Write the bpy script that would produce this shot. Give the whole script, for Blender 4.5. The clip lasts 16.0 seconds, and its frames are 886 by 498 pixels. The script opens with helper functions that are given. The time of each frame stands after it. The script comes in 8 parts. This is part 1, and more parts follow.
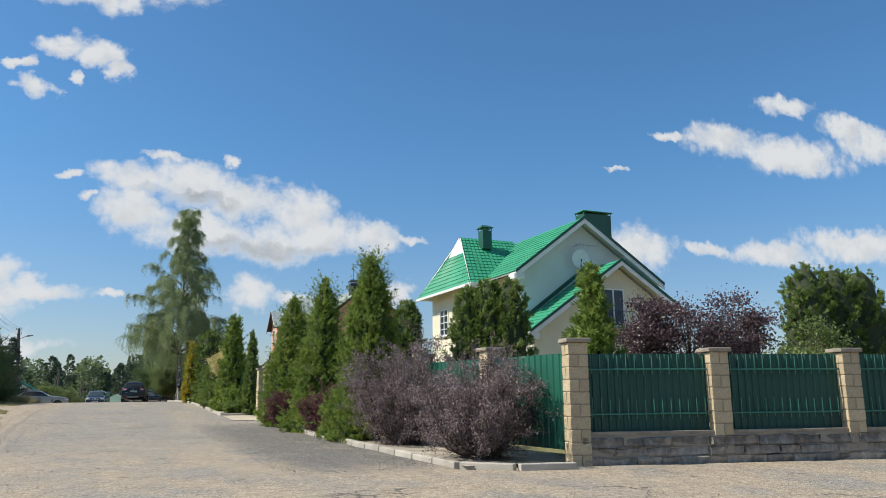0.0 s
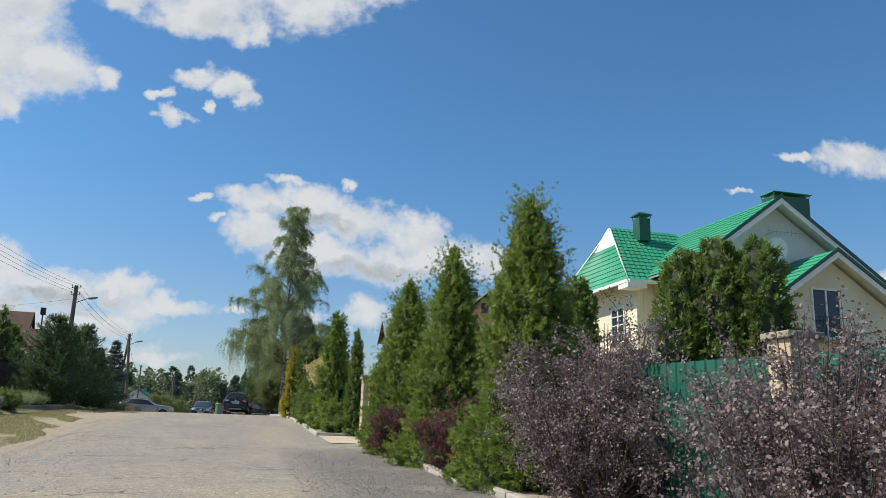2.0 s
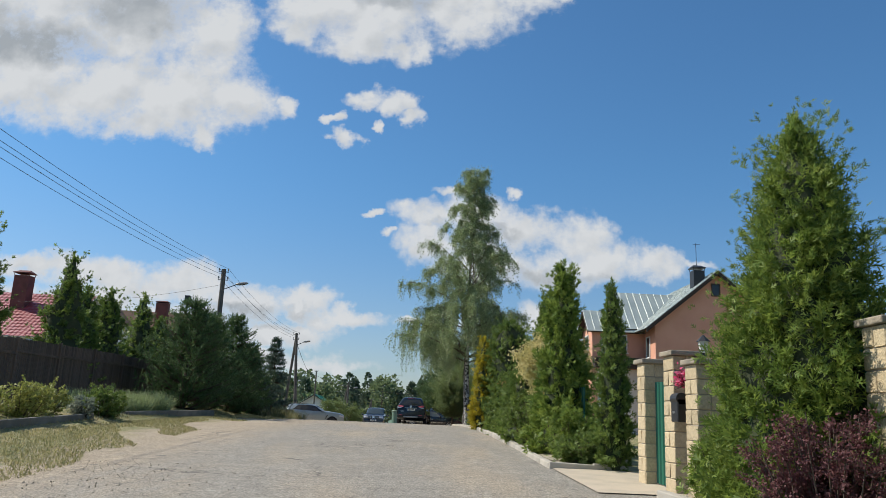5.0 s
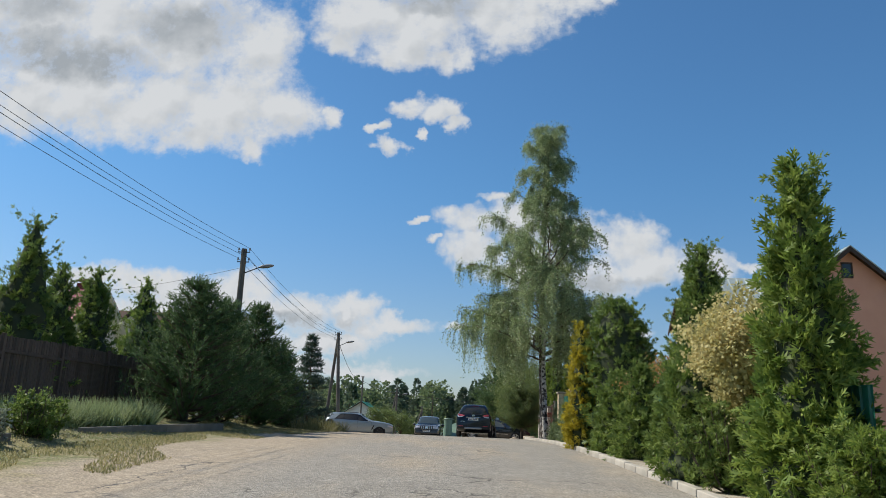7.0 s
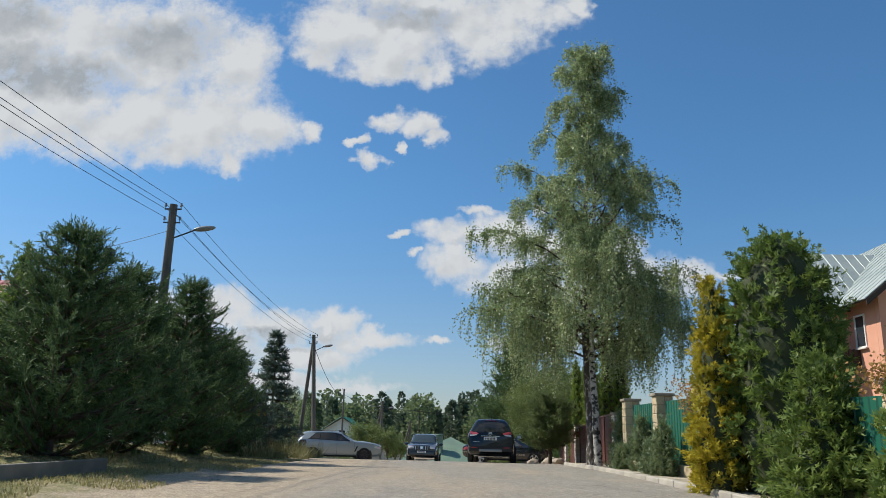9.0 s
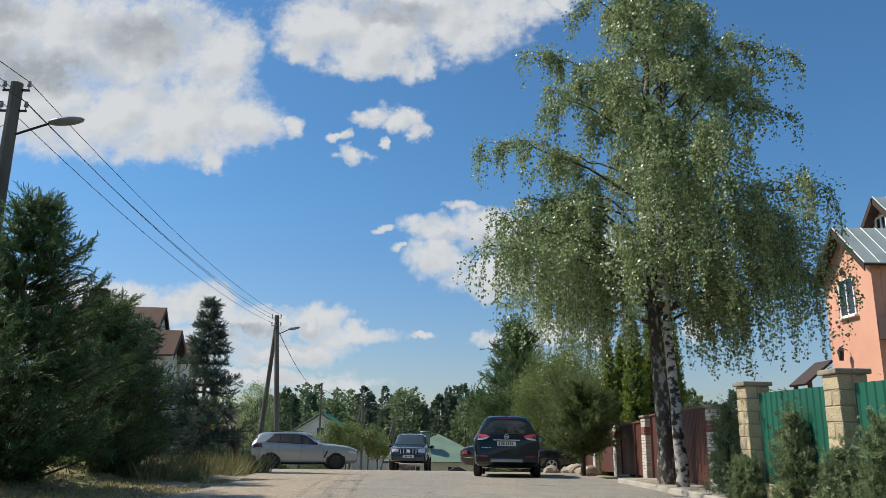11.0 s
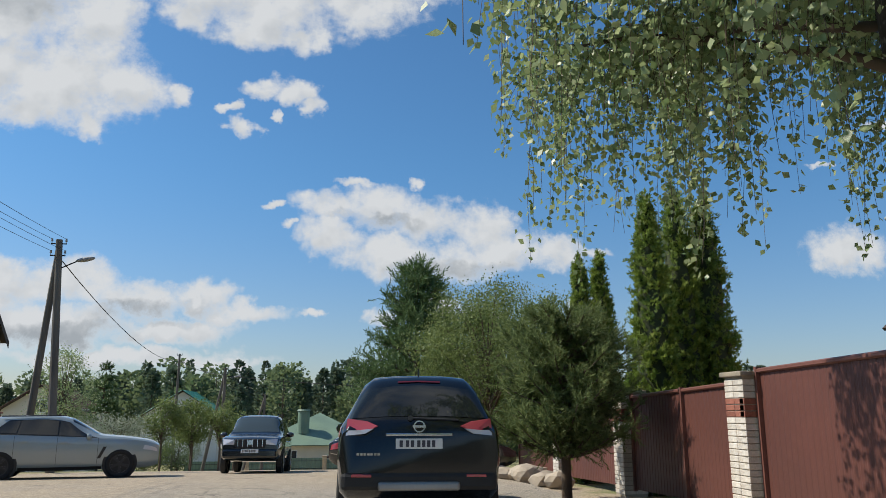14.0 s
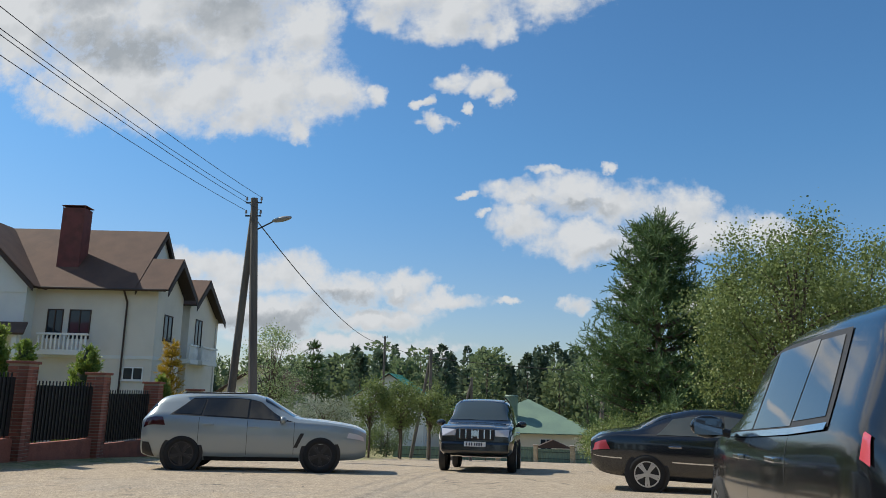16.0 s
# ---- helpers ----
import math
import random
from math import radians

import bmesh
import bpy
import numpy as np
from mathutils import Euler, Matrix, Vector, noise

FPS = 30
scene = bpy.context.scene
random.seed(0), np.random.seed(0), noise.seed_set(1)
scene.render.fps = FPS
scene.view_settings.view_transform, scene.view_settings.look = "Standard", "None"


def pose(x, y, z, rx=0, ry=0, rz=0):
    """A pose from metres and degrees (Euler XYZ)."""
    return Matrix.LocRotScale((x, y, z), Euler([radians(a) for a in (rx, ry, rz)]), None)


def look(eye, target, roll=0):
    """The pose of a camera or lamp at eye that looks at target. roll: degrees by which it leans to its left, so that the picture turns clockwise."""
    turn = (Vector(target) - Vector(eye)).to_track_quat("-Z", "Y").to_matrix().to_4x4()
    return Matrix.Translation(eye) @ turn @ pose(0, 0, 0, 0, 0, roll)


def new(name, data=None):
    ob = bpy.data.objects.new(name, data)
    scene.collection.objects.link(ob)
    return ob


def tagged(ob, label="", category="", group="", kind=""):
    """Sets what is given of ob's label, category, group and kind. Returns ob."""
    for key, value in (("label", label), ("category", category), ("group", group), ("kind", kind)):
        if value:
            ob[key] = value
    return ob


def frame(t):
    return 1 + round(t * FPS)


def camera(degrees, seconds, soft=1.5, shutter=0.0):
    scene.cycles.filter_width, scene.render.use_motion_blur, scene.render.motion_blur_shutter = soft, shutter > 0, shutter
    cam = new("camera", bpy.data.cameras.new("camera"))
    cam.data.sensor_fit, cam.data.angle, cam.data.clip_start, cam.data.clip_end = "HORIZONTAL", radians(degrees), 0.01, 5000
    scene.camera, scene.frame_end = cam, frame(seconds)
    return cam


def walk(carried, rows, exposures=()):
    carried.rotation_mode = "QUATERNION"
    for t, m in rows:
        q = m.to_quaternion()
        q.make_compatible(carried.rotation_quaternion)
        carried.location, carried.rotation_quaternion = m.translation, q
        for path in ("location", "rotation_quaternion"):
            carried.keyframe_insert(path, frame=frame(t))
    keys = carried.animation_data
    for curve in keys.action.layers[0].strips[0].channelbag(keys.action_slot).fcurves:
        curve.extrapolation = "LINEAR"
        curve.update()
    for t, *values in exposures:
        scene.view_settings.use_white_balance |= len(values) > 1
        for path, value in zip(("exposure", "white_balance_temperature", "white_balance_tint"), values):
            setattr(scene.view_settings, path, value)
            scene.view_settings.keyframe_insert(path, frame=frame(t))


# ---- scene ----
cam = camera(61.0, 16.0, soft=0.8)
PATH = [
    (0, (0.102, -10.119, 1.175), (0.875, -8.314, 1.556), -0.5),
    (0.5, (0.566, -8.392, 1.141), (1.289, -6.568, 1.528), -0.0),
    (1, (1.005, -6.531, 1.114), (1.662, -4.685, 1.514), 0.6),
    (1.5, (1.341, -4.633, 1.1), (1.917, -2.765, 1.519), 1.4),
    (2, (1.602, -2.711, 1.133), (2.091, -0.822, 1.569), 1.9),
    (2.5, (1.756, -0.819, 1.169), (2.16, 1.092, 1.598), 2.0),
    (3, (1.834, 1.126, 1.159), (2.153, 3.056, 1.579), 1.7),
    (3.5, (1.889, 3.155, 1.133), (2.133, 5.096, 1.548), 1.6),
    (4, (1.793, 5.042, 1.124), (1.968, 6.99, 1.546), 1.8),
    (4.5, (1.745, 7.133, 1.139), (1.856, 9.083, 1.572), 2.0),
    (5, (1.673, 9.155, 1.205), (1.724, 11.105, 1.645), 2.5),
    (7.3, (0.641, 19.014, 1.441), (0.568, 20.96, 1.899), 2.3),
    (7.5, (0.474, 20.066, 1.452), (0.406, 22.009, 1.918), 2.2),
    (8, (0.201, 22.633, 1.517), (0.139, 24.573, 1.998), 2.1),
    (8.2, (0.048, 23.61, 1.562), (-0.004, 25.55, 2.045), 1.9),
    (10.3, (-0.552, 33.028, 1.823), (-0.553, 34.967, 2.313), 1.1),
    (10.5, (-0.584, 33.91, 1.873), (-0.583, 35.85, 2.357), 1.0),
    (11, (-0.745, 36.182, 1.943), (-0.722, 38.125, 2.419), 0.8),
    (11.5, (-0.836, 38.613, 1.988), (-0.764, 40.557, 2.454), 0.7),
    (12, (-0.71, 41.066, 2.019), (-0.556, 43.008, 2.475), 0.3),
    (12.5, (-0.438, 43.433, 2.045), (-0.189, 45.367, 2.49), -0.0),
    (13, (-0.148, 45.547, 2.053), (0.174, 47.472, 2.488), -0.2),
    (13.5, (0.131, 47.573, 2.057), (0.477, 49.495, 2.486), -0.2),
    (14, (0.267, 49.249, 2.04), (0.574, 51.18, 2.461), -0.0),
    (14.5, (0.168, 50.464, 2.012), (0.362, 52.411, 2.426), 0.7),
    (15, (-0.047, 52.037, 1.985), (-0.006, 53.995, 2.391), 0.8),
    (15.5, (-0.441, 53.549, 1.969), (-0.546, 55.507, 2.365), 1.1),
    (16, (-0.793, 54.99, 1.965), (-0.994, 56.943, 2.348), 1.3),
]
walk_rows = [(t, look(eye, aim, lean)) for t, eye, aim, lean in PATH]
walk(cam, walk_rows, [(0, 0.15), (2, 0.11), (4, 0.05), (8, 0.04), (16, 0.05)])

# ---- light ----
SUN_DIR = Vector((-0.66, 0.19, 0.74)).normalized()      # towards the sun
SKY_STRENGTH = 0.086
world = bpy.data.worlds.new("sky")
scene.world = world
world.use_nodes = True


def build_sky():
    nt = world.node_tree
    nt.nodes.clear()
    N, L = nt.nodes.new, nt.links.new

    def math_(op, a, b=None, c=None, clamp=False):
        n = N("ShaderNodeMath")
        n.operation, n.use_clamp = op, clamp
        for k, v in enumerate((a, b, c)):
            if v is None:
                continue
            if isinstance(v, (int, float)):
                n.inputs[k].default_value = v
            else:
                L(v, n.inputs[k])
        return n.outputs[0]

    def noise_(vec, scale, detail=6.0, rough=0.55):
        n = N("ShaderNodeTexNoise")
        n.noise_dimensions = "3D"
        n.inputs["Scale"].default_value, n.inputs["Detail"].default_value = scale, detail
        n.inputs["Roughness"].default_value = rough
        L(vec, n.inputs["Vector"])
        return n.outputs["Fac"]

    def smooth_(v, lo, hi):
        n = N("ShaderNodeMapRange")
        n.interpolation_type, n.clamp = "SMOOTHSTEP", True
        n.inputs["From Min"].default_value, n.inputs["From Max"].default_value = lo, hi
        L(v, n.inputs["Value"])
        return n.outputs["Result"]

    sky = N("ShaderNodeTexSky")
    sky.sky_type, sky.sun_disc = "NISHITA", False
    sky.sun_elevation = math.asin(SUN_DIR.z)
    sky.sun_rotation = math.atan2(SUN_DIR.x, SUN_DIR.y)
    sky.air_density, sky.dust_density, sky.ozone_density = 1.0, 0.6, 2.2
    co = N("ShaderNodeTexCoord").outputs["Generated"]
    sep = N("ShaderNodeSeparateXYZ")
    L(co, sep.inputs[0])
    x, y, z = sep.outputs
    depth = math_("MAXIMUM", y, 0.03)
    u, v = math_("DIVIDE", x, depth), math_("DIVIDE", z, depth)
    uv = N("ShaderNodeCombineXYZ")
    L(u, uv.inputs[0])
    L(v, uv.inputs[1])
    # two sizes of swirl carry the outlines, then puffs as (across, up, half width, half height) on a plane one unit ahead
    def swirl_(scale, detail, amount):
        n = N("ShaderNodeTexNoise")
        n.inputs["Scale"].default_value, n.inputs["Detail"].default_value = scale, detail
        n.inputs["Roughness"].default_value = 0.6
        L(uv.outputs[0], n.inputs["Vector"])
        parts = N("ShaderNodeSeparateXYZ")
        L(n.outputs["Color"], parts.inputs[0])
        return [math_("MULTIPLY_ADD", parts.outputs[k], amount, -amount / 2) for k in (0, 1)]
    wide, tight = swirl_(9.0, 3.0, 0.075), swirl_(34.0, 6.0, 0.05)
    uw = math_("ADD", u, math_("ADD", wide[0], tight[0]))
    vw = math_("ADD", v, math_("MULTIPLY", math_("ADD", wide[1], tight[1]), 0.75))
    high_left = [(-0.759, 0.559, 0.135, 0.115), (-0.656, 0.561, 0.134, 0.094), (-0.536, 0.564, 0.143, 0.094), (-0.423, 0.548, 0.142, 0.093), (-0.319, 0.514, 0.065, 0.081), (-0.590, 0.471, 0.131, 0.080), (-0.467, 0.430, 0.157, 0.064), (-0.352, 0.433, 0.110, 0.074), (-0.277, 0.426, 0.073, 0.044), (-0.319, 0.369, 0.024, 0.025), (-0.404, 0.383, 0.055, 0.029), (-0.196, 0.426, 0.023, 0.018), (-0.651, 0.434, 0.103, 0.059)]
    high_middle = [(-0.173, 0.582, 0.085, 0.063), (-0.080, 0.574, 0.122, 0.073), (0.028, 0.591, 0.112, 0.057), (0.111, 0.616, 0.084, 0.037), (-0.111, 0.523, 0.065, 0.026), (-0.041, 0.516, 0.046, 0.024), (0.182, 0.625, 0.023, 0.021), (-0.198, 0.549, 0.028, 0.031), (-0.067, 0.659, 0.209, 0.054)]
    small_puffs = [(-0.087, 0.441, 0.033, 0.018), (-0.050, 0.430, 0.034, 0.019), (-0.022, 0.411, 0.018, 0.014), (-0.128, 0.409, 0.018, 0.009), (-0.118, 0.382, 0.023, 0.015), (-0.077, 0.396, 0.011, 0.011)]
    long_bank = [(0.001, 0.272, 0.050, 0.024), (0.072, 0.276, 0.065, 0.033), (0.156, 0.261, 0.077, 0.032), (0.215, 0.250, 0.049, 0.032), (0.004, 0.231, 0.050, 0.030), (0.083, 0.211, 0.081, 0.034), (0.174, 0.203, 0.095, 0.033), (0.252, 0.221, 0.064, 0.032), (0.318, 0.215, 0.057, 0.024), (-0.070, 0.268, 0.018, 0.007), (-0.057, 0.236, 0.012, 0.007), (0.041, 0.309, 0.032, 0.009), (0.370, 0.219, 0.039, 0.009), (0.126, 0.316, 0.012, 0.011)]
    low_left = [(-0.406, 0.168, 0.071, 0.026), (-0.319, 0.161, 0.079, 0.030), (-0.239, 0.135, 0.069, 0.026), (-0.155, 0.140, 0.039, 0.022), (-0.101, 0.121, 0.060, 0.015), (-0.021, 0.119, 0.021, 0.006), (-0.427, 0.137, 0.071, 0.035), (-0.330, 0.107, 0.113, 0.029), (-0.191, 0.100, 0.094, 0.017), (-0.251, 0.069, 0.163, 0.013), (-0.159, 0.063, 0.102, 0.010), (0.080, 0.120, 0.023, 0.013)]
    far_left = [(-0.517, 0.177, 0.066, 0.020), (-0.449, 0.168, 0.066, 0.024), (-0.373, 0.156, 0.066, 0.025), (-0.508, 0.119, 0.114, 0.033), (-0.388, 0.106, 0.115, 0.033)]
    low_middle = [(0.151, 0.133, 0.037, 0.027), (0.210, 0.128, 0.034, 0.015), (0.354, 0.138, 0.028, 0.018)]
    right_hand = [(0.863, 0.444, 0.042, 0.011), (0.984, 0.444, 0.098, 0.037), (1.151, 0.442, 0.165, 0.043), (1.329, 0.517, 0.101, 0.030), (1.148, 0.536, 0.075, 0.020), (1.381, 0.488, 0.094, 0.039), (0.782, 0.236, 0.077, 0.039), (0.932, 0.246, 0.057, 0.014), (1.097, 0.245, 0.125, 0.026), (1.276, 0.279, 0.139, 0.035), (1.436, 0.281, 0.113, 0.039), (0.737, 0.364, 0.018, 0.006)]
    thin = math_("SUBTRACT", noise_(uv.outputs[0], 42.0, 10.0, 0.68), 0.5)
    body = math_("SUBTRACT", noise_(uv.outputs[0], 15.0, 9.0, 0.6), 0.5)
    best, low = None, None
    for cu, cv, a, b in high_left + high_middle + small_puffs + long_bank + low_left + far_left + low_middle + right_hand:
        du = math_("MULTIPLY", math_("SUBTRACT", uw, cu), 1 / a)
        dv = math_("MULTIPLY", math_("SUBTRACT", vw, cv), 1 / b)
        d = math_("SUBTRACT", 1.0, math_("ADD", math_("MULTIPLY", du, du), math_("MULTIPLY", dv, dv)))
        under = math_("MULTIPLY", math_("MULTIPLY", dv, -0.6, clamp=True), smooth_(d, -0.2, 0.6))
        best = d if best is None else math_("SMOOTH_MAX", best, d, 0.30)
        low = under if low is None else math_("MAXIMUM", low, under)
    dens = math_("ADD", math_("ADD", best, math_("MULTIPLY", body, 1.9)), math_("MULTIPLY", thin, 1.5))
    ahead = smooth_(y, 0.2, 0.35)
    cover = math_("MULTIPLY", smooth_(dens, -0.35, 0.95), ahead)
    # the rest of the sky carries the same loose cumulus
    zz = math_("MAXIMUM", z, 0.08)
    flat = N("ShaderNodeCombineXYZ")
    L(math_("DIVIDE", x, zz), flat.inputs[0])
    L(math_("DIVIDE", y, zz), flat.inputs[1])
    rest = math_("MULTIPLY", smooth_(noise_(flat.outputs[0], 0.9, 7.0, 0.6), 0.52, 0.66), math_("SUBTRACT", 1.0, ahead))
    cover = math_("MAXIMUM", cover, math_("MULTIPLY", rest, smooth_(z, 0.02, 0.1)))
    # thick middles and flat bases lie in their own shade; the lit side of each billow is brighter
    dark = None
    for cu, cv, a, b in [(-0.569, 0.499, 0.116, 0.041), (-0.665, 0.515, 0.074, 0.041), (-0.424, 0.557, 0.099, 0.050), (-0.661, 0.590, 0.083, 0.041), (0.174, 0.191, 0.107, 0.018), (0.066, 0.256, 0.074, 0.012), (-0.329, 0.092, 0.124, 0.020), (-0.223, 0.120, 0.091, 0.017), (-0.065, 0.603, 0.074, 0.025)]:
        du = math_("MULTIPLY", math_("SUBTRACT", uw, cu), 1 / a)
        dv = math_("MULTIPLY", math_("SUBTRACT", vw, cv), 1 / b)
        d = smooth_(math_("ADD", math_("MULTIPLY", du, du), math_("MULTIPLY", dv, dv)), 1.3, 0.0)
        dark = d if dark is None else math_("MAXIMUM", dark, d)
    off = N("ShaderNodeVectorMath")
    off.inputs[1].default_value = (-0.012, 0.02, 0.0)
    L(uv.outputs[0], off.inputs[0])
    relief = math_("SUBTRACT", noise_(off.outputs[0], 15.0, 4.0, 0.5), noise_(uv.outputs[0], 15.0, 4.0, 0.5))
    grey = math_("ADD", math_("ADD", math_("MULTIPLY", low, 0.55), math_("MULTIPLY", dark, 0.85)), math_("MULTIPLY", relief, 1.6))
    grey = math_("MULTIPLY", grey, smooth_(dens, 0.2, 1.0), clamp=True)
    tint = N("ShaderNodeMix")
    tint.data_type = "RGBA"
    L(grey, tint.inputs[0])
    tint.inputs[6].default_value = (7.5, 7.75, 8.0, 1)
    tint.inputs[7].default_value = (4.1, 4.5, 4.9, 1)
    haze = N("ShaderNodeMix")
    haze.data_type = "RGBA"
    L(cover, haze.inputs[0])
    gain = N("ShaderNodeMix")
    gain.data_type, gain.blend_type = "RGBA", "MULTIPLY"
    gain.inputs[0].default_value = 1.0
    L(sky.outputs[0], gain.inputs[6])
    tone = N("ShaderNodeMix")
    tone.data_type = "RGBA"
    L(smooth_(z, 0.0, 0.34), tone.inputs[0])
    tone.inputs[6].default_value, tone.inputs[7].default_value = (0.96, 1.02, 1.16, 1), (0.70, 1.17, 1.44, 1)
    L(tone.outputs[2], gain.inputs[7])
    L(gain.outputs[2], haze.inputs[6])
    L(tint.outputs[2], haze.inputs[7])
    bg = N("ShaderNodeBackground")
    bg.inputs["Strength"].default_value = SKY_STRENGTH
    L(haze.outputs[2], bg.inputs["Color"])
    L(bg.outputs[0], N("ShaderNodeOutputWorld").inputs["Surface"])


build_sky()
sun = new("sun", bpy.data.lights.new("sun", "SUN"))
sun.data.energy, sun.data.angle, sun.data.color = 5.0, radians(0.55), (1.0, 0.93, 0.80)
sun.matrix_world = look((0, 0, 60), Vector((0, 0, 60)) - SUN_DIR)

# ---- materials ----
def nodes_of(name):
    m = bpy.data.materials.new(name)
    m.use_nodes = True
    m.node_tree.nodes.clear()
    return m, m.node_tree.nodes.new, m.node_tree.links.new


def mat(name, col, col2=None, rough=0.8, scale=2.0, fine=35.0, var=0.12, fvar=0.12, bump=0.15, metal=0.0, rnd=0.0, island=0.0,
        coat=0.0, lo=0.4, hi=0.65, stretch=(1, 1, 1), spec=0.5):
    """Two colours mixed by a broad noise, brightness varied by a fine one, by object and by island."""
    m, N, L = nodes_of(name)
    co, mp = N("ShaderNodeTexCoord"), N("ShaderNodeMapping")
    mp.inputs["Scale"].default_value = stretch
    L(co.outputs["Object"], mp.inputs["Vector"])
    n1, n2 = N("ShaderNodeTexNoise"), N("ShaderNodeTexNoise")
    for n, s, d in ((n1, scale, 5.0), (n2, fine, 6.0)):
        n.inputs["Scale"].default_value, n.inputs["Detail"].default_value = s, d
        L(mp.outputs[0], n.inputs["Vector"])
    ramp = N("ShaderNodeMapRange")
    ramp.inputs["From Min"].default_value, ramp.inputs["From Max"].default_value = lo, hi
    L(n1.outputs["Fac"], ramp.inputs["Value"])
    mix = N("ShaderNodeMix")
    mix.data_type = "RGBA"
    L(ramp.outputs["Result"], mix.inputs[0])
    mix.inputs[6].default_value = (*col, 1)
    mix.inputs[7].default_value = (*(col2 or [c * (1 - var) for c in col]), 1)

    def axpb(src, a, b):
        n = N("ShaderNodeMath")
        n.operation = "MULTIPLY_ADD"
        L(src, n.inputs[0])
        n.inputs[1].default_value, n.inputs[2].default_value = a, b
        return n.outputs[0]
    v = axpb(n2.outputs["Fac"], 2 * fvar, 1 - fvar)
    for src, amount in ((N("ShaderNodeObjectInfo").outputs["Random"], rnd), (N("ShaderNodeNewGeometry").outputs["Random Per Island"], island)):
        if amount:
            w, mul = axpb(src, 2 * amount, 1 - amount), N("ShaderNodeMath")
            mul.operation = "MULTIPLY"
            L(v, mul.inputs[0])
            L(w, mul.inputs[1])
            v = mul.outputs[0]
    sc = N("ShaderNodeVectorMath")
    sc.operation = "SCALE"
    L(mix.outputs[2], sc.inputs[0])
    L(v, sc.inputs["Scale"])
    p = N("ShaderNodeBsdfPrincipled")
    L(sc.outputs[0], p.inputs["Base Color"])
    p.inputs["Roughness"].default_value, p.inputs["Metallic"].default_value = rough, metal
    p.inputs["Coat Weight"].default_value = coat
    p.inputs["Specular IOR Level"].default_value = spec
    if bump:
        b = N("ShaderNodeBump")
        b.inputs["Strength"].default_value, b.inputs["Distance"].default_value = bump, 0.02
        L(n2.outputs["Fac"], b.inputs["Height"])
        L(b.outputs[0], p.inputs["Normal"])
    L(p.outputs[0], N("ShaderNodeOutputMaterial").inputs["Surface"])
    return m


def leaf_mat(name, a, b, c=None, trans=0.3, rough=0.55, spread=0.35):
    """Leaves: each one of its own shade between a and b, patches of c, light passing through."""
    m, N, L = nodes_of(name)
    geo, co = N("ShaderNodeNewGeometry"), N("ShaderNodeTexCoord")
    mix = N("ShaderNodeMix")
    mix.data_type = "RGBA"
    L(geo.outputs["Random Per Island"], mix.inputs[0])
    mix.inputs[6].default_value, mix.inputs[7].default_value = (*a, 1), (*b, 1)
    n = N("ShaderNodeTexNoise")
    n.inputs["Scale"].default_value, n.inputs["Detail"].default_value = 1.1, 3.0
    L(co.outputs["Object"], n.inputs["Vector"])
    r = N("ShaderNodeMapRange")
    r.inputs["From Min"].default_value, r.inputs["From Max"].default_value = 0.45, 0.7
    r.inputs["To Max"].default_value = 0.75
    L(n.outputs["Fac"], r.inputs["Value"])
    mix2 = N("ShaderNodeMix")
    mix2.data_type = "RGBA"
    L(r.outputs[0], mix2.inputs[0])
    L(mix.outputs[2], mix2.inputs[6])
    mix2.inputs[7].default_value = (*(c or [(p + q) / 2 for p, q in zip(a, b)]), 1)
    p, t, ms = N("ShaderNodeBsdfPrincipled"), N("ShaderNodeBsdfTranslucent"), N("ShaderNodeMixShader")
    L(mix2.outputs[2], p.inputs["Base Color"])
    L(mix2.outputs[2], t.inputs["Color"])
    p.inputs["Roughness"].default_value = rough
    p.inputs["Specular IOR Level"].default_value = spread
    ms.inputs[0].default_value = trans
    L(p.outputs[0], ms.inputs[1])
    L(t.outputs[0], ms.inputs[2])
    L(ms.outputs[0], N("ShaderNodeOutputMaterial").inputs["Surface"])
    return m


def gloss(name, col, rough=0.25, metal=0.0, coat=0.0, emit=0.0, trans=0.0, ior=1.5):
    m, N, L = nodes_of(name)
    p = N("ShaderNodeBsdfPrincipled")
    p.inputs["Base Color"].default_value = (*col, 1)
    p.inputs["Roughness"].default_value, p.inputs["Metallic"].default_value = rough, metal
    p.inputs["Coat Weight"].default_value, p.inputs["Coat Roughness"].default_value = coat, 0.04
    p.inputs["Transmission Weight"].default_value, p.inputs["IOR"].default_value = trans, ior
    if emit:
        p.inputs["Emission Color"].default_value, p.inputs["Emission Strength"].default_value = (*col, 1), emit
    L(p.outputs[0], N("ShaderNodeOutputMaterial").inputs["Surface"])
    return m


# ---- mesh helpers ----
rng = np.random.default_rng(7)


def part(name, bm, material, parent=None, label=""):
    me = bpy.data.meshes.new(name)
    bmesh.ops.recalc_face_normals(bm, faces=bm.faces)
    bm.to_mesh(me)
    bm.free()
    me.materials.append(material)
    ob = new(name, me)
    ob.parent = parent
    if label:
        ob["label"] = label
    return ob


def smooth(ob):
    ob.data.polygons.foreach_set("use_smooth", np.ones(len(ob.data.polygons), bool))
    return ob


def thing(name, place, label, category, group="", turn=0.0):
    ob = new(name)
    ob.empty_display_size = 0.2
    ob.matrix_world = pose(*place, 0, 0, turn)
    return tagged(ob, label, category, group)


def structure(ob, label, category=""):
    return tagged(ob, label, category, kind="structure")


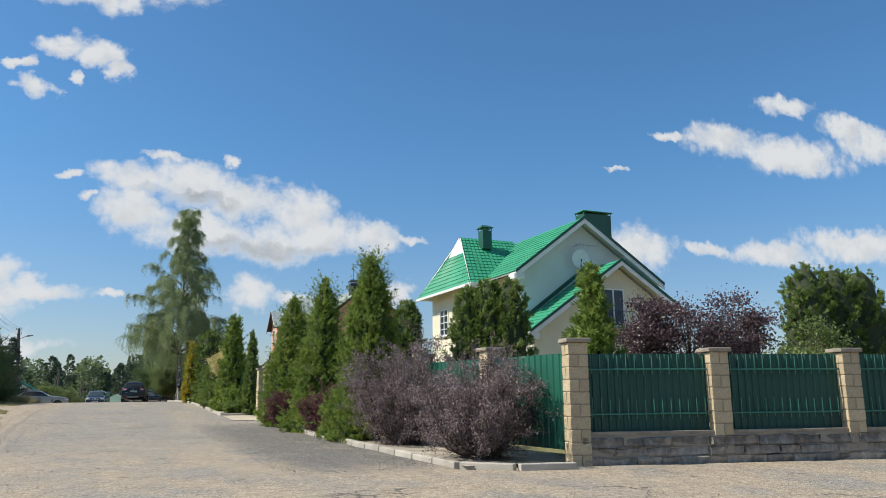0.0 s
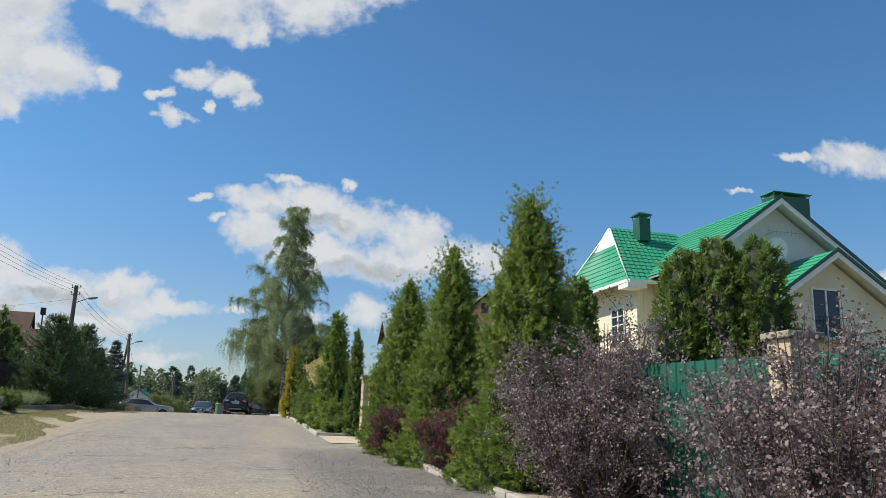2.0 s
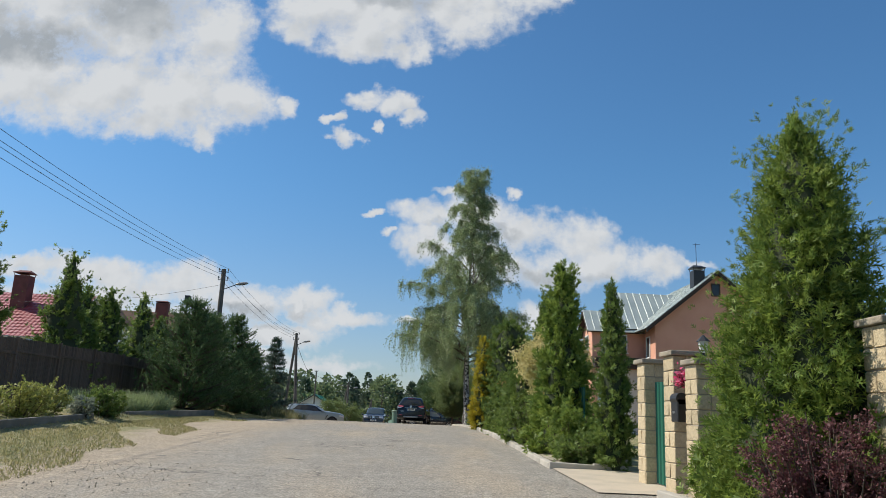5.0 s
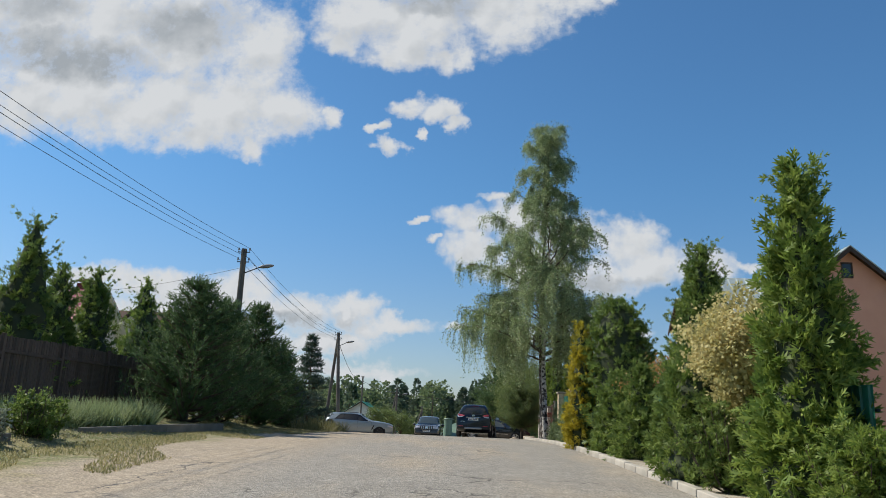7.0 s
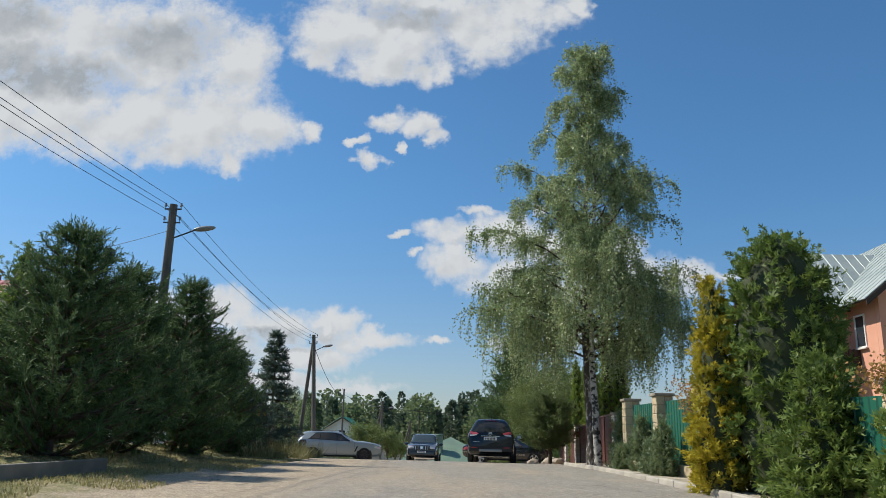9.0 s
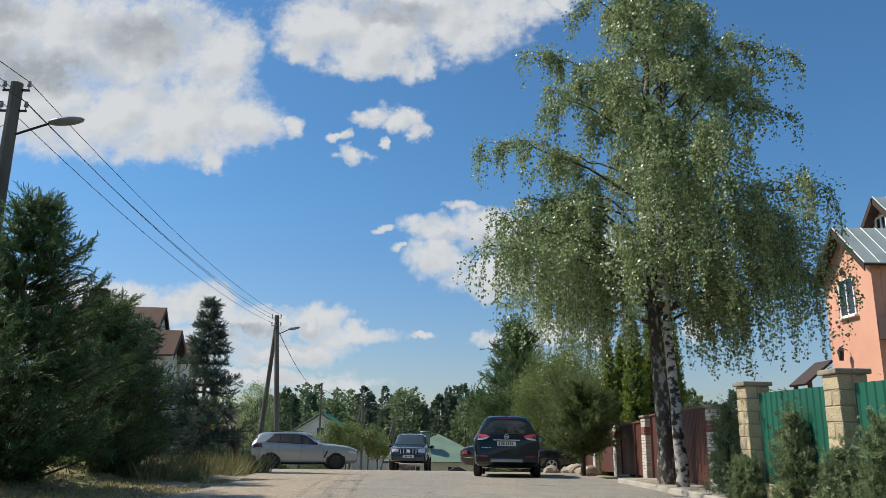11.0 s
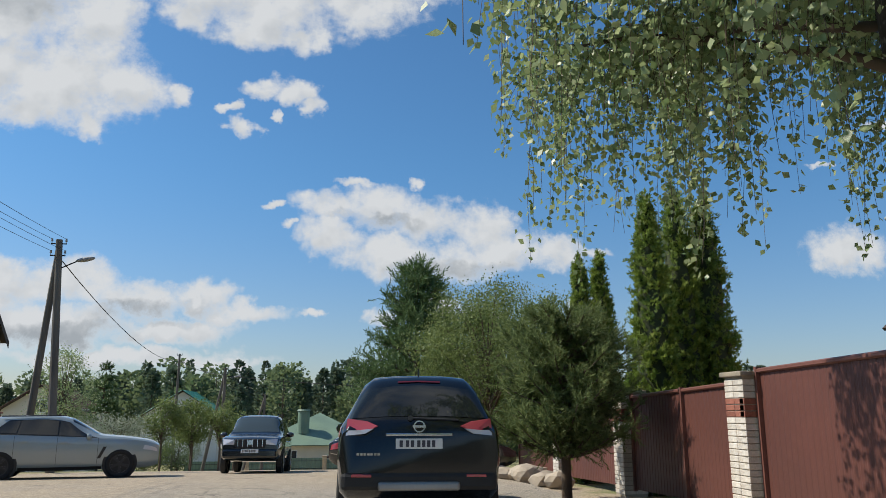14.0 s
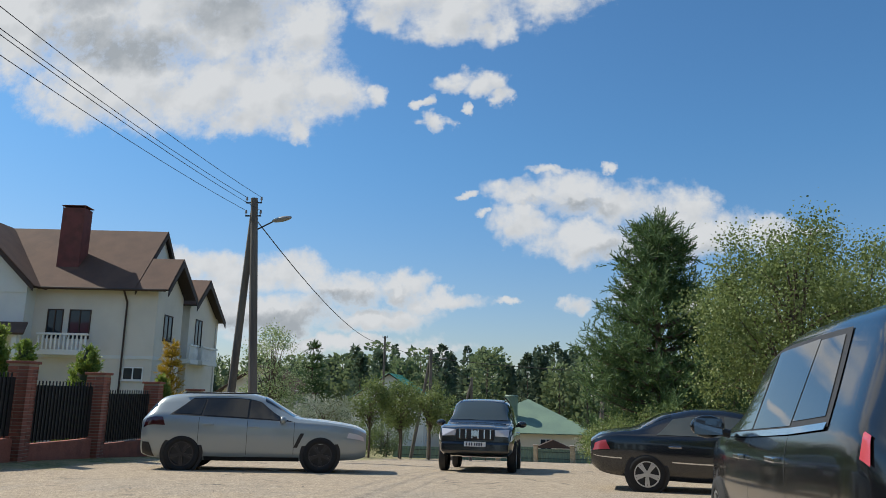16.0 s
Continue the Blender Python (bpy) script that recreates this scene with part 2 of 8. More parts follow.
def box(bm, x0, x1, y0, y1, z0, z1, bevel=0.0, m=None):
    vs = bmesh.ops.create_cube(bm, size=1.0)["verts"]
    bmesh.ops.scale(bm, verts=vs, vec=(x1 - x0, y1 - y0, z1 - z0))
    bmesh.ops.translate(bm, verts=vs, vec=((x0 + x1) / 2, (y0 + y1) / 2, (z0 + z1) / 2))
    if bevel:
        es = list({e for v in vs for e in v.link_edges})
        vs = list({v for f in bmesh.ops.bevel(bm, geom=es, offset=bevel, segments=2, affect="EDGES", profile=0.5)["faces"] for v in f.verts} | {v for v in vs if v.is_valid})
    if m is not None:
        bmesh.ops.transform(bm, matrix=m, verts=vs)
    return vs


def rod(bm, p0, p1, r0, r1=None, seg=10, caps=True):
    p0, p1 = Vector(p0), Vector(p1)
    d = p1 - p0
    m = Matrix.Translation((p0 + p1) / 2) @ d.to_track_quat("Z", "Y").to_matrix().to_4x4()
    return bmesh.ops.create_cone(bm, cap_ends=caps, segments=seg, radius1=r0, radius2=r0 if r1 is None else r1, depth=d.length, matrix=m)["verts"]


def poly(bm, pts):
    return bm.faces.new([bm.verts.new(p) for p in pts])


def slab(bm, pts, depth):
    """A plate: the polygon pts, thickened along its normal by depth."""
    f = poly(bm, pts)
    f.normal_update()
    n = f.normal.copy()
    g = bmesh.ops.extrude_face_region(bm, geom=[f])["geom"]
    bmesh.ops.translate(bm, verts=[e for e in g if isinstance(e, bmesh.types.BMVert)], vec=n * depth)


def raw(name, pieces, mats, parent=None, flat=True):
    """One mesh of quads from (verts, faces, material number) pieces."""
    V, F, M, k = [], [], [], 0
    for v, f, i in pieces:
        V.append(v), F.append(f + k), M.append(np.full(len(f), i))
        k += len(v)
    V, F, M = np.concatenate(V), np.concatenate(F).astype(np.int32), np.concatenate(M).astype(np.int32)
    me = bpy.data.meshes.new(name)
    me.vertices.add(len(V))
    me.vertices.foreach_set("co", V.astype(np.float32).ravel())
    me.loops.add(F.size)
    me.loops.foreach_set("vertex_index", F.ravel())
    me.polygons.add(len(F))
    me.polygons.foreach_set("loop_start", np.arange(0, F.size, 4, dtype=np.int32))
    me.polygons.foreach_set("loop_total", np.full(len(F), 4, np.int32))
    for m in mats:
        me.materials.append(m)
    me.polygons.foreach_set("material_index", M)
    if not flat:
        me.polygons.foreach_set("use_smooth", np.ones(len(F), bool))
    me.update(calc_edges=True)
    me.validate()
    ob = new(name, me)
    ob.parent = parent
    return ob


def unit(a):
    return a / np.maximum(np.linalg.norm(a, axis=-1, keepdims=True), 1e-9)


def scatter(template, quads, P, D, size, r, width=1.0, i=0):
    """Copies of a template (x across, y along, z off its face) at P, pointing along D, of the given sizes, turned at random."""
    D = unit(D)
    S = unit(np.cross(D, unit(r.normal(size=D.shape)) + 1e-3))
    Nn = np.cross(S, D)
    size = np.broadcast_to(np.asarray(size, float), (len(P),))[:, None, None]
    T = np.asarray(template, float)
    V = P[:, None] + size * (T[None, :, :1] * width * S[:, None] + T[None, :, 1:2] * D[:, None] + T[None, :, 2:] * Nn[:, None])
    F = np.asarray(quads)[None] + (np.arange(len(P)) * len(T))[:, None, None]
    return V.reshape(-1, 3), F.reshape(-1, 4), i


LEAF = ([(0, 0, 0), (0.42, 0.42, 0.06), (0, 1, -0.05), (-0.42, 0.42, 0.06)], [(0, 1, 2, 3)])


def frond_template():
    """A flat spray of scale leaves: one spine and side shoots."""
    V, F = [], []
    for x, y, a, l, w in ((0, 0, 0, 1.0, 0.085), (0, 0.12, 0.62, 0.6, 0.07), (0, 0.25, -0.62, 0.6, 0.07), (0, 0.48, 0.5, 0.42, 0.06)):
        s, c = math.sin(a), math.cos(a)
        k = len(V)
        for p, q in ((0, 0), (w, 0.5), (0, 1), (-w, 0.5)):
            V.append((x + c * p + s * q * l, y - s * p + c * q * l, 0.05 * (q - 0.5) ** 2))
        F.append((k, k + 1, k + 2, k + 3))
    return V, F


def fine_frond_template():
    """A lacy spray: a spine and two pairs of slim side shoots."""
    V, F = [], []
    for y, a, l, w in ((0, 0, 1.0, 0.06), (0.1, 0.75, 0.55, 0.055), (0.24, -0.75, 0.52, 0.055), (0.45, 0.6, 0.42, 0.05), (0.58, -0.6, 0.36, 0.05)):
        s, c = math.sin(a), math.cos(a)
        k = len(V)
        for p, q in ((0, 0), (w, 0.45), (0, 1), (-w, 0.45)):
            V.append((c * p + s * q * l, y - s * p + c * q * l, 0.08 * (q - 0.5) ** 2 + 0.05 * abs(s) * q))
        F.append((k, k + 1, k + 2, k + 3))
    return V, F


def tuft_template(n=11, spread=0.75, w=0.035, seed=1):
    """A shoot of needles round its tip."""
    r, V, F = random.Random(seed), [], []
    for k in range(n):
        a, s = 2 * math.pi * k / n + r.uniform(-0.3, 0.3), spread * r.uniform(0.45, 1.1)
        y0 = r.uniform(0, 0.45)
        d = Vector((math.cos(a) * s, 1.0, math.sin(a) * s)).normalized() * r.uniform(0.5, 0.75)
        side = Vector((-math.sin(a), 0, math.cos(a))) * w
        base = Vector((0, y0, 0))
        for q in (base - side, base + side, base + d + side * 0.3, base + d - side * 0.3):
            V.append(tuple(q))
        F.append((4 * k, 4 * k + 1, 4 * k + 2, 4 * k + 3))
    return V, F




def finger_template(n=11, seed=5):
    """A blunt upright pine shoot: short needles all along it."""
    r, V, F = random.Random(seed), [], []
    for k in range(n):
        a, y0 = 2.4 * k, 0.78 * k / n
        d = Vector((math.cos(a) * 0.75, 1.0, math.sin(a) * 0.75)).normalized() * r.uniform(0.24, 0.33)
        side = Vector((-math.sin(a), 0, math.cos(a))) * 0.05
        base = Vector((0, y0, 0))
        for q in (base - side * 0.6, base + side * 0.6, base + d + side * 0.5, base + d - side * 0.5):
            V.append(tuple(q))
        F.append((4 * k, 4 * k + 1, 4 * k + 2, 4 * k + 3))
    return V, F


FROND, FINE, TUFT, FINGER = frond_template(), fine_frond_template(), tuft_template(8, 0.75, 0.042), finger_template()


def tube(path, radii, seg=8, i=0):
    """A tapered tube along a path."""
    path, n = np.asarray(path, float), len(path)
    t = unit(np.gradient(path, axis=0))
    ref = np.where(np.abs(t[:, 2:]) > 0.9, np.array([[1.0, 0, 0]]), np.array([[0, 0, 1.0]]))
    a = unit(np.cross(t, ref))
    b = np.cross(t, a)
    th = np.linspace(0, 2 * np.pi, seg, endpoint=False)
    V = path[:, None] + np.asarray(radii)[:, None, None] * (np.cos(th)[None, :, None] * a[:, None] + np.sin(th)[None, :, None] * b[:, None])
    k = np.arange(seg)
    F = [np.stack([j * seg + k, j * seg + (k + 1) % seg, (j + 1) * seg + (k + 1) % seg, (j + 1) * seg + k], 1) for j in range(n - 1)]
    return V.reshape(-1, 3), np.concatenate(F), i


def lumps(r, n=7):
    """A smooth random function of angle and height, about -1 to 1."""
    k = r.integers(1, 5, n), r.uniform(1.5, 7, n), r.uniform(0, 6.28, n), r.uniform(0.4, 1, n)
    return lambda a, f: sum(w * np.sin(p * a + q * f + s) for p, q, s, w in zip(*k)) / 3.0

# ---- ground ----
GY = [-200, -60, -10, 1, 9, 15, 20, 23, 28, 34, 41, 49, 55, 58, 64, 72, 80, 100, 125, 160, 300, 900]
GZ = [-0.2, -0.1, -0.05, -0.06, 0, 0.1, 0.25, 0.33, 0.5, 0.67, 0.82, 0.86, 0.82, 0.77, 0.6, 0.26, -0.2, -1.7, -3.75, -5, -6, -6]


def gz(y):
    """Height of the road, eased between its level points."""
    return (np.interp(y - 2, GY, GZ) + np.interp(y, GY, GZ) * 2 + np.interp(y + 2, GY, GZ)) / 4


def at(x, y, dz=0.0):
    return (x, y, float(gz(y)) + dz)


SAND_A, SAND_B = (0.33, 0.268, 0.195), (0.40, 0.325, 0.235)


def ground_material():
    """Dry grass that gives way to trodden sand and grit along the carriageway."""
    m, N, L = nodes_of("dry grass and sandy verge")
    co = N("ShaderNodeTexCoord").outputs["Object"]

    def tex(scale, detail=6.0, rough=0.6):
        n = N("ShaderNodeTexNoise")
        n.inputs["Scale"].default_value, n.inputs["Detail"].default_value, n.inputs["Roughness"].default_value = scale, detail, rough
        L(co, n.inputs["Vector"])
        return n.outputs["Fac"]

    def step(v, lo, hi):
        r = N("ShaderNodeMapRange")
        r.interpolation_type = "SMOOTHSTEP"
        r.inputs["From Min"].default_value, r.inputs["From Max"].default_value = lo, hi
        L(v, r.inputs["Value"])
        return r.outputs[0]

    def blend(f, a, b, kind="MIX"):
        x = N("ShaderNodeMix")
        x.data_type, x.blend_type = "RGBA", kind
        for k, w in ((0, f), (6, a), (7, b)):
            if isinstance(w, tuple):
                x.inputs[k].default_value = (*w, 1)
            elif isinstance(w, float):
                x.inputs[k].default_value = w
            else:
                L(w, x.inputs[k])
        return x.outputs[2]
    green = blend(step(tex(0.7), 0.4, 0.62), (0.14, 0.155, 0.05), (0.27, 0.235, 0.105))
    green = blend(step(tex(6.0), 0.45, 0.65), green, (0.30, 0.25, 0.14))
    sand = blend(step(tex(5.0), 0.35, 0.65), SAND_A, SAND_B)
    away = N("ShaderNodeAttribute")
    away.attribute_name = "from_road"
    mix = N("ShaderNodeMath")
    mix.operation = "MULTIPLY_ADD"
    L(tex(0.9, 8.0, 0.65), mix.inputs[0])
    mix.inputs[1].default_value = 3.4
    L(away.outputs["Fac"], mix.inputs[2])
    col = blend(step(mix.outputs[0], 3.3, 2.3), green, sand)
    grit = tex(30.0, 6.0)
    col = blend(0.75, col, blend(step(grit, 0.34, 0.66), (0.2, 0.2, 0.2), (0.78, 0.78, 0.78)), "OVERLAY")
    p = N("ShaderNodeBsdfPrincipled")
    L(col, p.inputs["Base Color"])
    p.inputs["Roughness"].default_value = 0.95
    b = N("ShaderNodeBump")
    b.inputs["Strength"].default_value, b.inputs["Distance"].default_value = 0.8, 0.03
    L(grit, b.inputs["Height"])
    L(b.outputs[0], p.inputs["Normal"])
    L(p.outputs[0], N("ShaderNodeOutputMaterial").inputs["Surface"])
    return m


M_GRASS = ground_material()
def road_material():
    """Worn grey asphalt under sand, with a darker gravel patch, cracks and loose chippings."""
    m, N, L = nodes_of("sandy worn asphalt")
    co = N("ShaderNodeTexCoord").outputs["Object"]

    def tex(scale, detail=6.0, stretch=(1, 1, 1), rough=0.6):
        mp, n = N("ShaderNodeMapping"), N("ShaderNodeTexNoise")
        mp.inputs["Scale"].default_value = stretch
        L(co, mp.inputs["Vector"])
        L(mp.outputs[0], n.inputs["Vector"])
        n.inputs["Scale"].default_value, n.inputs["Detail"].default_value, n.inputs["Roughness"].default_value = scale, detail, rough
        return n.outputs["Fac"]

    def step(v, lo, hi, a=0.0, b=1.0):
        r = N("ShaderNodeMapRange")
        r.interpolation_type = "SMOOTHSTEP"
        for k, w in zip(("From Min", "From Max", "To Min", "To Max"), (lo, hi, a, b)):
            r.inputs[k].default_value = w
        L(v, r.inputs["Value"])
        return r.outputs[0]

    def blend(f, a, b, kind="MIX"):
        x = N("ShaderNodeMix")
        x.data_type, x.blend_type = "RGBA", kind
        for k, w in ((0, f), (6, a), (7, b)):
            if isinstance(w, tuple):
                x.inputs[k].default_value = (*w, 1)
            elif isinstance(w, float):
                x.inputs[k].default_value = w
            else:
                L(w, x.inputs[k])
        return x.outputs[2]

    def calc(op, a, b):
        n = N("ShaderNodeMath")
        n.operation, n.use_clamp = op, True
        for k, w in enumerate((a, b)):
            if isinstance(w, float):
                n.inputs[k].default_value = w
            else:
                L(w, n.inputs[k])
        return n.outputs[0]
    chips = tex(34.0, 5.0)
    vor = N("ShaderNodeTexVoronoi")
    vor.inputs["Scale"].default_value = 55.0
    L(co, vor.inputs["Vector"])
    bw = N("ShaderNodeRGBToBW")
    L(vor.outputs["Color"], bw.inputs[0])
    stone = bw.outputs[0]
    grey = blend(step(tex(1.3), 0.35, 0.7), (0.255, 0.232, 0.198), (0.295, 0.268, 0.228))
    grey = blend(0.35, grey, stone, "SOFT_LIGHT")
    sand = blend(step(tex(5.0), 0.35, 0.65), SAND_A, SAND_B)
    sep = N("ShaderNodeSeparateXYZ")
    L(co, sep.inputs[0])
    # sand lies in a strip along the middle and in drifts towards the junction
    mid = calc("MULTIPLY", step(tex(0.33, 5.0, (1.6, 0.45, 1)), 0.44, 0.70), 0.7)
    near = step(sep.outputs[1], 16.0, 4.0)
    # sand spreads in from the left verge
    side = calc("MULTIPLY", step(sep.outputs[0], -1.6, -3.6), step(tex(0.7, 6.0, (1, 0.5, 1)), 0.25, 0.5))
    far = calc("MULTIPLY", step(sep.outputs[1], 58.0, 70.0), step(tex(0.4, 5.0), 0.25, 0.5, 0.45, 0.95))
    drift = calc("MULTIPLY", step(tex(0.8, 6.0, (1, 0.6, 1)), 0.36, 0.58), near)
    col = blend(calc("MAXIMUM", calc("MAXIMUM", calc("MAXIMUM", mid, side), far), drift), grey, sand)
    # darker gravel in front of the planting bed
    gx = calc("MULTIPLY", step(sep.outputs[0], 2.3, 3.6), calc("MULTIPLY", step(sep.outputs[1], 19.5, 15.5), step(sep.outputs[1], 1.0, 4.0)))
    gravel = calc("MULTIPLY", gx, step(tex(0.9), 0.3, 0.5, 0.5, 1.0))
    pebble = blend(0.6, (0.165, 0.152, 0.135), stone, "OVERLAY")
    col = blend(gravel, col, pebble)
    crack = N("ShaderNodeTexVoronoi")
    crack.feature = "DISTANCE_TO_EDGE"
    crack.inputs["Scale"].default_value = 0.55
    wob = N("ShaderNodeVectorMath")
    wn = N("ShaderNodeTexNoise")
    wn.inputs["Scale"].default_value, wn.inputs["Detail"].default_value = 2.2, 6.0
    L(co, wn.inputs["Vector"])
    L(co, wob.inputs[0])
    L(wn.outputs["Color"], wob.inputs[1])
    L(wob.outputs[0], crack.inputs["Vector"])
    line = calc("MULTIPLY", step(crack.outputs["Distance"], 0.022, 0.004), step(tex(0.45), 0.5, 0.62))
    col = blend(line, col, (0.09, 0.08, 0.07))
    blot = step(tex(2.4, 4.0), 0.66, 0.74)
    col = blend(calc("MULTIPLY", blot, 0.45), col, (0.15, 0.14, 0.125))
    col = blend(0.7, col, blend(step(chips, 0.36, 0.64), (0.22, 0.22, 0.22), (0.76, 0.76, 0.76)), "OVERLAY")
    col = blend(0.3, col, blend(step(tex(7.0, 5.0, (1, 1, 1)), 0.38, 0.62), (0.36, 0.36, 0.36), (0.62, 0.62, 0.62)), "OVERLAY")
    p = N("ShaderNodeBsdfPrincipled")
    L(col, p.inputs["Base Color"])
    p.inputs["Roughness"].default_value = 0.92
    b = N("ShaderNodeBump")
    b.inputs["Strength"].default_value, b.inputs["Distance"].default_value = 0.55, 0.03
    L(calc("ADD", calc("MULTIPLY", chips, 0.5), calc("MULTIPLY", vor.outputs["Distance"], 0.6)), b.inputs["Height"])
    L(b.outputs[0], p.inputs["Normal"])
    L(p.outputs[0], N("ShaderNodeOutputMaterial").inputs["Surface"])
    return m


M_ROAD = road_material()
M_SOIL = mat("pale gravel", (0.42, 0.37, 0.29), (0.25, 0.21, 0.16), rough=0.95, scale=1.5, fine=30, fvar=0.5, bump=0.9)
M_KERB = mat("concrete kerb", (0.46, 0.42, 0.36), (0.36, 0.33, 0.28), rough=0.9, scale=1.2, fine=40, bump=0.3, rnd=0.1)


def edges(y):
    """Left and right edge of the carriageway."""
    left = np.interp(y, [-200, -14, -6, 12, 20, 30, 38, 54, 60, 66, 76, 84, 128], [-60, -60, -7.5, -3.6, -3.3, -4.3, -4.9, -5.1, -6.0, -9.5, -9.0, -5.6, -8.0])
    right = np.interp(y, [-200, -14, 0.6, 1.4, 20, 23.6, 24, 56, 66, 80, 128], [60, 60, 60, 5.4, 5.3, 4.6, 4.3, 4.0, 4.6, 3.5, 7.0])
    return left, right


def sheet(name, xs_of, ys, material, lift, rough=0.0):
    ys = np.asarray(ys, float)
    rows = []
    for y in ys:
        xs = xs_of(y)
        z = np.array([gz(y) + lift(x, y) for x in xs])
        rows.append(np.stack([xs, np.full(len(xs), y), z], 1))
    n = len(rows[0])
    V = np.concatenate(rows)
    if rough:
        V[:, 2] += rough * np.array([noise.noise(Vector((x * 0.8, y * 0.8, 0))) for x, y, _ in V])
    k = np.arange(n - 1)
    F = np.concatenate([np.stack([j * n + k, j * n + k + 1, (j + 1) * n + k + 1, (j + 1) * n + k], 1) for j in range(len(ys) - 1)])
    return raw(name, [(V, F, 0)], [material], flat=False)


def bank(x, y):
    """How far the land beside the road lies above or below the carriageway."""
    if x < 0:
        left = float(edges(y)[0])
        return -0.05 + 0.10 * min(max((left + 0.3 - x) / 2.0, 0), 1) + (0.35 if x < -7.4 and y < 60 else 0) * min(max((-7.0 - x) / 2, 0), 1)
    return -0.05


Y_NEAR = np.concatenate([np.arange(-220, -20, 20), np.arange(-20, 90, 0.6), np.arange(90, 140, 3), np.arange(140, 900, 30)])
X_ALL = np.concatenate([np.arange(-700, -40, 60), np.arange(-40, -12, 4), np.arange(-12, 12, 0.6), np.arange(12, 40, 4), np.arange(40, 701, 60)])
ground = structure(sheet("ground", lambda y: X_ALL, Y_NEAR, M_GRASS, bank, 0.02), "dry mown grass and bare earth beside the road", "ground")
roadside = ground.data.attributes.new("from_road", "FLOAT", "POINT")
roadside.data.foreach_set("value", np.array([float(np.interp(v.co.y, [6, 12], [-2, 0])) + max(float(edges(v.co.y)[0]) - v.co.x, v.co.x - float(edges(v.co.y)[1])) for v in ground.data.vertices], np.float32))


def road_row(y):
    l, r = edges(y)
    return np.linspace(float(l), float(r), 25)


road = structure(sheet("road", road_row, np.concatenate([np.arange(-120, -20, 10), np.arange(-20, 90, 0.5), np.arange(90, 129, 1.5)]), M_ROAD, lambda x, y: 0.012, 0.012),
                 "worn grey village road dusted with sand and gravel", "road")
# gravel of the planting beds, a little above the road
bed = structure(sheet("planting_bed", lambda y: np.linspace(5.5, 7.1, 8), np.arange(1.6, 20.3, 0.4), M_SOIL, lambda x, y: 0.07, 0.03), "planting bed of pale gravel under thujas", "planting bed")
bed_b = structure(sheet("planting_bed", lambda y: np.linspace(float(edges(y)[1]) + 0.2, 5.6, 8), np.arange(24.2, 57, 0.4), M_SOIL, lambda x, y: 0.08, 0.03), "long planting bed of gravel along the road", "planting bed")
drive = structure(sheet("driveway", lambda y: np.linspace(4.3, 6.2, 6), np.arange(20.2, 24.3, 0.4), mat("pale paving", (0.5, 0.42, 0.32), (0.42, 0.36, 0.28), rough=0.9), lambda x, y: 0.03, 0.008), "pale sandy drive in front of the gate", "driveway")


def kerb_run(points, label):
    """Kerb stones about a metre long, each a part, along a line."""
    owner = structure(new("kerb"), label, "kerb")
    owner.empty_display_size = 0.2
    bm = bmesh.new()
    box(bm, -0.075, 0.075, -0.485, 0.485, -0.2, 0.115, 0.018)
    stone = part("kerb_stone", bm, M_KERB, owner)
    stone.data.name = "kerb_stone"
    pts = [Vector(p) for p in points]
    first = True
    for a, b in zip(pts, pts[1:]):
        d = b - a
        n = max(1, round(d.length / 0.99))
        for k in range(n):
            c = a + d * ((k + 0.5) / n)
            s = stone if first else new("kerb_stone", stone.data)
            s.parent, first = owner, False
            slope = math.atan2(float(gz(c.y + 0.5) - gz(c.y - 0.5)), 1)
            s.matrix_world = Matrix.Translation((c.x, c.y, float(gz(c.y)) + random.uniform(-0.008, 0.008))) @ Matrix.Rotation(math.atan2(-d.x, d.y), 4, "Z") @ Matrix.Rotation(slope, 4, "X")
    return owner


kerb_run([(7.2, 0.9), (6.2, 1.1), (5.5, 1.9), (5.48, 10), (5.42, 16.5), (5.3, 19.0), (5.15, 20.2)], "weathered concrete kerb edging the thuja bed")
kerb_run([(6.0, 23.9), (4.3, 23.9), (4.35, 33), (4.3, 40), (4.15, 48), (3.95, 55.5)], "concrete kerb along the second planting bed")

# ---- plants ----
M_BARK = mat("brown bark", (0.13, 0.095, 0.07), (0.07, 0.055, 0.045), rough=0.95, scale=8, fine=60, bump=0.6, stretch=(1, 1, 0.25))
M_TWIG = mat("twig bark", (0.10, 0.075, 0.055), rough=0.9, bump=0.0)
L_THUJA = leaf_mat("thuja sprays", (0.10, 0.17, 0.033), (0.32, 0.395, 0.08), (0.145, 0.23, 0.048), trans=0.45)
L_THUJA_D = leaf_mat("dark thuja sprays", (0.09, 0.15, 0.034), (0.24, 0.31, 0.075), (0.115, 0.185, 0.044), trans=0.44)
L_GOLD = leaf_mat("golden thuja sprays", (0.36, 0.31, 0.03), (0.56, 0.46, 0.05), (0.24, 0.25, 0.04), trans=0.4)
L_CREAM = leaf_mat("cream variegated leaves", (0.48, 0.42, 0.18), (0.72, 0.62, 0.30), (0.36, 0.36, 0.13), trans=0.45)
L_PURPLE = leaf_mat("purple barberry leaves", (0.095, 0.065, 0.07), (0.36, 0.285, 0.285), (0.19, 0.14, 0.14), trans=0.3, rough=0.55, spread=0.6)
L_RED = leaf_mat("dark red barberry leaves", (0.10, 0.035, 0.04), (0.25, 0.115, 0.115), (0.15, 0.065, 0.07), trans=0.35, rough=0.6, spread=0.3)
L_BIRCH = leaf_mat("birch leaves", (0.14, 0.215, 0.085), (0.46, 0.53, 0.27), (0.24, 0.32, 0.13), trans=0.4, rough=0.4, spread=0.6)
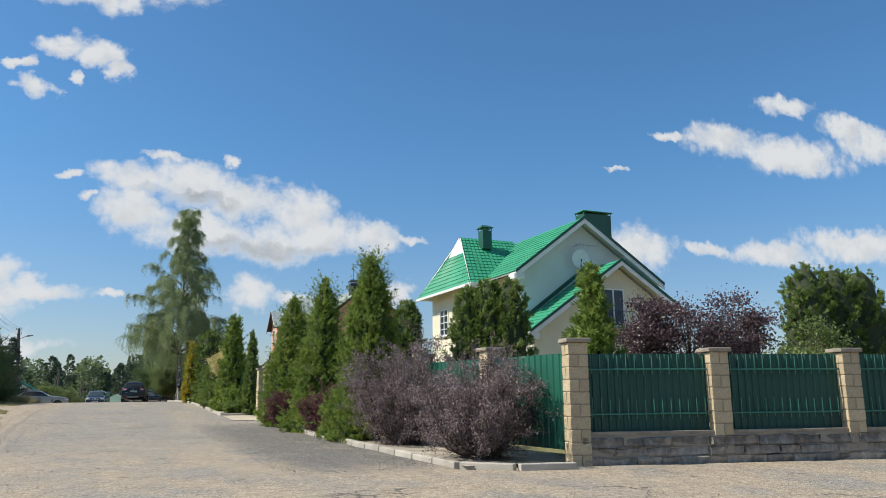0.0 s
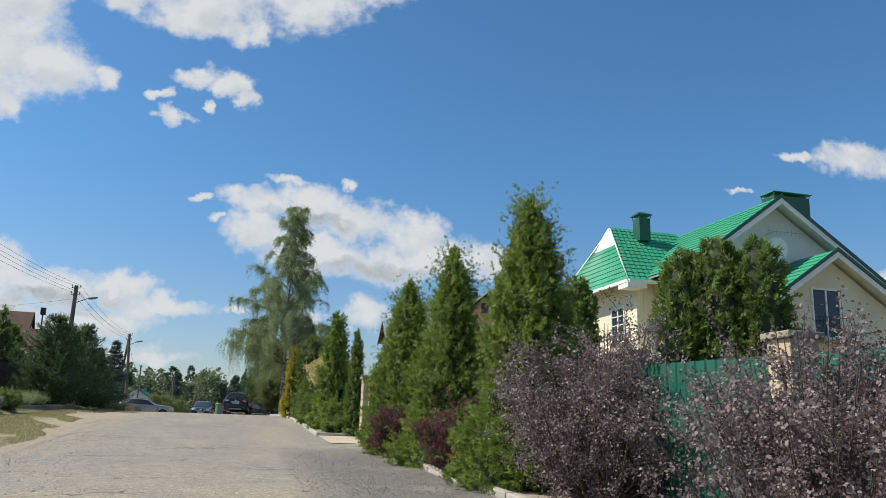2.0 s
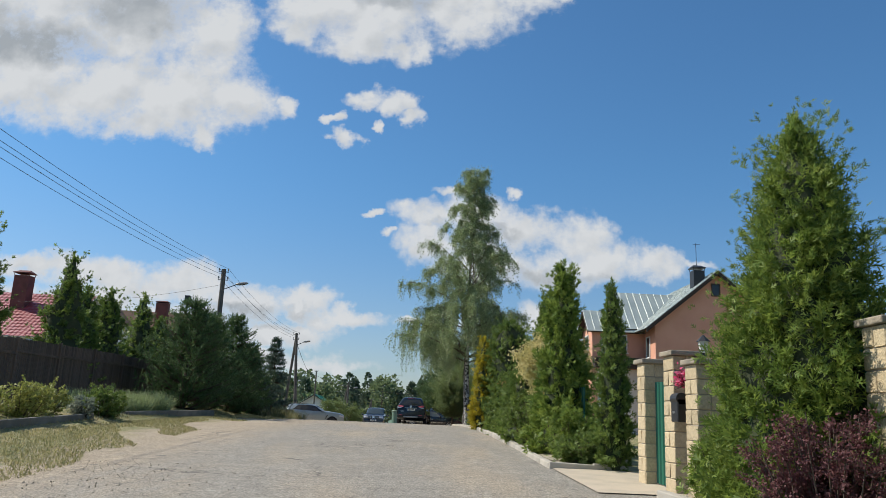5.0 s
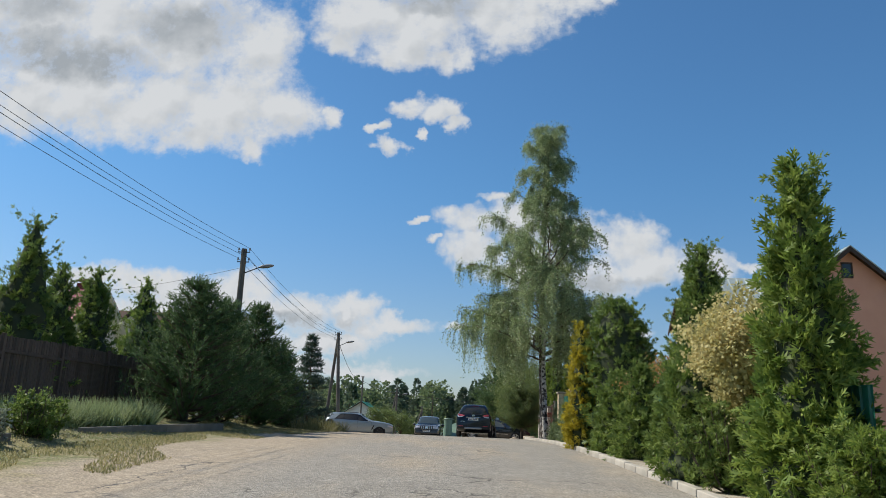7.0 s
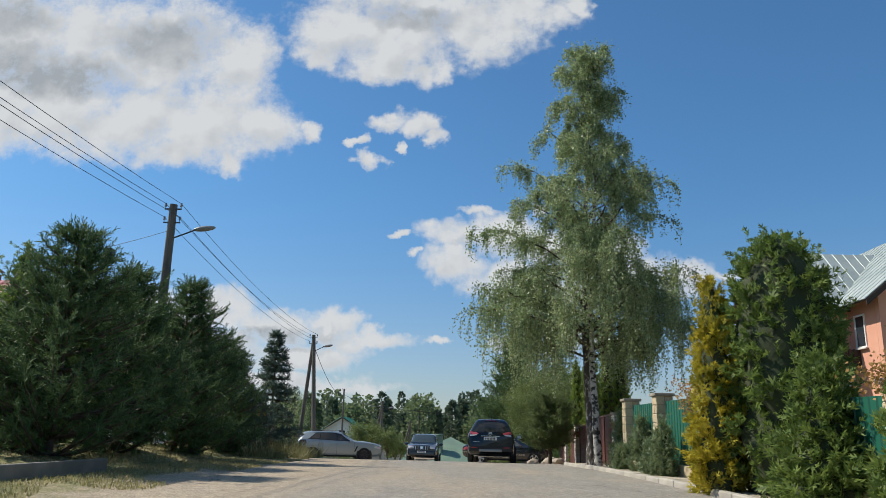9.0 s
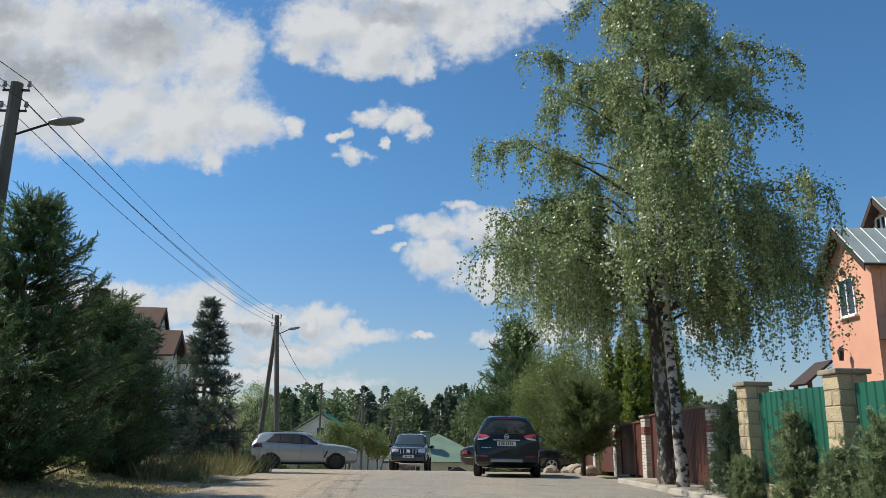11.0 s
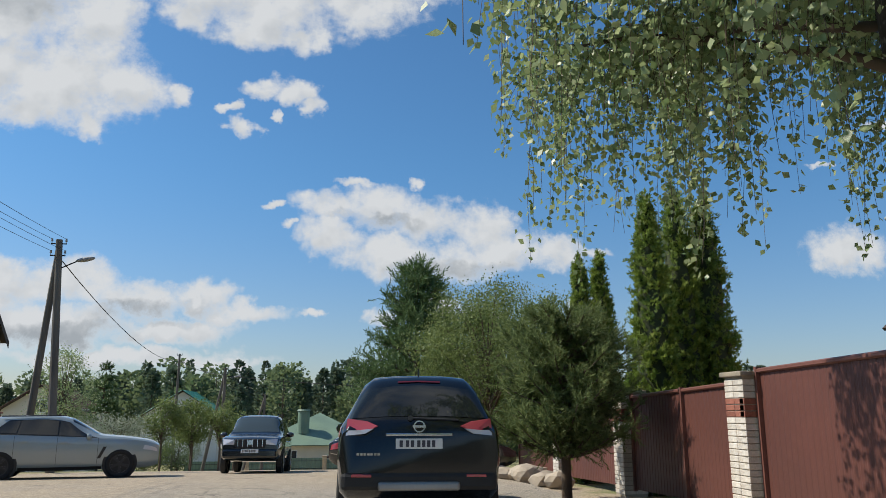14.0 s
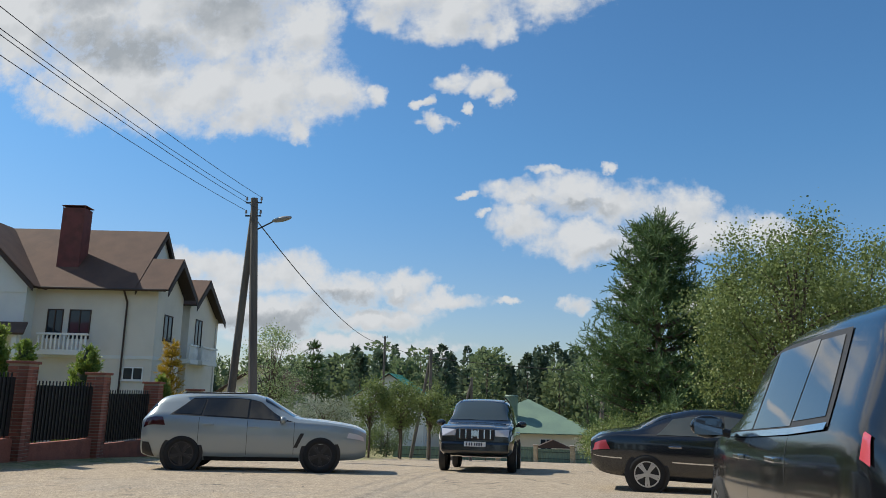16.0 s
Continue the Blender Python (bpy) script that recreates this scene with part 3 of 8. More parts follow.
L_APPLE = leaf_mat("apple leaves", (0.10, 0.145, 0.04), (0.27, 0.33, 0.12), (0.15, 0.20, 0.065), trans=0.4, rough=0.5)
L_PINE = leaf_mat("pine needles", (0.055, 0.105, 0.045), (0.16, 0.235, 0.085), (0.075, 0.135, 0.055), trans=0.25, spread=0.2)
L_SHRUBPINE = leaf_mat("olive pine needles", (0.085, 0.125, 0.045), (0.24, 0.29, 0.11), (0.125, 0.17, 0.06), trans=0.35, spread=0.2)
L_SPRUCE = leaf_mat("blue spruce needles", (0.06, 0.10, 0.075), (0.15, 0.20, 0.15), (0.085, 0.135, 0.095), trans=0.2)
# distance haze is put into these two leaf colours: pale and close in tone
L_FAR = leaf_mat("hazed far woodland", (0.095, 0.135, 0.09), (0.155, 0.20, 0.125), (0.115, 0.16, 0.10), trans=0.3, spread=0.1)
L_FARB = leaf_mat("hazed broadleaf wood", (0.125, 0.17, 0.085), (0.21, 0.26, 0.125), (0.15, 0.205, 0.10), trans=0.4, spread=0.1)
L_ORANGE = leaf_mat("rust coloured leaves", (0.34, 0.18, 0.06), (0.5, 0.30, 0.10), (0.28, 0.2, 0.07), trans=0.3)
L_SILVER = leaf_mat("silvery leaves", (0.22, 0.26, 0.2), (0.42, 0.46, 0.36), (0.2, 0.25, 0.16))
L_LIME = leaf_mat("yellow green shrub leaves", (0.22, 0.26, 0.06), (0.5, 0.48, 0.14), (0.3, 0.34, 0.1))
L_JUNIPER = leaf_mat("juniper needles", (0.12, 0.17, 0.085), (0.28, 0.34, 0.17), (0.17, 0.225, 0.11), trans=0.35)
# opaque fill inside crowns; their inner shade is put into its dark colour
M_CORE = mat("crown fill with inner shade in colour", (0.035, 0.05, 0.02), (0.05, 0.06, 0.03), rough=0.95, fine=20, bump=0.5)


def conical(f):
    return np.minimum(1.0, 0.86 + f * 1.6) * (1 - f) ** 0.8 + 0.015


def columnar(f):
    return np.minimum(1.0, 0.88 + f) * np.sqrt(np.maximum(1 - f ** 4.5, 0)) + 0.01


def spire(f):
    return np.minimum(1.0, 0.7 + f * 2) * (1 - f) ** 0.55 + 0.01


def evergreen(owner, h, r, n, leaves, seed, prof=conical, size=0.2, wild=0.22, up=0.75, core=0.74, base=0.0, name="crown", rag=0.3, spray=FROND):
    """A dense thuja: a solid lumpy heart, inner shade in its dark colour, and n sprays in bunches on twigs standing out
    of it.
    """
    rs = np.random.default_rng(seed)
    lump = lumps(rs)
    f = np.linspace(0, 0.985, 26)
    a = np.linspace(0, 2 * np.pi, 20, endpoint=False)
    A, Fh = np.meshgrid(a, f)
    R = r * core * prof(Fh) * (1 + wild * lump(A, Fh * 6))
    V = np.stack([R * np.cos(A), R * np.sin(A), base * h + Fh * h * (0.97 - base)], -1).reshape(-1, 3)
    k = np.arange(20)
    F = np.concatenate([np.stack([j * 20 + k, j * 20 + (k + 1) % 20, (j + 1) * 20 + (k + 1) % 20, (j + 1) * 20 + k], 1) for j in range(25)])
    bunch = 11
    nt = max(30, n // bunch)
    ff = rs.uniform(0, 1, nt * 5)
    ff = ff[rs.uniform(0, 1, len(ff)) < prof(ff) * 0.9 + 0.06][:nt]
    aa = rs.uniform(0, 2 * np.pi, len(ff))
    rr = r * prof(ff) * rs.uniform(core * 0.86, 0.98, len(ff)) * (1 + wild * lump(aa, ff * 6))
    out = np.stack([np.cos(aa), np.sin(aa), np.zeros_like(aa)], 1)
    root = out * rr[:, None]
    root[:, 2] = base * h + ff * h * (0.97 - base)
    twig = unit(out * (1 - 0.6 * ff[:, None]) + np.array([0, 0, up]) * (0.5 + ff[:, None]) + 0.35 * rs.normal(size=root.shape))
    reach = (0.5 * size + 0.1) * rs.uniform(0.5, 1.7, len(ff)) * np.minimum(1, 0.35 + 2.5 * (1 - ff))
    q = rs.uniform(-0.4, 1, (len(ff), bunch))
    P = (root[:, None, :] + twig[:, None, :] * (q * reach[:, None])[..., None] + rs.normal(size=(len(ff), bunch, 3)) * size * 0.2).reshape(-1, 3)
    D = np.repeat(twig, bunch, 0) + 0.5 * rs.normal(size=P.shape)
    S = size * rs.uniform(0.6, 1.25, len(P))
    if rag:
        # loose branch ends that break the outline
        nb = max(40, n // 28)
        fb, ab = rs.uniform(0.02, 0.97, nb) ** 1.1, rs.uniform(0, 2 * np.pi, nb)
        ob_ = np.stack([np.cos(ab), np.sin(ab), np.zeros(nb)], 1)
        p0 = ob_ * (r * prof(fb) * (1 + wild * lump(ab, fb * 6)) * 0.8)[:, None]
        p0[:, 2] = base * h + fb * h * (0.98 - base)
        db = unit(ob_ * (1 - 0.45 * fb[:, None]) + np.array([0, 0, up * 1.2]) + 0.3 * rs.normal(size=(nb, 3)))
        lb = rag * r * rs.uniform(0.5, 1.5, nb) + 0.1
        q = rs.uniform(0.1, 1, (nb, 9))
        PB = (p0[:, None, :] + db[:, None, :] * (q * lb[:, None])[..., None]).reshape(-1, 3) + 0.02 * rs.normal(size=(nb * 9, 3))
        DB = np.repeat(db, 9, 0) + 0.55 * rs.normal(size=(nb * 9, 3))
        P, D, S = np.concatenate([P, PB]), np.concatenate([D, DB]), np.concatenate([S, size * rs.uniform(0.4, 0.8, nb * 9)])
    top = np.zeros((14, 3))
    top[:, 2] = h * np.linspace(0.93, 1.0, 14) - size * 0.5
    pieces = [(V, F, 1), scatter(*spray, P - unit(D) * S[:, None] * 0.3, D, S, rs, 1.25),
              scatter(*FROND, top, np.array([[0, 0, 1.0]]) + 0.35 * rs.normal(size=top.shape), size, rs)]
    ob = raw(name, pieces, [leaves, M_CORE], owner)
    trunk = raw("trunk", [tube([(0, 0, -0.1), (0, 0, 0.3 * h)], [0.035 * r + 0.05, 0.03], 8)], [M_BARK], owner)
    return ob, trunk


def thuja(place, h, r, label, n=5200, leaves=None, seed=1, prof=conical, group="", **kw):
    o = thing("thuja", place, label, "tree", group)
    evergreen(o, h, r, n, leaves or L_THUJA, seed, prof, **kw)
    return o


def shrub(name, place, h, r, n, leaves, label, seed, leaf=0.045, stems=26, open_=0.25, flat=1.0, category="shrub", template=LEAF, group=""):
    """Arching stems from the root with leaves along them."""
    o = thing(name, place, label, category, group)
    rs = np.random.default_rng(seed)
    tubes, P, D = [], [], []
    per = n // (stems * 7)
    for _ in range(stems):
        a, lean = rs.uniform(0, 6.283), rs.uniform(0.05, 1.0) ** 0.7
        s = np.linspace(0, 1, 6)
        reach = r * lean * rs.uniform(0.75, 1.08)
        top = h * (1.02 - 0.45 * lean ** 2.5) * rs.uniform(0.78, 1.05)
        bend = 0.8 - 0.42 * lean
        path = np.stack([np.cos(a) * reach * s ** bend, np.sin(a) * reach * s ** bend * flat, top * (s * 1.1 - 0.1 * s ** 3)], 1)
        tubes.append(tube(path, np.linspace(0.014, 0.004, 6), 5, 1))
        for _ in range(7):
            t0 = rs.uniform(0.03, 0.98)
            p0 = np.array([np.interp(t0, s, path[:, j]) for j in range(3)])
            d = unit(np.array([np.cos(a), np.sin(a), 0]) * 0.5 + rs.normal(size=3) * 0.8 + np.array([0, 0, 0.35]))
            l = rs.uniform(0.15, 0.42) * max(r, 0.5)
            q = rs.uniform(0, 1, per)
            P.append(p0 + d * (q * l)[:, None] + rs.normal(size=(per, 3)) * 0.03 * r)
            D.append(d * 0.7 + rs.normal(size=(per, 3)))
            tubes.append(tube([p0, p0 + d * l], [0.005, 0.002], 4, 1))
    P, D = np.concatenate(P), np.concatenate(D)
    P[:, 2] = np.abs(P[:, 2]) + 0.02
    raw("foliage", [scatter(*template, P, D, leaf * rs.uniform(0.6, 1.3, len(P)), rs)], [leaves], o)
    raw("stem_frame", tubes, [leaves, M_TWIG], o)
    return o


def broadleaf(name, place, h, r, n, leaves, label, seed, trunk=0.09, bole=0.3, leaf=0.075, clumps=60, squash=1.0, group="", bark=None, category="tree"):
    """A small tree: bole, limbs to each clump, leaves about the clumps."""
    o = thing(name, place, label, category, group)
    rs = np.random.default_rng(seed)
    zc, rz = h * (1 + bole) / 2, h * (1 - bole) / 2
    c = unit(rs.normal(size=(clumps, 3))) * (rs.uniform(0.25, 1, clumps) ** 0.5)[:, None]
    c = c * np.array([r, r * squash, rz]) * (0.88 + 0.22 * rs.uniform(size=(clumps, 1))) + np.array([0, 0, zc])
    tubes = [tube(np.array([(0, 0, -0.1), (0.03, 0.02, h * bole * 0.6), (0, 0, h * bole * 1.2), (0.05, 0, h * 0.8)]), [trunk, trunk * 0.85, trunk * 0.65, trunk * 0.15], 9)]
    for p in c[:: max(1, clumps // 34)]:
        z0 = rs.uniform(bole * 0.8, 0.6) * h
        mid = np.array([p[0] * 0.45, p[1] * 0.45, z0 + (p[2] - z0) * 0.6])
        tubes.append(tube(np.array([(0, 0, min(z0, p[2])), mid, p]), [trunk * 0.4, trunk * 0.25, 0.006], 6))
    per = n // clumps
    spread = 0.62 * r / clumps ** 0.33
    P = np.repeat(c, per, 0) + rs.normal(size=(per * clumps, 3)) * spread * np.array([1, 1, 0.8])
    D = rs.normal(size=P.shape) + np.array([0, 0, -0.35])
    raw("trunk", tubes, [bark or M_BARK], o, flat=False)
    raw("crown", [scatter(*LEAF, P, D, leaf * rs.uniform(0.6, 1.3, len(P)), rs)], [leaves], o)
    return o


def pine(name, place, h, r, label, seed, leaves=None, whorls=11, tuft=0.16, dense=9, trunk=0.09, rise=0.35, prof=None, bole=0.04, template=None, group="", shoot=9):
    """A conifer of whorled branches with tufts of needles on their shoots."""
    o = thing(name, place, label, "tree", group)
    rs = np.random.default_rng(seed)
    prof = prof or (lambda f: np.minimum(1, 0.75 + f) * (1 - f) ** 0.7)
    tubes = [tube([(0, 0, -0.1), (0, 0, h * 0.5), (0.02, 0, h * 0.97)], [trunk, trunk * 0.6, 0.012], 9)]
    P, D = [], []
    for w in range(whorls):
        f = bole + (0.97 - bole) * (w + 0.3 * rs.uniform()) / whorls
        reach = r * float(prof(np.array(f)))
        for b in range(dense):
            a = rs.uniform(0, 6.283)
            l = reach * rs.uniform(0.55, 1.12)
            s = np.linspace(0, 1, 5)
            path = np.stack([np.cos(a) * l * s, np.sin(a) * l * s, f * h + l * rise * s ** 1.6 + rs.uniform(-0.1, 0.1) * l * s], 1)
            tubes.append(tube(path, np.linspace(0.02 + 0.008 * r, 0.006, 5), 5))
            k = max(3, int(shoot * (0.4 + l / r)))
            t0 = rs.uniform(0.22, 1.0, k)
            base = np.stack([np.interp(t0, s, path[:, j]) for j in range(3)], 1)
            side = np.array([np.cos(a), np.sin(a), 0.0])
            d = side * 0.7 + rs.normal(size=(k, 3)) * 0.75 + np.array([0, 0, 0.55 + rise * 0.5])
            length = tuft * rs.uniform(0.3, 1.5, k)
            P.append(base + unit(d) * length[:, None]), D.append(d)
            P.append(base), D.append(d + rs.normal(size=(k, 3)) * 0.3)
            P.append(path[-1:]), D.append(side[None] * 0.6 + np.array([[0, 0, 0.5 + rise]]))
    P.append(np.array([[0.02, 0, h * 0.95]] * 4)), D.append(np.array([[0, 0, 1.0]]) + 0.3 * rs.normal(size=(4, 3)))
    P, D = np.concatenate(P), np.concatenate(D)
    raw("trunk", tubes, [M_BARK], o, flat=False)
    raw("crown", [scatter(*(template or TUFT), P, D, tuft * 1.5 * rs.uniform(0.7, 1.25, len(P)), rs)], [leaves or L_PINE], o)
    return o


M_BIRCH = mat("white birch bark", (0.46, 0.43, 0.39), (0.04, 0.034, 0.03), rough=0.85, scale=6.5, fine=24, fvar=0.3, bump=0.8, stretch=(1.0, 1.0, 1.3), lo=0.47, hi=0.57)
M_BIRCH_D = mat("old dark birch bark", (0.075, 0.064, 0.055), (0.40, 0.375, 0.34), rough=0.9, scale=9.0, fine=26, fvar=0.4, bump=1.0, stretch=(1.0, 1.0, 0.55), lo=0.52, hi=0.64)


def weeping_birch(place):
    """Two trunks, boughs that climb and arch over, and leafy shoots hanging from them in clumps."""
    o = thing("birch", place, "tall weeping birch with two white and black trunks", "tree")
    rs = np.random.default_rng(42)
    trunks = [np.array([(0.0, 0.45, -0.2), (-0.02, 0.45, 1.2), (-0.12, 0.45, 3.4), (-0.15, 0.4, 7), (0.0, 0.2, 11), (0.1, 0, 15.3)]),
              np.array([(-0.05, -0.78, -0.2), (-0.08, -0.76, 1.2), (-0.15, -0.65, 3.4), (-0.15, -0.45, 6.5), (0.2, -0.2, 9.5), (0.5, 0.0, 12.4)])]
    for t, rad, bark in zip(trunks, ([0.24, 0.18, 0.155, 0.10, 0.045, 0.012], [0.17, 0.12, 0.098, 0.07, 0.035, 0.01]), (M_BIRCH_D, M_BIRCH)):
        s = np.linspace(0, len(t) - 1, 28)
        path = np.stack([np.interp(s, np.arange(len(t)), t[:, j]) for j in range(3)], 1)
        path[:, :2] += 0.015 * rs.normal(size=(28, 2))
        raw("trunk", [tube(path, np.interp(s, np.arange(len(t)), rad) * (1 + 0.05 * rs.normal(size=28)), 12)], [bark], o, flat=False)

    def envelope(z):
        return np.interp(z, [3, 5, 7, 8.5, 10, 11.5, 12.5, 14.4, 15.6], [4.3, 4.4, 4.15, 3.5, 2.75, 1.95, 1.6, 1.2, 0.5])
    tubes, P, D = [], [], []

    def leaves_on(path, g, m, jitter, droop):
        tt = rs.uniform(0.05, 1, m)
        P.append(np.stack([np.interp(tt, g, path[:, j]) for j in range(3)], 1) + rs.normal(size=(m, 3)) * jitter)
        D.append(rs.normal(size=(m, 3)) * 0.8 + np.array([0, 0, -droop]))

    def strand(q, way, drop):
        g = np.linspace(0, 1, 5)
        w = rs.normal(size=2) * 0.10 + way * 0.18
        path = np.stack([q[0] + w[0] * np.sin(g * 1.7), q[1] + w[1] * np.sin(g * 1.7), q[2] + 0.06 * np.sin(g * 3) - drop * g ** 1.2], 1)
        path[1:, :2] += 0.025 * rs.normal(size=(4, 2))
        tubes.append(tube(path, np.linspace(0.0045, 0.002, 5), 3, 1))
        leaves_on(path, g, int(28 * drop) + 7, 0.045, 0.8)
    count = 96
    for k in range(count):
        f = (k + 0.5) / count
        z0 = 3.5 + 11.6 * f ** 1.2
        t = trunks[0] if k % 5 < 3 or z0 > 11 else trunks[1]
        p0 = np.array([np.interp(z0, t[:, 2], t[:, j]) for j in range(3)])
        a = 2.39996 * k + rs.normal() * 0.3
        way = np.array([np.cos(a), np.sin(a)])
        climb = 0.30 + 0.75 * f
        l = float(envelope(z0 + 1.2 * climb)) * rs.uniform(0.5, 1.02) * (0.83 if way[0] > 0.3 else 1.0) * (0.72 if way[1] > 0.35 else 1.0)
        s = np.linspace(0, 1, 8)
        arch = 0.62 - 0.25 * f
        rise = l * climb * (s * 1.9 - arch * 1.9 * s ** 2) + 0.1
        path = np.stack([p0[0] + way[0] * l * s ** 0.9, p0[1] + way[1] * l * s ** 0.9, p0[2] + rise], 1)
        path[1:] += 0.06 * rs.normal(size=(7, 3))
        path[:, 2] = np.minimum(path[:, 2], 15.7)
        tubes.append(tube(path, np.linspace(0.05 - 0.03 * f, 0.007, 8), 6, 1))
        for _ in range(int(4 + 2.3 * l)):
            # side branches spread level from the bough and carry the clumps
            t0 = rs.uniform(0.22, 1.0) ** 0.8
            q0 = np.array([np.interp(t0, s, path[:, j]) for j in range(3)])
            b = a + rs.choice([-1, 1]) * rs.uniform(0.3, 1.3)
            ways = np.array([np.cos(b), np.sin(b)])
            ls = rs.uniform(0.35, 1.05) * (0.5 + 0.16 * l)
            gs = np.linspace(0, 1, 5)
            side = np.stack([q0[0] + ways[0] * ls * gs, q0[1] + ways[1] * ls * gs, q0[2] + ls * (0.55 * gs - 0.65 * gs ** 2)], 1)
            tubes.append(tube(side, np.linspace(0.012, 0.004, 5), 4, 1))
            leaves_on(side, gs, int(60 * ls) + 20, 0.13, 0.4)
            low = q0[2] < 7.5 and t0 > 0.3
            for _ in range(int(rs.integers(5, 11))):
                u0 = rs.uniform(0.35, 1.05)
                q = np.array([np.interp(u0, gs, side[:, j]) for j in range(3)])
                drop = rs.uniform(0.25, 1.15) * (1.0 - 0.35 * f) + (rs.uniform(0.2, 2.2) if low and rs.uniform() < 0.65 else 0)
                drop = min(drop, q[2] - rs.uniform(2.4, 4.3))
                if drop > 0.15:
                    strand(q, ways, drop)
    P, D = np.concatenate(P), np.concatenate(D)
    raw("branchwork", tubes, [L_BIRCH, M_TWIG], o)
    raw("crown", [scatter(*LEAF, P, D, rs.uniform(0.05, 0.088, len(P)), rs, 0.9)], [L_BIRCH], o)
    return o

# ---- fences and gates ----
M_BLOCK = mat("split face cream block", (0.52, 0.42, 0.27), (0.43, 0.345, 0.22), rough=0.95, scale=3, fine=28, fvar=0.28, bump=0.9, rnd=0.12)
M_MORTAR = mat("grey mortar", (0.33, 0.29, 0.23), rough=0.95, bump=0.4)
M_CAP = mat("weathered cap", (0.34, 0.29, 0.22), (0.22, 0.19, 0.15), rough=0.95, scale=4, bump=0.6)
M_GREEN = mat("green coated sheet", (0.016, 0.125, 0.08), (0.014, 0.105, 0.068), rough=0.45, scale=0.8, fine=8, fvar=0.08, bump=0.03)
# the green sheet again, darkened: the side street fence's shade is in the colour
M_GREEN_SHADE = mat("green coated sheet with shade in colour", (0.012, 0.075, 0.055), (0.010, 0.06, 0.045), rough=0.5, scale=0.8, fine=8, fvar=0.08, bump=0.03)
M_GREENBAR = mat("green painted bar", (0.045, 0.19, 0.14), rough=0.4, bump=0.0)
M_BROWN = mat("brown coated sheet", (0.125, 0.047, 0.037), (0.105, 0.041, 0.033), rough=0.5, scale=0.7, fine=7, fvar=0.08, bump=0.03)
M_BROWN_D = mat("brown frame", (0.17, 0.07, 0.055), rough=0.5, bump=0.05)
M_SLATE = mat("rough stone plinth", (0.14, 0.13, 0.112), (0.30, 0.27, 0.23), rough=0.95, scale=3.5, fine=14, fvar=0.35, bump=1.0, island=0.25, rnd=0.2)
M_BRICK_W = mat("white washed brick", (0.62, 0.58, 0.52), (0.48, 0.42, 0.36), rough=0.9, scale=4, fine=30, fvar=0.2, bump=0.5, rnd=0.15)
M_BRICK_R = mat("red brick", (0.30, 0.11, 0.075), (0.22, 0.085, 0.06), rough=0.9, scale=4, fine=30, fvar=0.2, bump=0.5, rnd=0.2)
M_TIMBER = mat("dark stained boards", (0.115, 0.08, 0.06), (0.075, 0.055, 0.045), rough=0.85, scale=3, fine=40, bump=0.4, rnd=0.25, stretch=(1, 1, 0.15))
M_IRON = mat("black iron", (0.02, 0.02, 0.022), rough=0.45, bump=0.05)
M_STEEL = mat("galvanised steel", (0.35, 0.36, 0.37), rough=0.4, metal=0.8, bump=0.05)


def block_pillar(x, y, h, w, turn, label, block_h=0.215, material=None, dz=0.0, group="fence pillars", two=True):
    """Courses of split-face blocks, joints recessed, under an overhanging cap."""
    o = thing("fence_pillar", at(x, y, dz), label, "pillar", group, turn)
    material = material or M_BLOCK
    bm = bmesh.new()
    box(bm, -w / 2 + 0.012, w / 2 - 0.012, -w / 2 + 0.012, w / 2 - 0.012, -0.3, h - 0.005)
    part("mortar", bm, M_MORTAR, o)
    n = round(h / block_h)
    bh = h / n
    bm = bmesh.new()
    box(bm, -w / 2, -0.005 if two else w / 2, -w / 2, w / 2, 0.006, bh - 0.006, 0.012)
    for v in bm.verts:
        v.co += Vector((random.uniform(-0.006, 0.006), random.uniform(-0.006, 0.006), 0))
    first = part("block", bm, material, o)
    for k in range(n):
        for s in ((0, 1) if two else (0,)):
            b = first if k == s == 0 else new("block", first.data)
            b.parent = o
            b.matrix_local = Matrix.Translation((0, 0, k * bh)) @ Matrix.Rotation(math.pi * s + (math.pi / 2 if k % 2 else 0), 4, "Z")
    bm = bmesh.new()
    box(bm, -w / 2 - 0.05, w / 2 + 0.05, -w / 2 - 0.05, w / 2 + 0.05, h, h + 0.075, 0.015)
    part("cap", bm, M_CAP, o)
    return o


def sheet_profile(length, pitch=0.2, deep=0.02):
    """Trapezoid waves across a sheet: pairs of along, out."""
    pts, s = [], 0.0
    while s < length - 1e-6:
        for a, b in ((0, 0), (0.25, 0), (0.35, 1), (0.8, 1), (0.9, 0)):
            if s + a * pitch < length:
                pts.append((s + a * pitch, b * deep))
        s += pitch
    return pts + [(length, 0)]


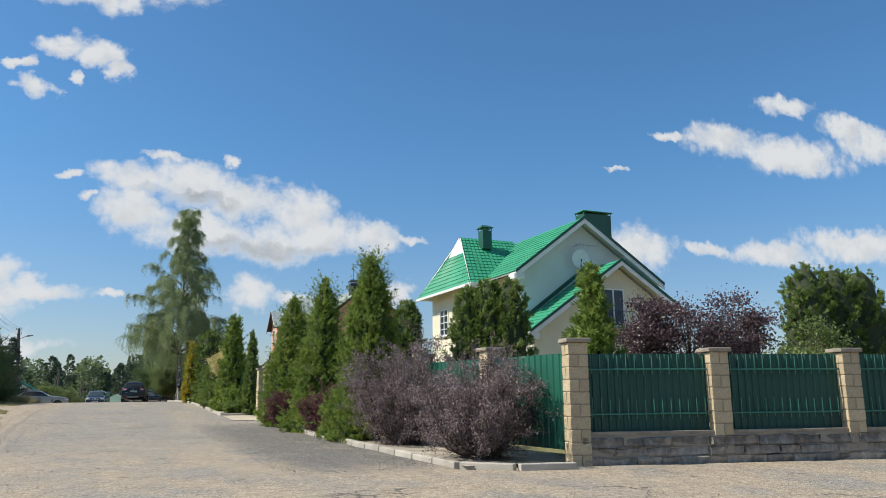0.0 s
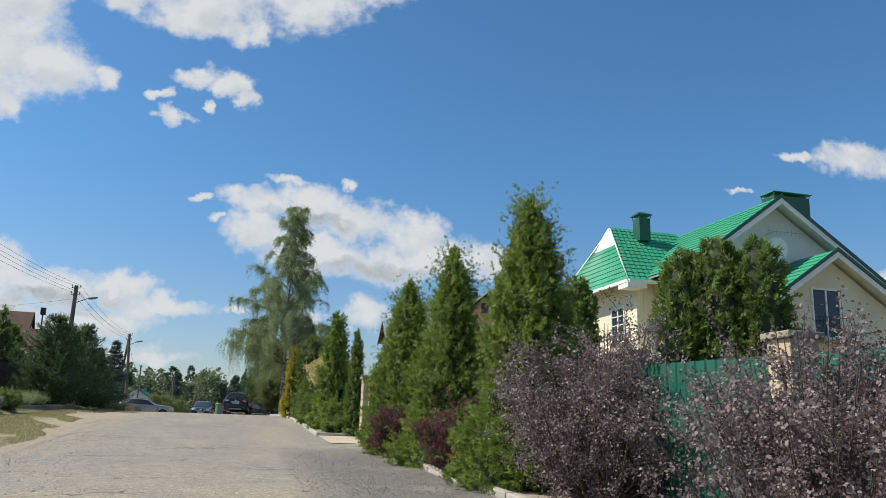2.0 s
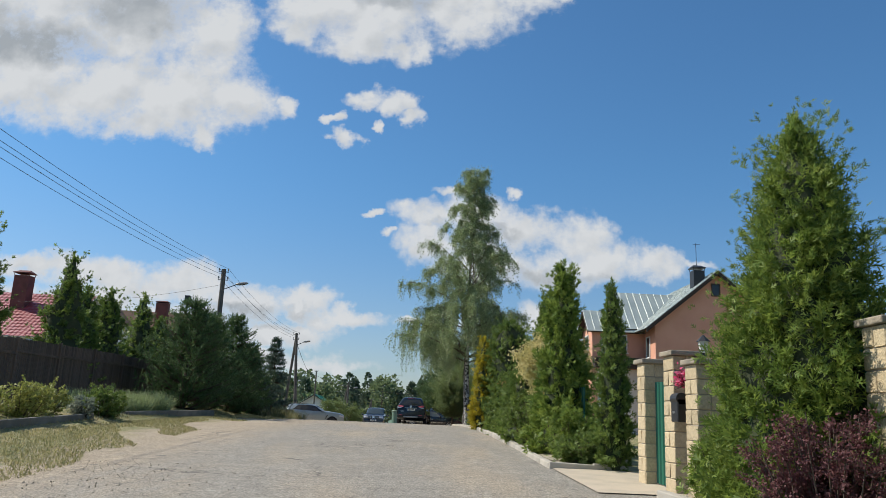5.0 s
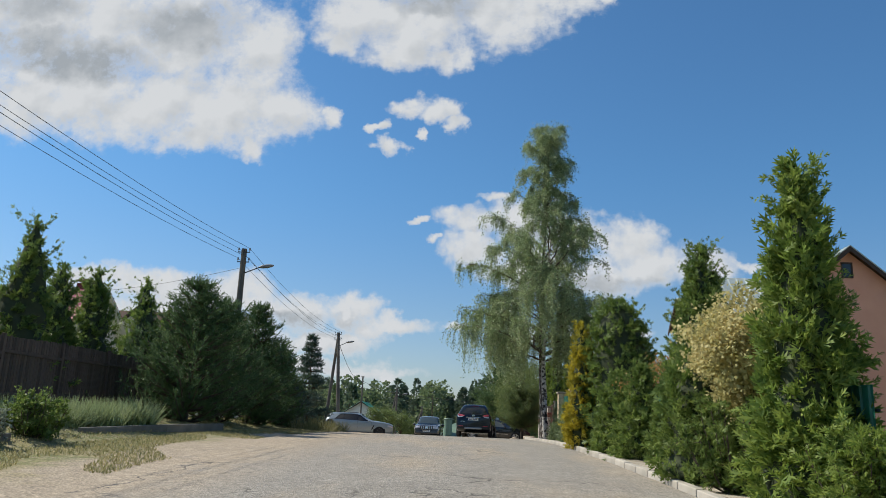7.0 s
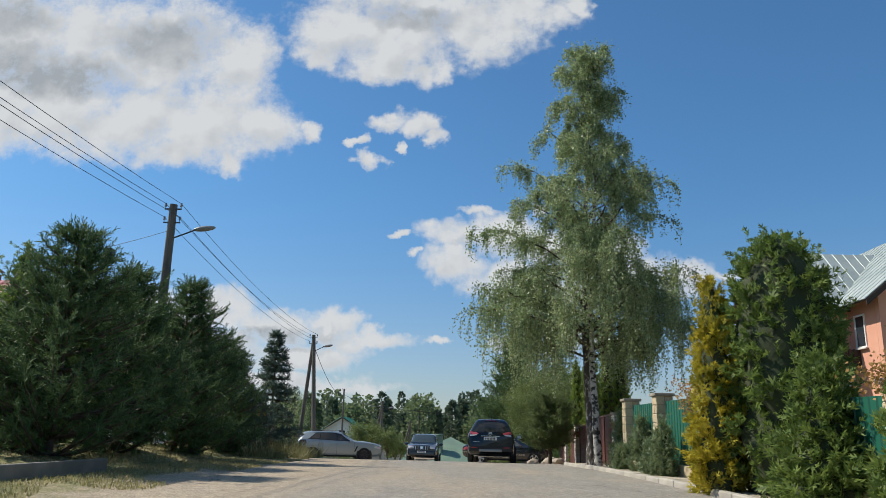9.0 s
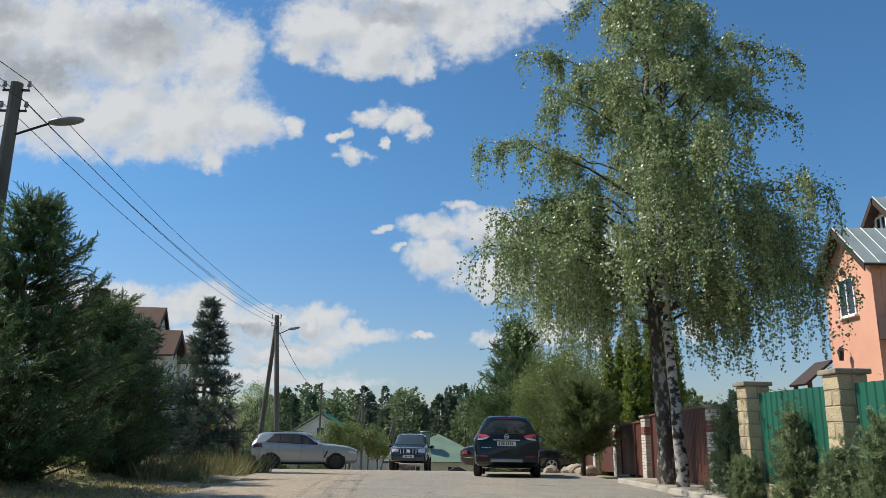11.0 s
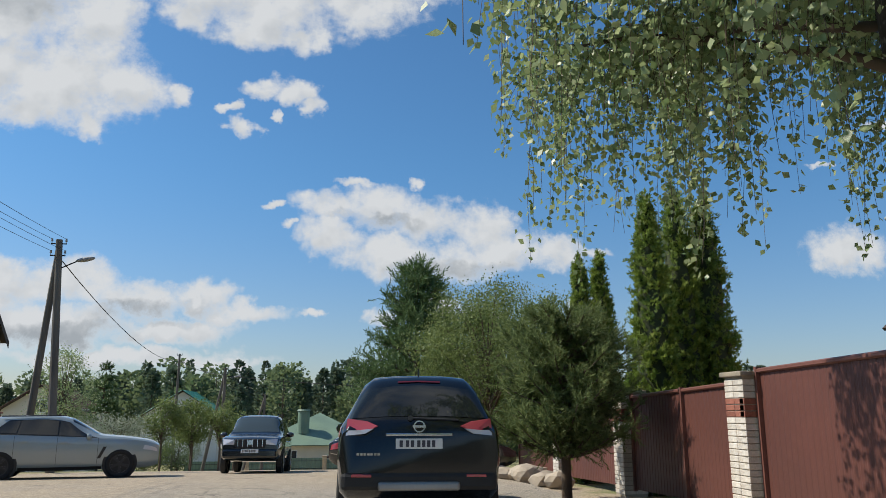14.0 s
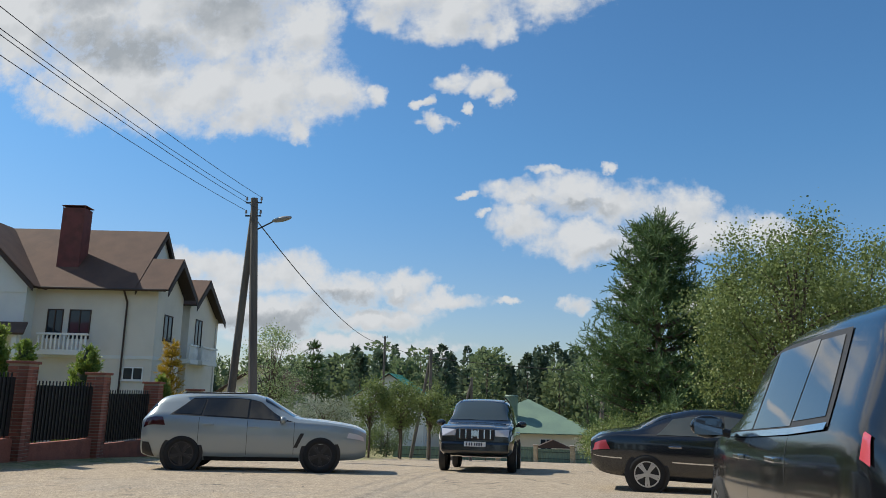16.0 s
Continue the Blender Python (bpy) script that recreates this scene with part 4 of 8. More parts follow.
def sheet_panel(name, a, b, z0, z1, material, label, category, bars=False, pitch=0.2, group="", deep=0.02, slope=True):
    """A panel of profiled sheet from a to b (x, y), between heights over the ground, with its rails."""
    a, b = Vector(a), Vector(b)
    L = (b - a).length
    ang = math.degrees(math.atan2(b.y - a.y, b.x - a.x))
    ga, gb = float(gz(a.y)), float(gz(b.y))
    if not slope:
        ga = gb = (ga + gb) / 2
    o = thing(name, (a.x, a.y, ga), label, category, group, ang)
    bm = bmesh.new()
    rise = (gb - ga) / L
    pr = sheet_profile(L, pitch, deep)
    vs = [[bm.verts.new((s, d - off, z + rise * s)) for s, d in pr] for z, off in ((z0, 0), (z1, 0))]
    for k in range(len(pr) - 1):
        bm.faces.new((vs[0][k], vs[0][k + 1], vs[1][k + 1], vs[1][k]))
    sh = part("sheet", bm, material, o)
    so = sh.modifiers.new("gauge", "SOLIDIFY")
    so.thickness = 0.003
    for zz in (z0 + 0.32, z1 - 0.28):
        bm = bmesh.new()
        rod(bm, (0, -0.05, zz), (L, -0.05, zz + rise * L), 0.016 if bars else 0.02, seg=6)
        part("rail", bm, M_GREENBAR if bars else M_IRON, o)
    if bars:
        bm = bmesh.new()
        rod(bm, (0, 0, 0), (0, 0, 0.34), 0.0085, seg=6)
        bar = part("bar", bm, M_GREENBAR, o)
        n = int(L / 0.155)
        for k in range(n):
            for row, zz in enumerate((z1 - 0.36, z0 + 0.24)):
                q = bar if k == row == 0 else new("bar", bar.data)
                q.parent = o
                s = (k + 0.5) * L / n
                q.matrix_local = Matrix.Translation((s, -0.06, zz + rise * s + random.uniform(-0.02, 0.02)))
    return o


# corner fence along the side street: stone plinth, block pillars, barred green panels
CORNER, STEP = Vector((7.55, 1.37)), Vector((2.62, -0.60))
side_turn = math.degrees(math.atan2(STEP.y, STEP.x))
block_pillar(CORNER.x, CORNER.y, 2.14, 0.36, side_turn, "tall cream split block corner pillar with a weathered cap", dz=-0.02)
plinth = structure(new("plinth"), "rough grey stone plinth under the green fence", "plinth")
for k in range(1, 6):
    p = CORNER + STEP * k
    block_pillar(p.x, p.y, 1.48, 0.36, side_turn, "cream split block pillar standing on the stone plinth", dz=0.48)
for k in range(5):
    a, b = CORNER + STEP * k, CORNER + STEP * (k + 1)
    d = STEP.normalized()
    q0, q1 = a + d * 0.19, b - d * 0.19
    o = sheet_panel("fence_panel", q0, q1, 0.55, 1.93, M_GREEN_SHADE, "green sheet fence panel behind green bars, shade put in its colour", "fence", True, 0.14, "barred green panels", slope=False)
    # plinth stones, course by course
    for c in range(3):
        s = 0.0
        while s < STEP.length - 0.15:
            w = min(random.uniform(0.35, 0.8), STEP.length - s)
            bm = bmesh.new()
            vs = box(bm, 0.006, w - 0.006, -0.17 + random.uniform(-0.02, 0.02), 0.16, c * 0.17 - 0.08 + 0.006, c * 0.17 + 0.09 - 0.006, 0.02)
            for v in bm.verts:
                v.co += Vector((random.uniform(-0.03, 0.03), random.uniform(-0.03, 0.03), random.uniform(-0.02, 0.02)))
            ob = part("stone", bm, M_SLATE, plinth)
            m = a + d * s
            ob.matrix_world = pose(m.x, m.y, float(gz(1.0)) + 0.05, 0, 0, side_turn)
            s += w
    bm = bmesh.new()
    box(bm, 0.0, STEP.length, -0.145, 0.15, -0.2, 0.52)
    part("core", bm, M_MORTAR, plinth).matrix_world = pose(a.x, a.y, float(gz(1.0)), 0, 0, side_turn)
    bm = bmesh.new()
    box(bm, 0.19, STEP.length - 0.19, -0.16, 0.17, 0.52, 0.575, 0.008)
    part("coping", bm, M_CAP, plinth).matrix_world = pose(a.x, a.y, float(gz(1.0)), 0, 0, side_turn)

# green fence along the road up to the gate
line = [Vector((7.55, 1.37)), Vector((7.28, 4.15)), Vector((6.98, 7.2)), Vector((6.7, 10.2)), Vector((6.4, 13.2)), Vector((6.12, 16.1)), Vector((5.88, 18.9))]
for k, (a, b) in enumerate(zip(line, line[1:])):
    d = (b - a).normalized()
    sheet_panel("fence_panel", a + d * 0.19, b - d * 0.19, 0.25, 1.95, M_GREEN, "bright green profiled sheet fence panel", "fence", False, 0.19, "green fence along the road")
    if k:
        block_pillar(a.x, a.y, 2.1, 0.36, 0, "cream split block fence pillar with a cap")

# garden gate with its pillars
block_pillar(5.66, 19.62, 1.85, 0.4, 3, "short cream block gate pillar carrying a lantern", group="gate pillars")
block_pillar(5.68, 20.62, 2.02, 0.4, 3, "tall cream block gate pillar beside the wicket", group="gate pillars")
block_pillar(5.6, 21.85, 1.95, 0.36, 3, "cream block gate pillar at the green gate", group="gate pillars")
sheet_panel("garden_gate", (5.66, 20.84), (5.62, 21.65), 0.05, 1.65, M_GREEN, "green sheet metal wicket gate", "gate", False, 0.15)
sheet_panel("driveway_gate", (5.78, 22.1), (6.85, 25.7), 0.05, 1.75, M_GREEN, "green sheet metal driveway gate", "gate", False, 0.19)


def lantern(x, y, z, label):
    o = thing("lantern", (x, y, z), label, "lamp")
    bm = bmesh.new()
    rod(bm, (0, 0, 0), (0, 0, 0.09), 0.05, 0.02, 8)
    part("foot", bm, M_IRON, o)
    bm = bmesh.new()
    rod(bm, (0, 0, 0.09), (0, 0, 0.25), 0.045, 0.075, 6)
    part("glass", bm, gloss("lantern glass", (0.6, 0.62, 0.6), 0.2), o)
    bm = bmesh.new()
    rod(bm, (0, 0, 0.25), (0, 0, 0.34), 0.1, 0.012, 6)
    part("roof", bm, M_IRON, o)


lantern(5.66, 19.62, float(gz(19.62)) + 1.93, "small black lantern on the gate pillar")
mailbox = thing("mailbox", at(5.46, 20.12, 1.05), "dark metal letter box hung between the pillars", "mailbox", turn=90)
bm = bmesh.new()
box(bm, -0.14, 0.14, -0.07, 0.07, 0, 0.34, 0.02)
part("body", bm, M_IRON, mailbox)
bm = bmesh.new()
rod(bm, (-0.14, 0.0, 0.33), (0.14, 0.0, 0.33), 0.085, seg=12)
part("lid", bm, M_IRON, mailbox)
bm = bmesh.new()
box(bm, -0.05, 0.05, 0.07, 0.076, 0.12, 0.15)
part("slot_plate", bm, M_STEEL, mailbox, "pale steel slot plate")
shrub("flower_tub", at(5.6, 20.12, 1.55), 0.2, 0.13, 500, leaf_mat("pink petals", (0.7, 0.08, 0.2), (0.85, 0.2, 0.35), (0.1, 0.2, 0.05)), "pink flowers in a hanging tub at the gate", 333, leaf=0.05, stems=10, category="flowers")

# second green fence before the birch, on a block base
gl = [Vector((5.45, 26.0)), Vector((5.45, 29.6)), Vector((5.42, 33.2)), Vector((5.38, 36.9)), Vector((5.33, 40.4)), Vector((5.28, 43.9)), Vector((5.13, 46.95)), Vector((5.0, 49.8))]
for k, (a, b) in enumerate(zip(gl, gl[1:])):
    d = (b - a).normalized()
    hi = 1.85 if k > 4 else 1.6
    sheet_panel("fence_panel", a + d * 0.22, b - d * 0.22, 0.32, hi, M_GREEN, "green sheet fence panel on a block base", "fence", False, 0.19, "second green fence")
    bm = bmesh.new()
    box(bm, 0, (b - a).length, -0.13, 0.13, -0.3, 0.34, 0.01)
    base = structure(part("fence_base", bm, M_BLOCK), "cream block base under the green fence", "plinth")
    base.matrix_world = Matrix.Translation((a.x, a.y, float(gz(a.y)))) @ Matrix.Rotation(math.atan2(d.y, d.x), 4, "Z") @ Matrix.Rotation(-math.atan2(float(gz(b.y) - gz(a.y)), (b - a).length), 4, "Y")
    block_pillar(b.x, b.y, hi + 0.13, 0.42, 0, "cream split block pillar between green panels")


def brick_pillar(x, y, h, w, label, course=0.075, material=None, dz=0.0, cap=M_CAP, group="brick pillars", band=None, turn=0.0, cap_out=0.04):
    """Bricks in courses round a mortar core, each one a part."""
    o = thing("brick_pillar", at(x, y, dz), label, "pillar", group, turn)
    bm = bmesh.new()
    box(bm, -w / 2 + 0.01, w / 2 - 0.01, -w / 2 + 0.01, w / 2 - 0.01, -0.3, h)
    part("mortar", bm, M_MORTAR, o)
    n = int(h / course)
    bl = w / 2
    bm = bmesh.new()
    box(bm, -w / 2, w / 2 - bl - 0.008, -w / 2, -w / 2 + 0.1, 0.004, course - 0.006, 0.006)
    first = part("brick", bm, material or M_BRICK_W, o)
    for k in range(n):
        for s in range(4):
            for half in (0, 1):
                b = first if k == s == half == 0 else new("brick", first.data)
                b.parent = o
                b.matrix_local = Matrix.Translation((0, 0, k * course)) @ Matrix.Rotation(s * math.pi / 2, 4, "Z") @ Matrix.Translation((half * bl * (1 if k % 2 else 0.98), 0, 0))
                if band and band[0] <= k / n <= band[1]:
                    b.material_slots[0].link = "OBJECT"
                    b.material_slots[0].material = M_BRICK_R
    bm = bmesh.new()
    box(bm, -w / 2 - cap_out, w / 2 + cap_out, -w / 2 - cap_out, w / 2 + cap_out, h, h + 0.06, 0.012)
    part("cap", bm, cap, o)
    return o


# brown fence past the birch: white brick pillars with a red band
for x, y in ((5.08, 51.7), (5.42, 57.87), (5.6, 62.1), (5.8, 66.4)):
    brick_pillar(x, y, 1.68, 0.42, "white washed brick pillar with a red brick band", band=(0.72, 0.82))
brown = [((5.08, 51.7), (5.25, 54.8), 0.1, 1.72), ((5.25, 54.8), (5.42, 57.87), 0.1, 1.72), ((5.42, 57.87), (5.52, 59.85), 0.08, 1.6), ((5.52, 59.85), (5.6, 62.1), 0.08, 1.6), ((5.6, 62.1), (5.8, 66.4), 0.1, 1.6), ((5.8, 66.4), (6.1, 71.5), 0.1, 1.5)]
for k, (a, b, z0, z1) in enumerate(brown):
    a, b = Vector(a), Vector(b)
    d = (b - a).normalized()
    s0, s1 = 0.23 if k in (0, 2, 4, 5) else 0.02, 0.23 if k in (1, 3, 4) else 0.02
    o = sheet_panel("fence_panel", a + d * s0, b - d * s1, z0, z1, M_BROWN, "brown sheet fence panel in a steel frame", "fence", False, 0.11, "brown fence", 0.006)
    L = (b - a).length - s0 - s1
    rise = float(gz(b.y) - gz(a.y))
    bm = bmesh.new()
    rod(bm, (0, 0.02, z1 + 0.02), (L, 0.02, z1 + 0.02 + rise), 0.03, seg=6)
    part("top_rail", bm, M_BROWN_D, o)
    bm = bmesh.new()
    box(bm, L - 0.05, L, -0.01, 0.05, 0.0, z1 + 0.02)
    part("post", bm, M_BROWN_D, o)

# boulders beside the drive
for k in range(9):
    bm = bmesh.new()
    bmesh.ops.create_icosphere(bm, subdivisions=2, radius=1.0)
    s = random.uniform(0.18, 0.36)
    for v in bm.verts:
        w = 1 + 0.35 * noise.noise(v.co * 1.4 + Vector((k * 7, 0, 0)))
        v.co = Vector((v.co.x * 1.3, v.co.y, v.co.z * 0.75)) * s * w
    st = part("boulder", bm, mat("boulder", (0.42, 0.35, 0.27), (0.3, 0.26, 0.21), rough=0.95, scale=3, fine=12, bump=0.8) if k == 0 else bpy.data.materials["boulder"])
    st.matrix_world = pose(random.uniform(3.9, 5.3), 64.2 + k * 0.6, float(gz(64.2 + k * 0.6)) + s * 0.4, 0, 0, random.uniform(0, 180))
    tagged(st, "rough sandstone boulder edging the drive", "boulder", "boulders along the drive")

# dark wooden fence on the left
for k in range(7):
    y0 = 31.0 + k * 3.0
    o = thing("wooden_fence", at(-11.3, y0, 0.5), "dark stained wooden slat fence section", "fence", "wooden fence", 90)
    rise = float(gz(y0 + 3) - gz(y0))
    for zz in (0.5, 1.6):
        bm = bmesh.new()
        box(bm, 0, 3.0, -0.05, -0.01, zz - 0.04, zz + 0.04)
        part("rail", bm, M_TIMBER, o)
    bm = bmesh.new()
    box(bm, -0.05, 0.05, -0.06, 0.04, -0.4, 2.05, 0.01)
    part("post", bm, M_TIMBER, o)
    bm = bmesh.new()
    box(bm, -0.055, 0.055, 0, 0.022, 0.05, 2.0, 0.005)
    slat = part("slat", bm, M_TIMBER, o)
    for j in range(22):
        s = slat if j == 0 else new("slat", slat.data)
        s.parent = o
        s.matrix_local = Matrix.Translation((0.12 + j * 0.131, 0.0, rise * j / 22 + random.uniform(-0.02, 0.02)))
    if k == 1:
        bm = bmesh.new()
        box(bm, 0.6, 1.0, 0.026, 0.034, 1.72, 2.05, 0.003)
        part("sign", bm, mat("pale blue sign", (0.55, 0.62, 0.68), rough=0.5, bump=0.0), o, "small pale blue sign board")
        for zz in (1.82, 1.93):
            bm = bmesh.new()
            box(bm, 0.66, 0.94, 0.034, 0.037, zz, zz + 0.035)
            part("sign_bar", bm, mat("sign bar", (0.08, 0.14, 0.35), bump=0.0), o, "dark blue bar on the sign")

# raised bed edge on the left
kb = structure(new("bed_edging"), "weathered concrete edging of the raised bed", "edging")
for k, (a, b) in enumerate((((-7.4, 24.0), (-7.6, 28.0)), ((-7.6, 28.0), (-7.75, 32.0)), ((-7.9, 35.0), (-7.5, 39.0)), ((-7.5, 39.0), (-7.0, 42.5)))):
    a, b = Vector(a), Vector(b)
    bm = bmesh.new()
    box(bm, 0, (b - a).length - 0.01, -0.06, 0.06, -0.2, 0.26, 0.015)
    e = part("edging_stone", bm, mat("dark concrete", (0.16, 0.15, 0.13), (0.24, 0.22, 0.19), rough=0.95, scale=2, bump=0.5) if k == 0 else bpy.data.materials["dark concrete"], kb)
    e.matrix_world = Matrix.Translation((a.x, a.y, float(gz(a.y)) + 0.05)) @ Matrix.Rotation(math.atan2((b - a).y, (b - a).x), 4, "Z") @ Matrix.Rotation(-math.atan2(float(gz(b.y) - gz(a.y)), (b - a).length), 4, "Y")

# brick fence with iron panels in front of the brown-roofed house
bf = [(-11.8, 64.8), (-11.77, 67.85), (-11.73, 70.9), (-11.7, 73.95), (-11.7, 77.0), (-11.7, 80.0)]
for k, (x, y) in enumerate(bf):
    brick_pillar(x, y, 2.15, 0.45, "red brick gate pillar with a red cap", material=M_BRICK_R, cap=M_BRICK_R, group="red brick pillars", turn=8)
for (xa, ya), (xb, yb) in zip(bf, bf[1:]):
    a, b = Vector((xa, ya)), Vector((xb, yb))
    d = (b - a).normalized()
    q, L = a + d * 0.24, (b - a).length - 0.48
    o = thing("iron_fence_panel", (q.x, q.y, float(gz(yb))), "black iron fence panel over a brick base", "fence", "iron panels", math.degrees(math.atan2(d.y, d.x)))
    bm = bmesh.new()
    box(bm, 0, L, -0.12, 0.12, -0.3, 0.55, 0.01)
    part("brick_base", bm, M_BRICK_R, o)
    bm = bmesh.new()
    box(bm, 0, L, -0.012, 0.0, 0.6, 1.85)
    part("backing_sheet", bm, M_IRON, o)
    bm = bmesh.new()
    box(bm, -0.012, 0.012, -0.04, -0.016, 0.57, 1.95)
    bar = part("bar", bm, M_IRON, o)
    for j in range(int(L / 0.13)):
        s = bar if j == 0 else new("bar", bar.data)
        s.parent = o
        s.matrix_local = Matrix.Translation((0.07 + j * 0.13, 0, 0))

# ---- houses ----
def tile_roof_material(name, col, wave=True):
    m = mat(name, col, [c * 0.85 for c in col], rough=0.6, scale=0.6, fine=10, fvar=0.08, bump=0.05)
    return m


M_RTILE = tile_roof_material("green metal tile", (0.03, 0.30, 0.16))
M_RTRIM = mat("dark green trim", (0.015, 0.09, 0.06), rough=0.45, bump=0.0)
M_PLASTER = mat("cream plaster", (0.74, 0.68, 0.52), (0.68, 0.62, 0.47), rough=0.9, scale=0.6, fine=50, fvar=0.05, bump=0.15)
M_PLASTER_W = mat("pale grey plaster", (0.70, 0.715, 0.69), (0.64, 0.655, 0.63), rough=0.9, scale=0.5, fine=50, fvar=0.05, bump=0.15)
M_WHITE = mat("white plastic", (0.8, 0.8, 0.78), rough=0.4, bump=0.0, fvar=0.03)
M_GLASS = gloss("window glass", (0.03, 0.04, 0.05), 0.05)
M_ORANGE = mat("salmon plaster", (0.72, 0.37, 0.26), (0.67, 0.33, 0.23), rough=0.9, scale=0.7, fine=50, fvar=0.05, bump=0.15)
M_TIN = mat("weathered tin roof", (0.42, 0.47, 0.45), (0.33, 0.38, 0.37), rough=0.5, scale=0.8, fine=9, fvar=0.12, bump=0.08, metal=0.25, rnd=0.08)
M_BROWNROOF = mat("brown shingle roof", (0.125, 0.068, 0.045), (0.095, 0.052, 0.036), rough=0.85, scale=0.8, fine=18, fvar=0.25, bump=0.3)
M_DARKWOOD = mat("dark brown boards", (0.05, 0.03, 0.022), rough=0.7, bump=0.1)
M_BEIGE = mat("beige grey render", (0.70, 0.655, 0.575), (0.64, 0.60, 0.525), rough=0.9, scale=0.5, fine=50, fvar=0.05, bump=0.15)
M_REDTILE = mat("red metal tile", (0.30, 0.05, 0.06), rough=0.45, fine=9, bump=0.05)
M_REDBRICKCH = mat("dark red chimney brick", (0.17, 0.055, 0.05), (0.12, 0.045, 0.04), rough=0.85, fine=14, fvar=0.2, bump=0.4)


def wall_part(o, pts, thick, material, name="wall", label=""):
    bm = bmesh.new()
    slab(bm, pts, thick)
    return part(name, bm, material, o, label)


def roof_plane(o, a, b, c, d, material, rib=0.35, course=0.0, thick=0.08, name="roof"):
    """A roof slope: eave a to b, ridge d to c, with ribs or tile courses standing up from it."""
    a, b, c, d = (Vector(p) for p in (a, b, c, d))
    bm = bmesh.new()
    n = (b - a).cross(d - a).normalized()
    if n.z < 0:
        n = -n
    L, H = (b - a).length, (d - a).length
    if course:
        rows = max(2, int(H / course))
        cols = max(2, int(max(L, (c - d).length) / rib))
        grid = []
        for r in range(rows):
            for lift, e in ((0.028, 0.0), (0.0, 0.999)):
                f = (r + e) / rows
                p, q = a.lerp(d, f), b.lerp(c, f)
                row = []
                for k in range(cols * 3 + 1):
                    w = (0.022, 0.0, 0.012)[k % 3]
                    row.append(bm.verts.new(p.lerp(q, k / (cols * 3)) + n * (lift + w)))
                grid.append(row)
        for r0, r1 in zip(grid, grid[1:]):
            for k in range(len(r0) - 1):
                bm.faces.new((r0[k], r0[k + 1], r1[k + 1], r1[k]))
    else:
        slab(bm, [a, b, c, d] if (b - a).cross(d - a).z > 0 else [a, d, c, b], 0.03)
    r = part(name, bm, material, o)
    if not course:
        cols = int(L / rib)
        for k in range(cols + 1):
            p, q = a.lerp(b, k / max(cols, 1)), d.lerp(c, k / max(cols, 1))
            bm = bmesh.new()
            rod(bm, p + n * 0.04, q + n * 0.04, 0.02, seg=4, caps=False)
            part("seam", bm, material, r)
    bm = bmesh.new()
    slab(bm, [p - n * thick for p in ((a, b, c, d) if (b - a).cross(d - a).z > 0 else (a, d, c, b))], thick * 0.9)
    part("roof_deck", bm, M_WHITE if course else M_DARKWOOD, o)
    return r


def barge(o, p, q, material, w=0.2, name="barge_board", out=(0, -1, 0)):
    """A board along a roof edge from p to q."""
    p, q, out = Vector(p), Vector(q), Vector(out)
    bm = bmesh.new()
    up = Vector((0, 0, 1))
    slab(bm, [p - up * w, q - up * w, q, p], 0.04)
    return part(name, bm, material, o)


def window(o, c, right, w, h, material=None, bars=1, sill=True, name="window", glass=None, cross=0):
    """A window on a wall: c its centre, right the way along the wall; frame proud of it, glass set back in it."""
    c, right = Vector(c), Vector(right).normalized()
    out = right.cross(Vector((0, 0, 1))).normalized()
    m = Matrix((( right.x, -out.x, 0, c.x), (right.y, -out.y, 0, c.y), (0, 0, 1, c.z), (0, 0, 0, 1)))
    bm = bmesh.new()
    t = 0.07
    for x0, x1, z0, z1 in ((-w / 2, w / 2, -h / 2, -h / 2 + t), (-w / 2, w / 2, h / 2 - t, h / 2), (-w / 2, -w / 2 + t, -h / 2 + t, h / 2 - t), (w / 2 - t, w / 2, -h / 2 + t, h / 2 - t)):
        box(bm, x0, x1, -0.05, 0.03, z0, z1)
    for k in range(bars):
        x = -w / 2 + w * (k + 1) / (bars + 1)
        box(bm, x - t / 2, x + t / 2, -0.045, 0.03, -h / 2 + t, h / 2 - t)
    for k in range(cross):
        z = h / 2 - h * (k + 1) / (cross + 1)
        box(bm, -w / 2 + t, w / 2 - t, -0.04, 0.03, z - 0.02, z + 0.02)
    fr = part(name, bm, material or M_WHITE, o, "framed window")
    fr.matrix_local = m
    bm = bmesh.new()
    box(bm, -w / 2 + 0.02, w / 2 - 0.02, -0.012, 0.02, -h / 2 + 0.02, h / 2 - 0.02)
    g = part("pane", bm, glass or M_GLASS, fr)
    if sill:
        bm = bmesh.new()
        box(bm, -w / 2 - 0.06, w / 2 + 0.06, -0.14, 0.02, -h / 2 - 0.05, -h / 2)
        part("sill", bm, material or M_WHITE, fr)
    return fr


